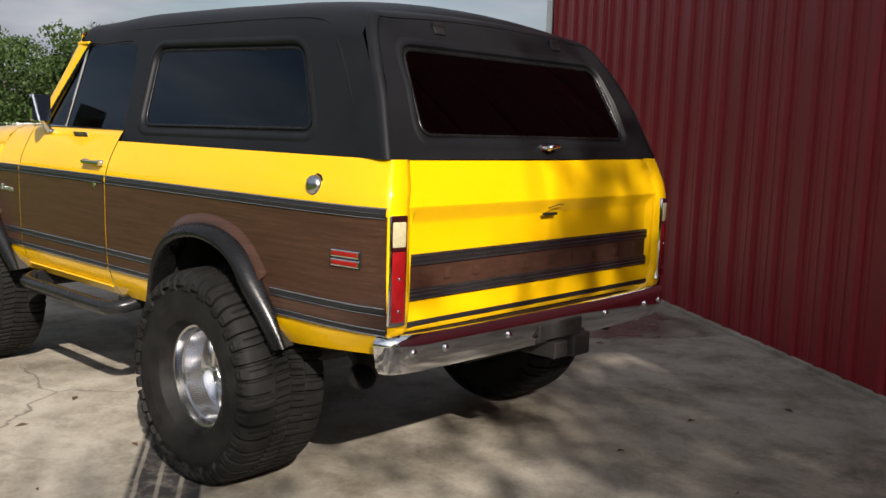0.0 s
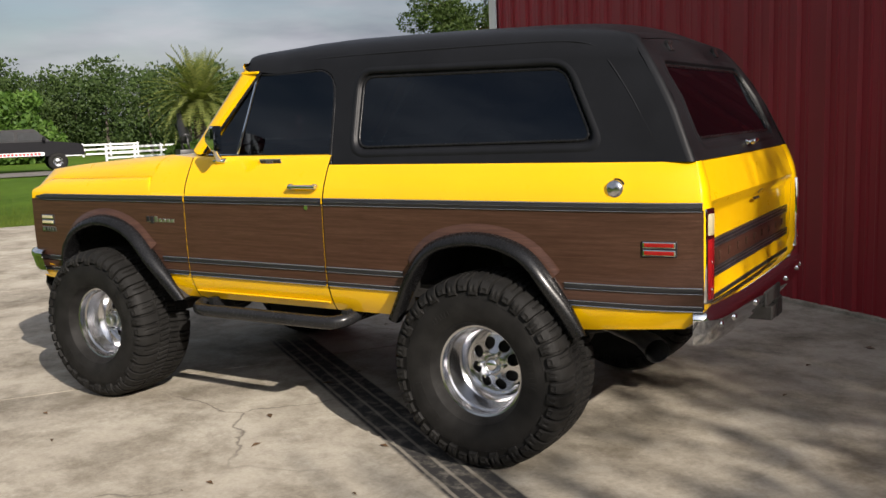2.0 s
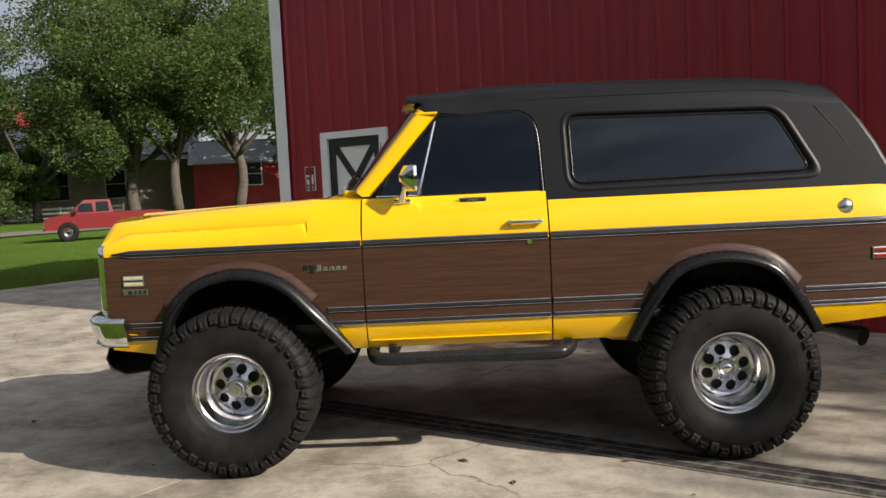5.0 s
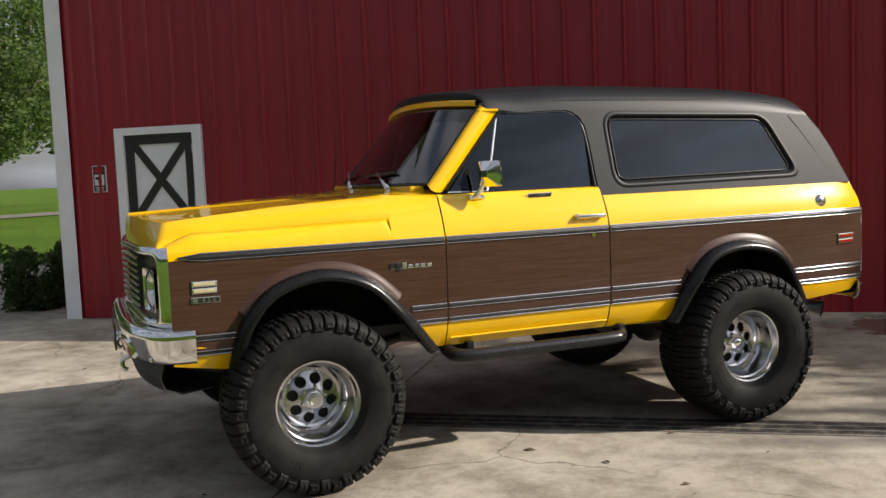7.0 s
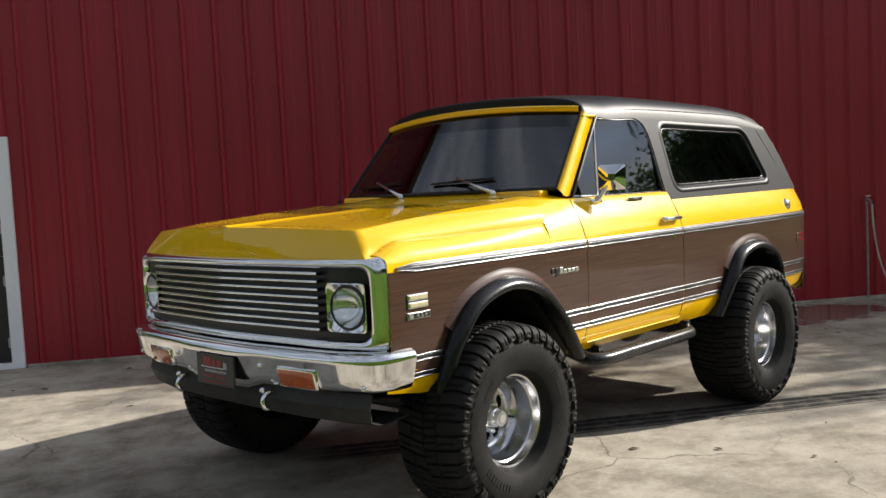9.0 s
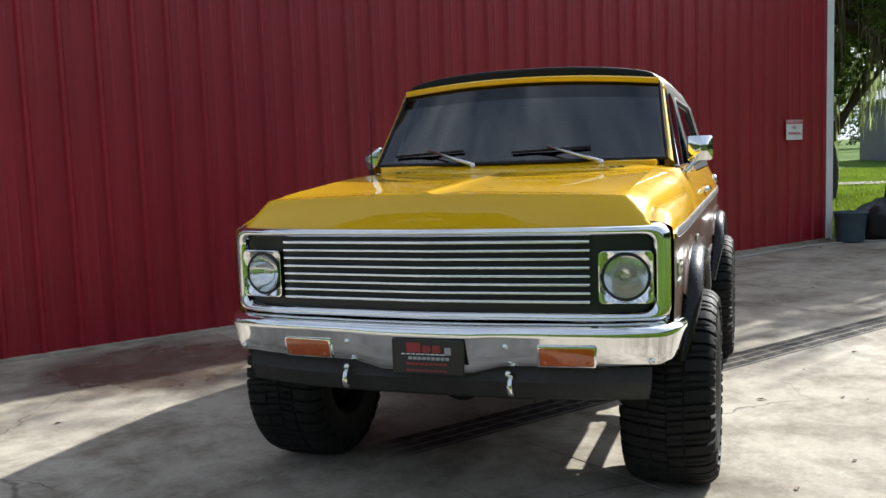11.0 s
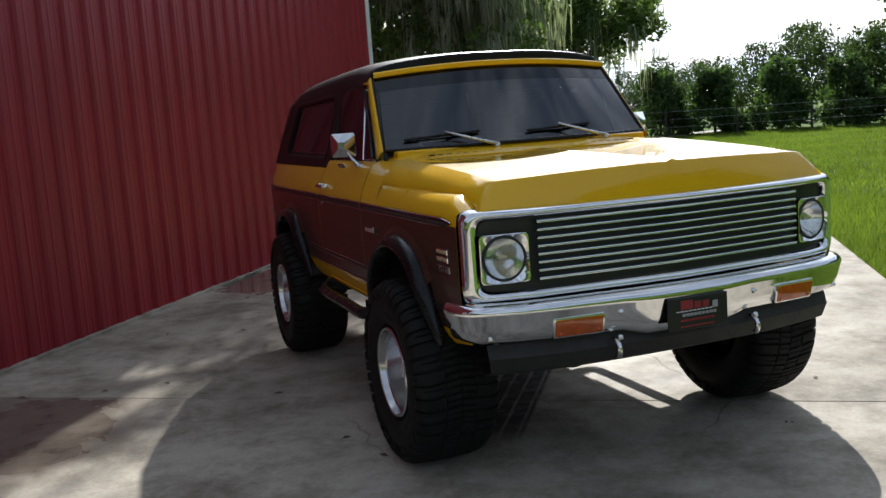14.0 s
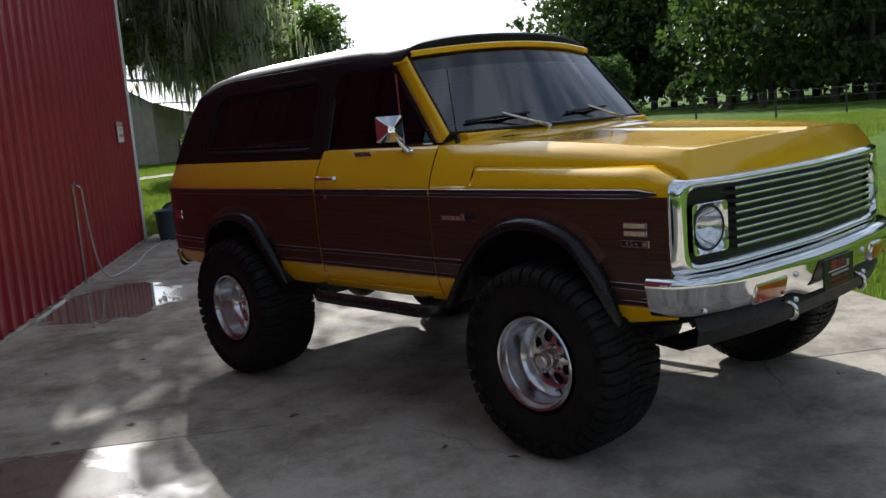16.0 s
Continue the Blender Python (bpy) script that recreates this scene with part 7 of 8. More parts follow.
def tree(name, label, x, y, height, spread, seed, leaves=9000, leaf=0.16, mat=None, trunk_r=0.28, bare=0.22, moss=0, z=None, group="", lean=0.0, low=0.35, thin=None):
    """A spreading tree: tapered trunk, forking limbs, and a crown of leaf clumps with gaps."""
    r = random.Random(seed)
    t = thing(name, label, "tree", pose(x, y, land(x, y) if z is None else z, 0, 0, r.uniform(0, 360)), group)
    bm = bmesh.new()
    fork = height * bare
    lx = lean * height
    branch(bm, (0, 0, -0.1), (lx * 0.3, 0, fork), trunk_r * 1.25, trunk_r * 0.8, seed, 0.08, 5, 10)
    clumps = []
    limbs = 7 + int(spread / 2)
    for k in range(limbs):
        a = math.tau * (k + r.uniform(-0.35, 0.35)) / limbs
        rise = r.uniform(low, 0.95)
        rr = spread * r.uniform(0.55, 0.95) * math.cos(rise * 1.05)
        end = Vector((lx + rr * math.cos(a), rr * math.sin(a), fork + (height - fork) * (0.30 + 0.62 * rise)))
        pts = branch(bm, (lx * 0.3, 0, fork * r.uniform(0.75, 1.0)), end, trunk_r * 0.55, trunk_r * 0.10, seed * 31 + k, 0.14, 7, 7)
        for q in (pts[4], pts[5], pts[6], pts[7]):
            for j in range(3):
                c = q + Vector((r.gauss(0, 1), r.gauss(0, 1), r.gauss(0, 0.7))) * spread * 0.13
                s = spread * r.uniform(0.11, 0.21)
                if thin and ((t.matrix_basis @ c) - Vector(thin[:3])).length < thin[3]:
                    continue
                clumps.append((c.x, c.y, c.z, s, s, s * 0.72))
            e2 = q + Vector((r.gauss(0, 1), r.gauss(0, 1), r.uniform(-0.1, 0.8))) * spread * 0.2
            branch(bm, q, e2, trunk_r * 0.14, trunk_r * 0.03, seed * 7 + k, 0.1, 3, 5)
    part("trunk", bm, M_BARK, t, smooth=True)
    crown = new("crown", leaf_mesh("crown", clumps, leaves, leaf, seed, mat or M_OAK))
    crown.parent = t
    if moss:
        rg = np.random.default_rng(seed + 1)
        V, F = [], []
        for k in range(moss):
            c = clumps[rg.integers(len(clumps))]
            if c[2] > height * 0.8:
                continue
            p = np.array(c[:3]) + rg.normal(size=3) * np.array(c[3:6]) * 0.7
            L = rg.uniform(0.6, 2.0)
            for j in range(12):
                q = p + rg.normal(size=3) * (0.16, 0.16, 0.1)
                ll = L * rg.uniform(0.5, 1.0)
                w = rg.uniform(0.008, 0.024)
                a = rg.uniform(0, 6.28)
                dx, dy = w * math.cos(a), w * math.sin(a)
                sw = rg.normal(size=2) * 0.06
                i = len(V)
                V += [(q[0] - dx, q[1] - dy, q[2]), (q[0] + dx, q[1] + dy, q[2]), (q[0] + dx * 1.4 + sw[0], q[1] + dy * 1.4 + sw[1], q[2] - ll * 0.5), (q[0] - dx * 1.4 + sw[0], q[1] - dy * 1.4 + sw[1], q[2] - ll * 0.5), (q[0] + sw[0] * 1.5, q[1] + sw[1] * 1.5, q[2] - ll)]
                F += [(i, i + 1, i + 2, i + 3), (i + 3, i + 2, i + 4)]
        me = bpy.data.meshes.new("moss")
        me.from_pydata(V, [], F)
        me.materials.append(M_MOSS)
        o = new("moss", me)
        o.parent = t
        tagged(o, "grey hanging moss")
    return t


# the mossy oaks behind the barn's far corner
mossy_oak = tree("oak_tree", "large live oak hung with grey moss beside the barn", 17.8, -4.35, 11.5, 6.0, 3, 34000, 0.085, trunk_r=0.27, bare=0.34, moss=420, low=-0.25)


def drooping_limb(t, start, end, seed):
    """A long limb that hangs towards the yard, with leaf clumps and curtains of moss, under its tree."""
    r = random.Random(seed)
    bm = bmesh.new()
    pts = branch(bm, start, end, 0.13, 0.03, seed, 0.06, 9, 8)
    clumps = []
    for k, q in enumerate(pts[4:]):
        for j in range(9):
            c = q + Vector((r.gauss(0, 0.6), r.gauss(0, 0.7), r.uniform(-1.5, 0.5)))
            sz = r.uniform(0.3, 0.55)
            clumps.append((c.x, c.y, c.z, sz, sz, sz * 0.8))
            if j < 4:
                branch(bm, q, c, 0.025, 0.006, seed + k * 9 + j, 0.1, 3, 5)
    limb = part("limb", bm, M_BARK, t, smooth=True)
    crown = new("crown", leaf_mesh("crown", clumps, 9000, 0.075, seed, M_OAK))
    rg = np.random.default_rng(seed)
    V, F = [], []
    for k in range(260):
        c = clumps[rg.integers(len(clumps))]
        p = np.array(c[:3]) + rg.normal(size=3) * 0.3
        L = rg.uniform(0.5, 1.3)
        for j in range(14):
            q = p + rg.normal(size=3) * (0.10, 0.10, 0.08)
            ll = L * rg.uniform(0.5, 1.0)
            w, a = rg.uniform(0.005, 0.014), rg.uniform(0, 6.28)
            dx, dy = w * math.cos(a), w * math.sin(a)
            sw = rg.normal(size=2) * 0.05
            i = len(V)
            V += [(q[0] - dx, q[1] - dy, q[2]), (q[0] + dx, q[1] + dy, q[2]), (q[0] + dx * 1.4 + sw[0], q[1] + dy * 1.4 + sw[1], q[2] - ll * 0.5), (q[0] - dx * 1.4 + sw[0], q[1] - dy * 1.4 + sw[1], q[2] - ll * 0.5), (q[0] + sw[0] * 1.5, q[1] + sw[1] * 1.5, q[2] - ll)]
            F += [(i, i + 1, i + 2, i + 3), (i + 3, i + 2, i + 4)]
    me = bpy.data.meshes.new("moss")
    me.from_pydata(V, [], F)
    me.materials.append(M_MOSS)
    moss = tagged(new("moss", me), "grey hanging moss")
    back = t.matrix_basis.inverted()
    for o in (limb, crown, moss):
        o.parent = t
        o.matrix_parent_inverse = back


drooping_limb(mossy_oak, (17.7, -4.4, 5.2), (11.6, -5.3, 4.4), 41)
tree("oak_tree", "smaller mossy oak close to the barn corner", 20.8, -3.0, 8.2, 4.2, 31, 13000, 0.10, trunk_r=0.2, bare=0.2, moss=200, low=-0.4)
tree("oak_tree", "mossy live oak standing on the lawn", 29.8, -17.0, 8.8, 4.6, 8, 20000, 0.11, trunk_r=0.2, bare=0.34, moss=130, low=0.1)
tree("oak_tree", "mossy oak behind the barn", 26.0, 1.0, 11.0, 7.0, 14, 14000, 0.16, trunk_r=0.3, moss=220, low=-0.2)
# oaks in front of the red house, their crowns thin where the gable shows
THIN_F, THIN_B = (-38.2, 66.0, 8.6, 4.2), (-41.5, 72.5, 9.0, 4.4)
tree("oak_tree", "broad leafy oak in front of the red house", -27.2, 66.7, 21.9, 11.5, 21, 70000, 0.128, trunk_r=0.45, bare=0.17, low=-0.15, thin=THIN_F)
tree("oak_tree", "leafy oak in front of the red house", -33.0, 62.0, 17.8, 8.4, 22, 54000, 0.128, trunk_r=0.30, bare=0.17, low=-0.15, thin=THIN_F)
tree("oak_tree", "leafy oak near the red outbuilding", -19.7, 69.5, 21.9, 9.8, 23, 62000, 0.128, trunk_r=0.42, bare=0.26, low=0.0)
tree("oak_tree", "low leafy oak by the white fence", -43.0, 61.0, 7.6, 5.0, 24, 24000, 0.143, trunk_r=0.30, bare=0.17, low=-0.15)
tree("oak_tree", "leafy oak past the corner of the barn", -7.6, 49.8, 13.7, 7.4, 25, 40000, 0.122, trunk_r=0.36, bare=0.16, low=-0.2)
tree("oak_tree", "leafy oak in front of the red house", -23.5, 66.0, 21.0, 9.5, 28, 46000, 0.132, trunk_r=0.4, bare=0.24, low=-0.05)
tree("oak_tree", "leafy oak by the white fence", -41.5, 72.0, 10.5, 5.5, 29, 26000, 0.132, trunk_r=0.34, bare=0.16, low=-0.2, thin=THIN_B)
tree("oak_tree", "low leafy oak behind the white fence", -39.4, 60.2, 5.6, 4.2, 33, 20000, 0.125, trunk_r=0.2, bare=0.14, low=-0.3)
tree("oak_tree", "low leafy oak behind the white fence", -34.6, 59.6, 5.2, 3.8, 34, 18000, 0.125, trunk_r=0.2, bare=0.14, low=-0.3)
tree("oak_tree", "dark leafy oak behind the barn", -9.2, 80.4, 23.6, 13.1, 26, 22000, 0.300, trunk_r=0.45, bare=0.17, low=-0.15)


def bush(name, label, x, y, h, w, seed, n=5000, leaf=0.08, mat=None, cone=0.6, category="bush", group=""):
    """A dense bush, wider at the foot when cone is larger."""
    r = random.Random(seed)
    t = thing(name, label, category, pose(x, y, land(x, y), 0, 0, r.uniform(0, 360)), group)
    cl = []
    for k in range(46):
        zz = r.uniform(0.10, 0.95)
        rad = w * (1 - cone * zz) * r.uniform(0.35, 0.85)
        a = r.uniform(0, math.tau)
        s = w * r.uniform(0.22, 0.38) * (1 - 0.45 * zz)
        cl.append((rad * math.cos(a), rad * math.sin(a), zz * h, s, s, s * 1.1))
    bm = bmesh.new()
    branch(bm, (0, 0, -0.05), (0, 0, h * 0.6), 0.05 * h / 2, 0.01, seed, 0.05, 4, 6)
    for k in range(7):
        c = cl[k]
        branch(bm, (0, 0, h * 0.12), c[:3], 0.02 * h / 2, 0.006, seed + k, 0.1, 3, 5)
    part("stem", bm, M_BARK, t)
    o = new("foliage", leaf_mesh("foliage", cl, n, leaf, seed, mat or M_CEDAR, 1.0))
    o.parent = t
    return t


for k, (x, y, h, w) in enumerate(((40.6, -11.4, 2.2, 1.5), (39.9, -14.2, 2.3, 1.4), (37.5, -19.2, 2.7, 1.7), (36.0, -22.1, 2.6, 1.6), (34.0, -24.6, 3.2, 2.0), (32.4, -26.7, 3.3, 1.8), (30.5, -29.1, 3.3, 1.9), (28.5, -31.2, 3.3, 1.7), (26.4, -33.0, 3.3, 1.9), (24.4, -34.6, 3.6, 2.0))):
    bush("cedar_bush", "dense dark green cedar on the lawn", x, y, h, w, 60 + k, 7000, 0.11, group="row of cedars")
bush("hedge_bush", "clipped dark green shrub at the barn corner", -2.95, 7.75, 0.85, 0.5, 90, 9000, 0.028, M_CEDAR, 0.15)
bush("hedge_bush", "clipped dark green shrub beside the barn", -2.35, 8.75, 0.85, 0.5, 91, 7000, 0.03, M_CEDAR, 0.15)
bush("red_shrub", "red-leaved shrub by the fence", -44.5, 51.0, 1.6, 1.0, 92, 2500, 0.08, M_RED_LEAF, 0.3)
bush("garden_shrub", "low green shrub round the palm", -40.6, 38.0, 1.1, 1.5, 96, 5000, 0.09, M_BRIGHT_LEAF, 0.3)
bush("garden_shrub", "low green shrub round the palm", -41.8, 37.2, 1.0, 1.3, 97, 4000, 0.09, M_BRIGHT_LEAF, 0.3)
bush("red_shrub", "red-leaved shrub under the palm", -39.0, 38.4, 1.4, 0.9, 93, 2000, 0.08, M_RED_LEAF, 0.3)
bush("flower_bush", "bright green shrub in front of the woods", -57.0, 36.0, 5.0, 3.0, 94, 9000, 0.2, M_BRIGHT_LEAF, 0.4)


def woods():
    """Far woods: a few tree shapes, set out side by side as one mass of foliage with trunks."""
    shapes = []
    for s in range(5):
        r = random.Random(200 + s)
        cl = []
        h = 1.0
        for k in range(70):
            zz = r.uniform(0.12, 1.0)
            rad = 0.42 * math.sqrt(max(0.02, 1 - ((zz - 0.5) / 0.55) ** 2)) * r.uniform(0.2, 1.0)
            a = r.uniform(0, math.tau)
            sz = r.uniform(0.07, 0.15)
            cl.append((rad * math.cos(a), rad * math.sin(a), zz, sz, sz, sz * 0.8))
        g = np.random.default_rng(300 + s)
        n = 2600
        C = np.array(cl)[g.integers(len(cl), size=n)]
        d = g.normal(size=(n, 3))
        d /= np.linalg.norm(d, axis=1)[:, None]
        P = C[:, :3] + d * C[:, 3:6] * (0.6 + 0.5 * g.random((n, 1)))
        sz = 0.021 * (0.6 + 0.8 * g.random((n, 1)))
        u = g.normal(size=(n, 3))
        u /= np.linalg.norm(u, axis=1)[:, None]
        w = np.cross(u, g.normal(size=(n, 3)))
        w /= np.linalg.norm(w, axis=1)[:, None]
        shapes.append(np.stack([P - u * sz, P + w * sz * 0.6, P + u * sz, P - w * sz * 0.6], axis=1))
    return shapes


WOODS = woods()


def wood_belt(name, label, spots, mat=None):
    vs = []
    bm = bmesh.new()
    for i, (x, y, h, k) in enumerate(spots):
        r = random.Random(i * 13 + int(x * 7))
        a = r.uniform(0, math.tau)
        S = WOODS[r.randrange(5)].copy()
        c, s = math.cos(a), math.sin(a)
        X = S[..., 0] * c - S[..., 1] * s
        Y = S[..., 0] * s + S[..., 1] * c
        z0 = land(x, y)
        vs.append(np.stack([x + X * h * k, y + Y * h * k, z0 + S[..., 2] * h], axis=-1))
        tube(bm, [(x, y, z0 - 0.2), (x + r.uniform(-0.4, 0.4), y + r.uniform(-0.4, 0.4), z0 + h * 0.6)], [0.02 * h, 0.008 * h], 6)
    V = np.concatenate(vs).reshape(-1, 3)
    me = bpy.data.meshes.new(name)
    me.from_pydata(V.tolist(), [], np.arange(len(V)).reshape(-1, 4).tolist())
    me.materials.append(mat or M_FAR_LEAF)
    ob = new(name, me)
    tagged(ob, label, "woods", kind="stuff")
    t = mesh_ob("woodland_trunks", bm, M_BARK)
    tagged(t, "slender dark trunks in the woods", "woods", kind="stuff")


rw = random.Random(77)
front = []
for k in range(58):
    t = k / 57
    a = radians(112 + 62 * t)
    for row in range(2):
        d = 92 + row * 9 + rw.uniform(-5, 5)
        front.append((d * math.cos(a) + rw.uniform(-2, 2), d * math.sin(a) + rw.uniform(-2, 2), (9.4 if t > 0.59 else 7.4) * rw.uniform(0.8, 1.2), rw.uniform(0.8, 1.15)))
wood_belt("far_woods", "dense green woods beyond the white fence", front)
back = []
for k in range(44):
    t = k / 43
    a = radians(-28 - 52 * t)
    for row in range(2):
        d = 84 + row * 10 + rw.uniform(-5, 5) - 16 * max(0, t - 0.45)
        h = 5.0 if t < 0.28 else (6.4 if t < 0.45 else 14.5)
        back.append((d * math.cos(a), d * math.sin(a), h * rw.uniform(0.8, 1.2), rw.uniform(0.75, 1.1)))
for k in range(20):
    a = radians(-62 - 40 * k / 19)
    d = 62 + rw.uniform(-4, 4)
    back.append((d * math.cos(a), d * math.sin(a), 13.5 * rw.uniform(0.8, 1.2), rw.uniform(0.75, 1.0)))
wood_belt("back_woods", "tall dark woods at the edge of the lawn", back)
rear = []
for k in range(22):
    a = radians(-30 + 52 * k / 21)
    d = 96 + rw.uniform(-6, 6)
    rear.append((d * math.cos(a), d * math.sin(a), 6.0 * rw.uniform(0.8, 1.2), rw.uniform(0.9, 1.3)))
# this belt's haze is painted into its leaf colour
wood_belt("rear_woods", "distant woods behind the grey house, paled in colour for haze", rear, M_HAZE_PALED_LEAF)
# belt out of view, added to hold back low skylight and fill reflections
south = []
for k in range(34):
    a = radians(-102 - 86 * k / 33)
    d = 75 + rw.uniform(-8, 8)
    south.append((d * math.cos(a), d * math.sin(a), 10.5 * rw.uniform(0.8, 1.2), rw.uniform(0.8, 1.1)))
wood_belt("unseen_side_woods", "unseen green woods behind the walk", south)


def palm(x, y):
    t = thing("date_palm", "stout date palm with arching yellow-green fronds", "palm tree", pose(x, y, land(x, y)))
    bm = bmesh.new()
    H = 3.7
    pts = [(0, 0, -0.1 + H * k / 10) for k in range(11)]
    tube(bm, pts, [0.42 - 0.012 * k + (0.03 if k % 2 else 0) for k in range(11)], 12)
    for k in range(90):
        a, z = k * 2.4, 0.2 + k * 0.037
        box(bm, -0.05, 0.05, 0.0, 0.09, -0.06, 0.06, m=Matrix.Translation((0.36 * math.cos(a), 0.36 * math.sin(a), z)) @ pose(0, 0, 0, 35, 0, math.degrees(a) - 90))
    part("trunk", bm, M_BARK, t)
    r = random.Random(4)
    V, F = [], []
    for k in range(120):
        a = k * 2.39996
        el = radians(84 - 118 * (k / 119))
        L = r.uniform(3.0, 3.9)
        p = Vector((0.15 * math.cos(a), 0.15 * math.sin(a), H))
        d = Vector((math.cos(a) * math.cos(el), math.sin(a) * math.cos(el), math.sin(el)))
        side = Vector((-math.sin(a), math.cos(a), 0))
        n = 22
        for i in range(n):
            q = p + d * (L / n)
            d = (d + Vector((0, 0, -0.035 - 0.03 * i / n))).normalized()
            w = 0.52 * math.sin(math.pi * min(1, 0.12 + 0.88 * i / n)) ** 0.6 * (1 - 0.35 * i / n)
            up = side.cross(d)
            for s in (-1, 1):
                tip = (p + q) / 2 + side * s * w + d * 0.16 - up * 0.10 + Vector((0, 0, r.uniform(-0.05, 0.05)))
                j = len(V)
                b = side * s * 0.012
                V += [tuple(p + b), tuple(p + (q - p) * 0.9 + b), tuple(tip)]
                F.append((j, j + 1, j + 2))
            p = q
    me = bpy.data.meshes.new("fronds")
    me.from_pydata(V, [], F)
    me.materials.append(M_PALM)
    o = new("fronds", me)
    o.parent = t


palm(-41.4, 38.4)


def blades(name, count, seed, inside, hmin, hmax, label):
    """Grass blades in the stretch of lawn that the walk passes."""
    r = np.random.default_rng(seed)
    pts = []
    while len(pts) < count:
        a, b = inside(r)
        pts.append((a, b))
    A = np.array(pts)
    c, s = math.cos(radians(-34.84)), math.sin(radians(-34.84))
    X = A[:, 0] * c - A[:, 1] * s
    Y = A[:, 0] * s + A[:, 1] * c
    n = len(A)
    h = r.uniform(hmin, hmax, n)
    w = r.uniform(0.003, 0.006, n)
    t = r.uniform(0, 6.283, n)
    lean = r.normal(size=(n, 2)) * 0.35
    dx, dy = np.cos(t) * w, np.sin(t) * w
    z = np.full(n, -0.04)
    V = np.stack([np.stack([X - dx, Y - dy, z], 1), np.stack([X + dx, Y + dy, z], 1), np.stack([X + lean[:, 0] * h, Y + lean[:, 1] * h, z + h], 1)], 1).reshape(-1, 3)
    me = bpy.data.meshes.new(name)
    me.from_pydata(V.tolist(), [], np.arange(n * 3).reshape(-1, 3).tolist())
    me.materials.append(M_BLADE)
    tagged(new(name, me), label, "grass", kind="stuff")


def edge_side(r):
    return r.uniform(-4, 10.3), -3.0 - abs(r.normal()) * 2.2


def edge_front(r):
    return -12.66 - abs(r.normal()) * 2.5, r.uniform(-3, 10)


def edge_rear(r):
    return 10.3 + abs(r.normal()) * 2.5, r.uniform(-4, 4)


def far_lawn(name, count, seed, label):
    """Coarser tufts over the open lawn towards the cedars."""
    r = np.random.default_rng(seed)
    a = np.radians(r.uniform(-78, -2, count))
    d = 9 + 31 * r.random(count) ** 0.8
    X, Y = 2 + d * np.cos(a), -1 + d * np.sin(a)
    c, s = math.cos(radians(34.84)), math.sin(radians(34.84))
    keep = (X * c - Y * s > 10.6) | (X * s + Y * c < -3.2)
    X, Y = X[keep], Y[keep]
    n = len(X)
    z = np.array([land(x, y) for x, y in zip(X, Y)]) - 0.01
    h, w, t = r.uniform(0.05, 0.12, n), r.uniform(0.008, 0.018, n), r.uniform(0, 6.283, n)
    dx, dy = np.cos(t) * w, np.sin(t) * w
    lean = r.normal(size=(n, 2)) * 0.4
    V = np.stack([np.stack([X - dx, Y - dy, z], 1), np.stack([X + dx, Y + dy, z], 1), np.stack([X + lean[:, 0] * h, Y + lean[:, 1] * h, z + h], 1)], 1).reshape(-1, 3)
    me = bpy.data.meshes.new(name)
    me.from_pydata(V.tolist(), [], np.arange(n * 3).reshape(-1, 3).tolist())
    me.materials.append(M_BLADE)
    tagged(new(name, me), label, "grass", kind="stuff")


far_lawn("lawn_tufts", 260000, 9, "short green grass over the open lawn")
blades("lawn_edge", 70000, 1, edge_side, 0.04, 0.12, "green grass blades along the slab")
blades("lawn_edge", 26000, 2, edge_front, 0.04, 0.11, "green grass blades beyond the slab")
blades("lawn_edge", 20000, 3, edge_rear, 0.04, 0.11, "green grass blades past the barn corner")

# ---------------------------------------------------------------- fences
def fence(pts, h, label, rails=3, gap=2.6, rot=0.0):
    f = thing("rail_fence", label, "fence")
    line = []
    for (ax, ay), (bx, by) in zip(pts, pts[1:]):
        n = max(1, round(math.hypot(bx - ax, by - ay) / gap))
        line += [(ax + (bx - ax) * i / n, ay + (by - ay) * i / n) for i in range(n)]
    line.append(pts[-1])
    bm = bmesh.new()
    box(bm, -0.065, 0.065, -0.065, 0.065, -0.1, h * 1.05, bevel=0.008)
    for dx in (0,):
        tube(bm, [(0, 0, h * 1.05), (0, 0, h * 1.05 + 0.05)], [0.085, 0.01], 4)
    post = simple_mesh("post", bm, M_WHITE)
    for x, y in line:
        o = new("post", post)
        o.parent = f
        o.matrix_basis = pose(x, y, land(x, y))
    for (ax, ay), (bx, by) in zip(line, line[1:]):
        for k in range(rails):
            z = h * (0.22 + 0.36 * k)
            bm = bmesh.new()
            za, zb = land(ax, ay) + z, land(bx, by) + z
            L = math.hypot(bx - ax, by - ay)
            ang = math.degrees(math.atan2(by - ay, bx - ax))
            box(bm, 0, L, -0.022, 0.022, -0.075, 0.075)
            o = part("rail", bm, M_WHITE, f)
            o.matrix_basis = Matrix.Translation((ax, ay, za)) @ pose(0, 0, 0, 0, -math.degrees(math.atan2(zb - za, L)), ang)


fence([(-84, 24), (-78, 36), (-70, 48), (-66, 54)], 1.15, "white three-rail fence along the lane", gap=2.8)
fence([(-60, 57), (-47, 59), (-37, 63), (-29.5, 70)], 1.0, "white rail fence before the oaks", gap=2.6)
fence([(-51, 38.5), (-51.6, 44), (-54, 51), (-57, 58), (-58, 66)], 1.0, "white rail fence round the garden", gap=2.6)

M_FENCE_POST = plain("weathered_post", (0.05, 0.045, 0.04), 0.8, 0.0, 0.3)


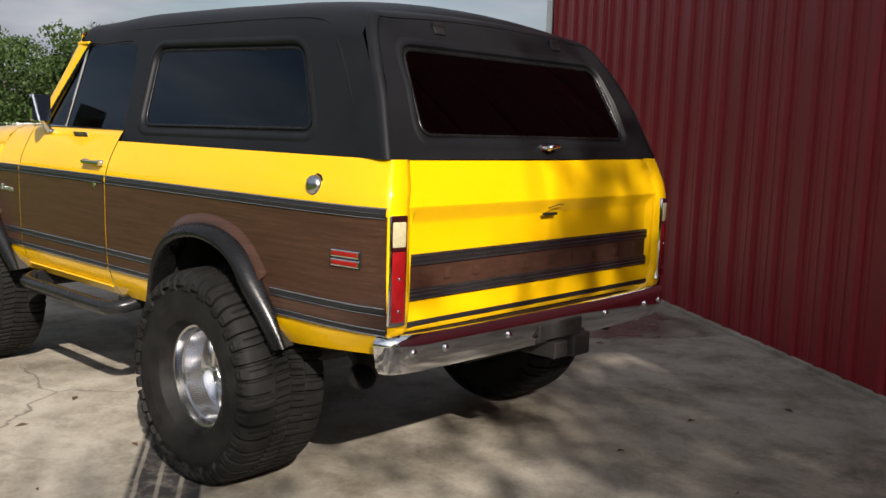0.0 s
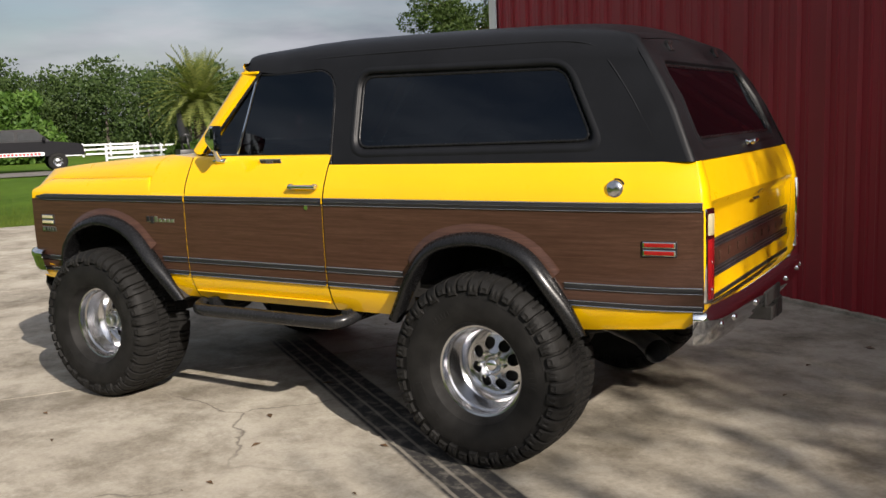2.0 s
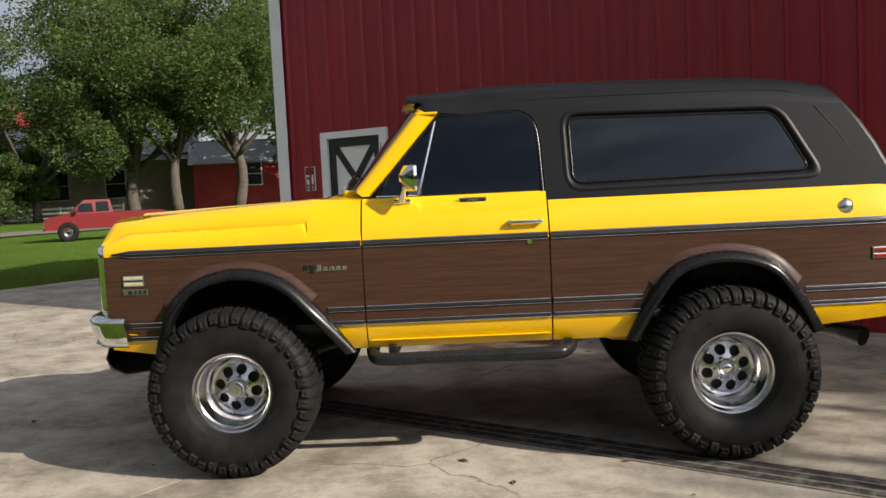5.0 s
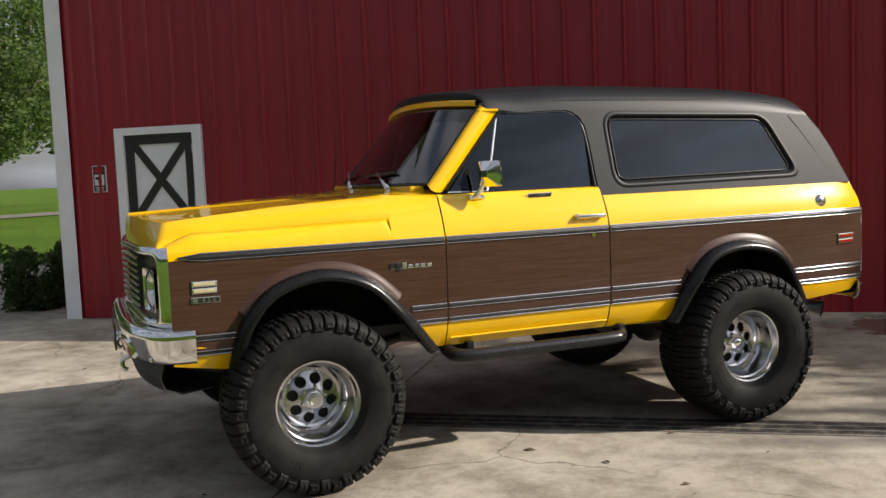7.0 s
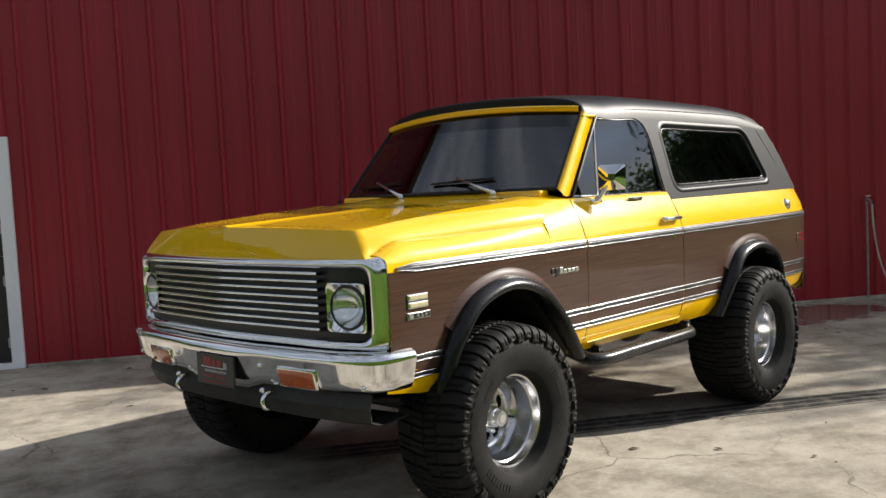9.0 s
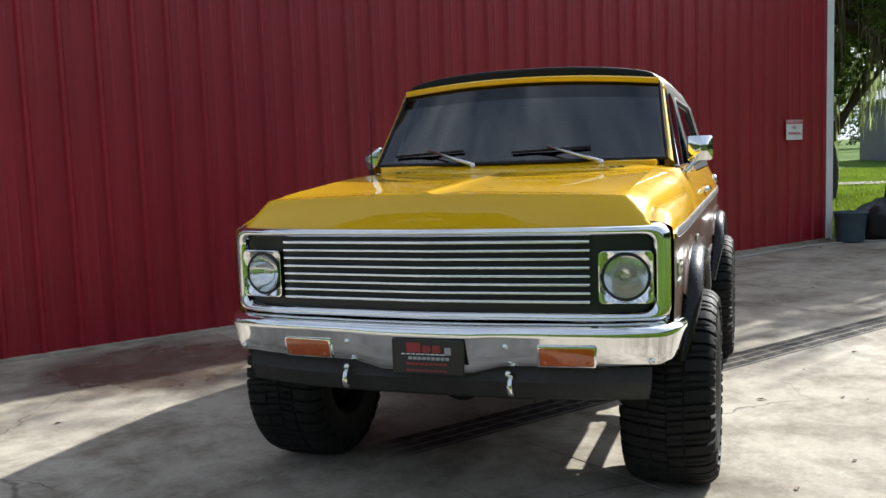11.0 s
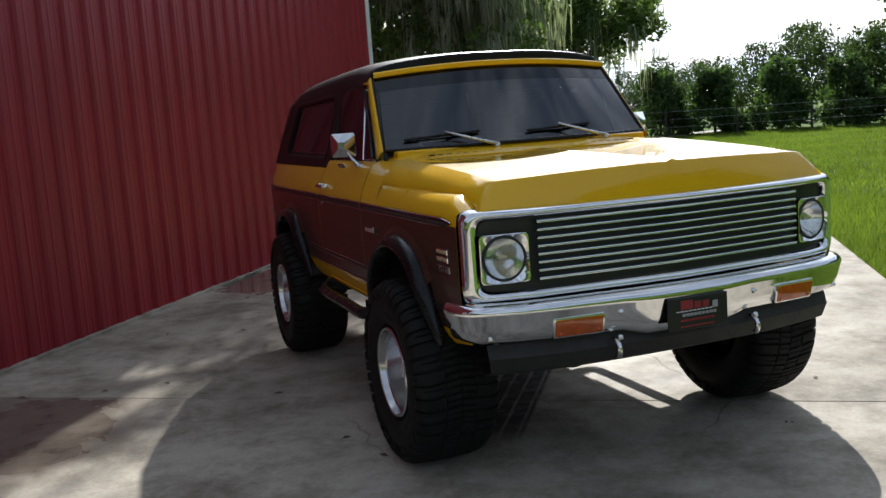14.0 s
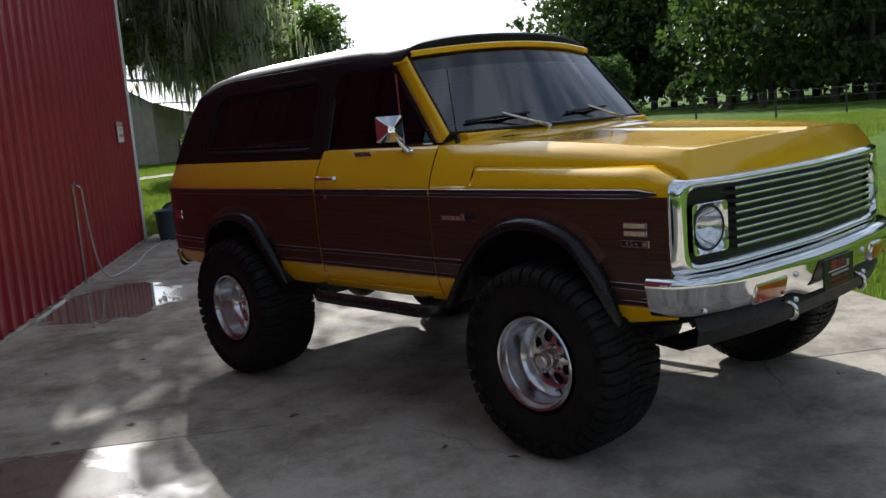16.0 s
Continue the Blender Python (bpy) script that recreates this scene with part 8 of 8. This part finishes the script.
def wire_fence(pts, h, label, gap=3.4):
    """Slim dark posts joined by three thin wires."""
    f = thing("wire_fence", label, "fence")
    line = []
    for (ax, ay), (bx, by) in zip(pts, pts[1:]):
        n = max(1, round(math.hypot(bx - ax, by - ay) / gap))
        line += [(ax + (bx - ax) * i / n, ay + (by - ay) * i / n) for i in range(n)]
    line.append(pts[-1])
    bm = bmesh.new()
    tube(bm, [(0, 0, -0.2), (0.01, 0, h * 0.5), (0, 0.01, h)], [0.055, 0.05, 0.045], 8)
    post = simple_mesh("post", bm, M_FENCE_POST)
    for x, y in line:
        o = new("post", post)
        o.parent = f
        o.matrix_basis = pose(x, y, land(x, y))
    for k in range(3):
        bm = bmesh.new()
        tube(bm, [(x, y, land(x, y) + h * (0.35 + 0.28 * k)) for x, y in line], 0.006, 4)
        part("wire", bm, M_STEEL, f)


wire_fence([(39.5, -9.0), (37.0, -17.2), (32.5, -23.9), (26.0, -31.3), (17.0, -37.5), (6.0, -43.0)], 1.35, "dark posts with thin wires along the lawn")

# ---------------------------------------------------------------- buildings far off
M_HOUSE_RED = plain("red_siding", (0.36, 0.025, 0.025), 0.6, 0.0, 0.15, 2.0)
M_HOUSE_GREY = plain("grey_siding", (0.10, 0.11, 0.125), 0.6, 0.0, 0.15, 2.0)
M_ROOF_GREY = plain("grey_metal_roof", (0.20, 0.205, 0.22), 0.4, 0.0, 0.12, 2.0)
M_TAN = plain("tan_siding", (0.42, 0.36, 0.28), 0.7, 0.0, 0.15, 2.0)
M_PANE = plain("dark_pane", (0.03, 0.035, 0.04), 0.4)


def house(name, label, x, y, turn, w, d, h, ridge, wall, roof, windows=(), gable="x", porch=0.0):
    """A plain house: walls, pitched roof with eaves, framed windows."""
    t = thing(name, label, "house", pose(x, y, land(x, y), 0, 0, turn))
    bm = bmesh.new()
    box(bm, -w / 2, w / 2, -d / 2, d / 2, -0.3, h)
    if gable == "x":
        a = [(-w / 2, -d / 2, h), (-w / 2, d / 2, h), (-w / 2, 0, ridge)]
        b = [(w / 2, -d / 2, h), (w / 2, d / 2, h), (w / 2, 0, ridge)]
    else:
        a = [(-w / 2, -d / 2, h), (w / 2, -d / 2, h), (0, -d / 2, ridge)]
        b = [(-w / 2, d / 2, h), (w / 2, d / 2, h), (0, d / 2, ridge)]
    for tri in (a, b):
        bm.faces.new([bm.verts.new(p) for p in tri])
    part("wall", bm, wall, t)
    bm = bmesh.new()
    o = 0.4
    for s in (-1, 1):
        if gable == "x":
            q = [(-w / 2 - o, s * (d / 2 + o), h - 0.15), (w / 2 + o, s * (d / 2 + o), h - 0.15), (w / 2 + o, 0, ridge + 0.05), (-w / 2 - o, 0, ridge + 0.05)]
        else:
            q = [(s * (w / 2 + o), -d / 2 - o, h - 0.15), (s * (w / 2 + o), d / 2 + o, h - 0.15), (0, d / 2 + o, ridge + 0.05), (0, -d / 2 - o, ridge + 0.05)]
        bm.faces.new([bm.verts.new(p) for p in q])
    bmesh.ops.recalc_face_normals(bm, faces=bm.faces[:])
    bmesh.ops.solidify(bm, geom=bm.faces[:], thickness=0.12)
    part("roof", bm, roof, t)
    if gable == "y":
        for s in (-1, 1):
            bm = bmesh.new()
            L = math.hypot(w / 2 + o, ridge - h + 0.2)
            ang = math.degrees(math.atan2(ridge - h + 0.2, w / 2 + o))
            box(bm, 0, L, -0.04, 0.04, -0.12, 0.10, m=Matrix.Translation((0, -d / 2 - o - 0.03, ridge + 0.02)) @ pose(0, 0, 0, 0, 180 - ang if s < 0 else ang, 0))
            part("gable_trim", bm, M_WHITE, t, "white gable board")
    for wx, wz, ww, wh in windows:
        bm = bmesh.new()
        for x0, x1, z0, z1 in ((-ww / 2 - 0.1, -ww / 2, -wh / 2 - 0.1, wh / 2 + 0.1), (ww / 2, ww / 2 + 0.1, -wh / 2 - 0.1, wh / 2 + 0.1), (-ww / 2, ww / 2, wh / 2, wh / 2 + 0.1), (-ww / 2, ww / 2, -wh / 2 - 0.1, -wh / 2), (-ww / 2, ww / 2, -0.03, 0.03)):
            box(bm, x0, x1, -0.06, 0.02, z0, z1)
        f = part("window", bm, M_WHITE, t, "white window frame")
        f.matrix_basis = pose(wx, -d / 2 - 0.005, wz)
        bm = bmesh.new()
        box(bm, -ww / 2, ww / 2, -0.02, 0.01, -wh / 2, wh / 2)
        part("pane", bm, M_PANE, f)
    if porch:
        bm = bmesh.new()
        v = [(-w / 2, -d / 2, h - 0.1), (w / 2, -d / 2, h - 0.1), (w / 2, -d / 2 - porch, h - 0.75), (-w / 2, -d / 2 - porch, h - 0.75)]
        bm.faces.new([bm.verts.new(p) for p in v])
        bmesh.ops.solidify(bm, geom=bm.faces[:], thickness=0.1)
        part("porch_roof", bm, roof, t)
        n = 4
        for k in range(n):
            bm = bmesh.new()
            px = -w / 2 + 0.2 + (w - 0.4) * k / (n - 1)
            box(bm, px - 0.09, px + 0.09, -d / 2 - porch + 0.2, -d / 2 - porch + 0.38, -0.2, h - 0.8)
            part("porch_post", bm, M_TAN if wall is not M_HOUSE_RED else M_WHITE, t)
    return t


house("red_house", "red two-storey house with white gable boards behind the oaks", -47.2, 88.1, 28, 15.3, 13.6, 5.6, 11.6, M_HOUSE_RED, M_ROOF_GREY, ((-3.0, 6.4, 1.5, 1.5), (4.08, 3.4, 2.04, 2.04)), "y")
house("stone_house", "tan house with a porch behind the oaks", -36.1, 83.0, 20, 17.0, 10.2, 5.6, 8.5, M_TAN, M_ROOF_GREY, ((-4.42, 2.89, 2.72, 2.55), (1.02, 2.89, 1.70, 2.55)), "x", 3.4)
house("red_outbuilding", "small red outbuilding with a white window", -22.2, 81.7, 14, 8.8, 8.5, 4.4, 6.4, M_HOUSE_RED, M_ROOF_GREY, ((0.85, 3.2, 1.60, 1.95),), "x")
house("red_shed", "low red shed with white windows at the wood's edge", -62.0, 66.5, 45, 4.6, 2.4, 1.25, 1.7, M_HOUSE_RED, M_ROOF_GREY, ((-1.3, 0.72, 0.6, 0.5), (0.0, 0.72, 0.6, 0.5), (1.3, 0.72, 0.6, 0.5)), "x")
house("grey_house", "dark grey house with a metal roof beyond the lawn", 53.0, -14.5, -78, 13.0, 9.0, 3.6, 6.4, M_HOUSE_GREY, M_ROOF_GREY, (), "y")
house("porch_house", "pale house with a porch and metal roof", 46.5, -21.0, -70, 6.0, 5.0, 3.4, 4.6, M_TAN, M_ROOF_GREY, ((0.0, 1.7, 1.2, 1.3),), "x", 2.4)


# ---------------------------------------------------------------- parked pickups and the statue
def pickup(name, label, m, body, L=5.6, lift=0.0, cab=(0.42, 0.74)):
    t = thing(name, label, "pickup", m)
    hw = 0.98
    bm = bmesh.new()
    prof = [(-L / 2, 0.55), (-L / 2, 1.12), (-L / 2 + 0.05, 1.2), (L * (cab[0] - 0.5) - 0.06, 1.22), (L * (cab[1] - 0.5) + 0.15, 1.22), (L / 2 - 0.25, 1.10), (L / 2, 0.98), (L / 2 + 0.02, 0.55)]
    rows = [[(x, s * (hw - (0.04 if abs(s) == 1 else 0)), z + lift) for x, z in prof] for s in (-1, -0.9, 0.9, 1)]
    vs = [[bm.verts.new(p) for p in r] for r in rows]
    for a, b in zip(vs, vs[1:]):
        for i in range(len(prof)):
            bm.faces.new((a[i], a[(i + 1) % len(prof)], b[(i + 1) % len(prof)], b[i]))
    bm.faces.new(vs[0][::-1])
    bm.faces.new(vs[-1])
    bmesh.ops.recalc_face_normals(bm, faces=bm.faces[:])
    part("body", bm, body, t, smooth=False)
    x0, x1 = L * (cab[0] - 0.5), L * (cab[1] - 0.5)
    bm = bmesh.new()
    base = [(x0 - 0.02, 1.20), (x0 + 0.10, 1.78), (x1 - 0.55, 1.80), (x1 + 0.12, 1.20)]
    rows = [[bm.verts.new((x, s * w, z + lift)) for x, z in base] for s, w in ((-1, 0.90), (1, 0.90))]
    for i, (x, z) in enumerate(base):
        if z > 1.5:
            rows[0][i].co.y, rows[1][i].co.y = -0.74, 0.74
    for i in range(4):
        bm.faces.new((rows[0][i], rows[0][(i + 1) % 4], rows[1][(i + 1) % 4], rows[1][i]))
    bm.faces.new(rows[0])
    bm.faces.new(rows[1])
    bmesh.ops.recalc_face_normals(bm, faces=bm.faces[:])
    c = part("cab", bm, body, t)
    for s in (-1, 1):
        mid = (x0 + x1) / 2 - 0.1
        for a, b in ((x0 + 0.14, mid - 0.05), (mid + 0.05, x1 - 0.18)):
            bm = bmesh.new()
            tl = 0.28 if b > mid + 0.1 else 0.0
            q = [(a, s * 0.893, 1.27), (b + (0.10 if tl else 0), s * 0.893, 1.27), (b - tl, s * 0.765, 1.70), (a + 0.06, s * 0.765, 1.70)]
            bm.faces.new([bm.verts.new((x, y, z + lift)) for x, y, z in q])
            bmesh.ops.solidify(bm, geom=bm.faces[:], thickness=0.012)
            part("window", bm, M_PANE, c)
    for x in (-L * 0.30, L * 0.315):
        for s in (-1, 1):
            w = new("wheel", ME_TYRE)
            w.parent = t
            k = 0.44 / TYRE_R
            w.matrix_basis = Matrix.Translation((x, s * 0.84, 0.44)) @ Matrix.Diagonal((k, 0.72, k, 1))
            o = new("rim", ME_RIM)
            o.parent = w
            o.matrix_basis = pose(0, 0, 0, 0, 0, 0 if s < 0 else 180)
        bm = bmesh.new()
        tube(bm, [(x, -0.7, 0.44), (x, 0.7, 0.44)], 0.09, 8)
        part("axle", bm, M_UNDER, t)
    bm = bmesh.new()
    box(bm, L / 2 - 0.02, L / 2 + 0.10, -0.92, 0.92, 0.52 + lift, 0.72 + lift, bevel=0.03)
    part("bumper", bm, M_CHROME, t)
    for s in (-1, 1):
        bm = bmesh.new()
        box(bm, L / 2 - 0.06, L / 2 + 0.03, s * 0.72 - 0.14, s * 0.72 + 0.14, 0.78 + lift, 0.96 + lift, bevel=0.03)
        part("headlight", bm, M_CLEAR_LENS, t)
        bm = bmesh.new()
        box(bm, x1 - 0.25, x1 - 0.12, s * 0.98, s * 1.18, 1.25 + lift, 1.45 + lift, bevel=0.03)
        part("mirror", bm, body, t)
    return t


M_TRUCK_BLACK = plain("black_gloss_paint", (0.012, 0.012, 0.014), 0.45, 0.0, 0.1, coat=0.0)
M_TRUCK_RED = plain("old_red_paint", (0.17, 0.008, 0.010), 0.45, 0.0, 0.15, coat=0.3)
for m in (M_PANE, M_TRUCK_BLACK):
    m.node_tree.nodes["Principled BSDF"].inputs["Specular IOR Level"].default_value = 0.08
ax, ay, bx, by = -41.3, 20.9, -38.0, 26.4
pk = pickup("black_pickup", "lifted black crew-cab pickup parked on the lane", pose((ax + bx) / 2, (ay + by) / 2, land(-39.6, 23.6) + 0.02, 0, 0, math.degrees(math.atan2(by - ay, bx - ax))) @ Matrix.Scale(1.1, 4), M_TRUCK_BLACK, 6.2, 0.16, (0.36, 0.76))
bm = bmesh.new()
box(bm, -1.0, 1.4, -1.002, -0.982, 0.74, 0.90, bevel=0.005)
for k in range(14):
    box(bm, -0.95 + 0.16 * k, -0.84 + 0.16 * k, -1.006, -1.0, 0.77, 0.87, mi=1)
part("door_stripe", bm, [M_SIGN_WHITE, M_SIGN_RED], pk, "white stripe with red marks")
pickup("red_pickup", "old red pickup parked by the trees", pose(-14.6, 29.8, land(-14.6, 29.8) - 0.03, 0, 0, 205) @ Matrix.Scale(0.88, 4), M_TRUCK_RED, 5.0, 0.0, (0.44, 0.78))


def horse_statue(x, y):
    """Rearing horse on a low base, one plain dark mesh."""
    bm = bmesh.new()
    tube(bm, spline([(-0.75, 0, 0.65), (-0.45, 0, 0.85), (0.05, 0, 1.35), (0.35, 0, 1.75)], 5), [0.30, 0.36, 0.37, 0.36, 0.35, 0.34, 0.33, 0.33, 0.33, 0.33, 0.33, 0.32, 0.31, 0.30, 0.28, 0.26][:16], 12)
    tube(bm, spline([(0.30, 0, 1.70), (0.55, 0, 2.05), (0.72, 0, 2.35)], 4), [0.25, 0.22, 0.20, 0.18, 0.17, 0.16, 0.14, 0.13, 0.12], 10)
    tube(bm, [(0.66, 0, 2.36), (0.95, 0, 2.22), (1.12, 0, 2.10)], [0.14, 0.11, 0.07], 8)
    for s in (-1, 1):
        tube(bm, [(0.38, s * 0.16, 1.55), (0.85, s * 0.18, 1.60), (0.95, s * 0.18, 1.25)], [0.12, 0.08, 0.05], 8)
        tube(bm, [(-0.60, s * 0.18, 0.75), (-0.35, s * 0.2, 0.38), (-0.65, s * 0.2, 0.0)], [0.2, 0.1, 0.06], 8)
    tube(bm, spline([(-0.80, 0, 0.85), (-1.1, 0, 0.7), (-1.2, 0, 0.2)], 4), 0.07, 8)
    box(bm, -1.1, 0.3, -0.5, 0.5, -0.75, 0.02, bevel=0.03)
    o = mesh_ob("horse_statue", bm, M_BLACK_PAINT, smooth=True)
    o.matrix_world = pose(x, y, land(x, y) + 0.7, 0, 0, 150)
    tagged(o, "black rearing horse statue in the garden", "statue")


horse_statue(-40.7, 36.2)
pole = thing("red_sign_post", "red post with a round white dial in the garden", "sign post", pose(-45.0, 52.5, land(-45, 52.5)))
bm = bmesh.new()
tube(bm, [(0, 0, 0), (0, 0, 1.9)], 0.10, 10)
part("post", bm, M_SIGN_RED, pole)
bm = bmesh.new()
lathe(bm, [(0.0, -0.1), (0.20, -0.1), (0.26, -0.06), (0.26, 0.06), (0.20, 0.1), (0.0, 0.1)], 20)
d = part("dial", bm, M_SIGN_WHITE, pole, "round white dial")
d.matrix_basis = pose(0, 0, 2.2, 0, 0, 45)
bm = bmesh.new()
box(bm, -0.12, 0.12, -0.10, 0.10, 2.4, 2.75, bevel=0.05)
part("cap", bm, M_SIGN_RED, pole)
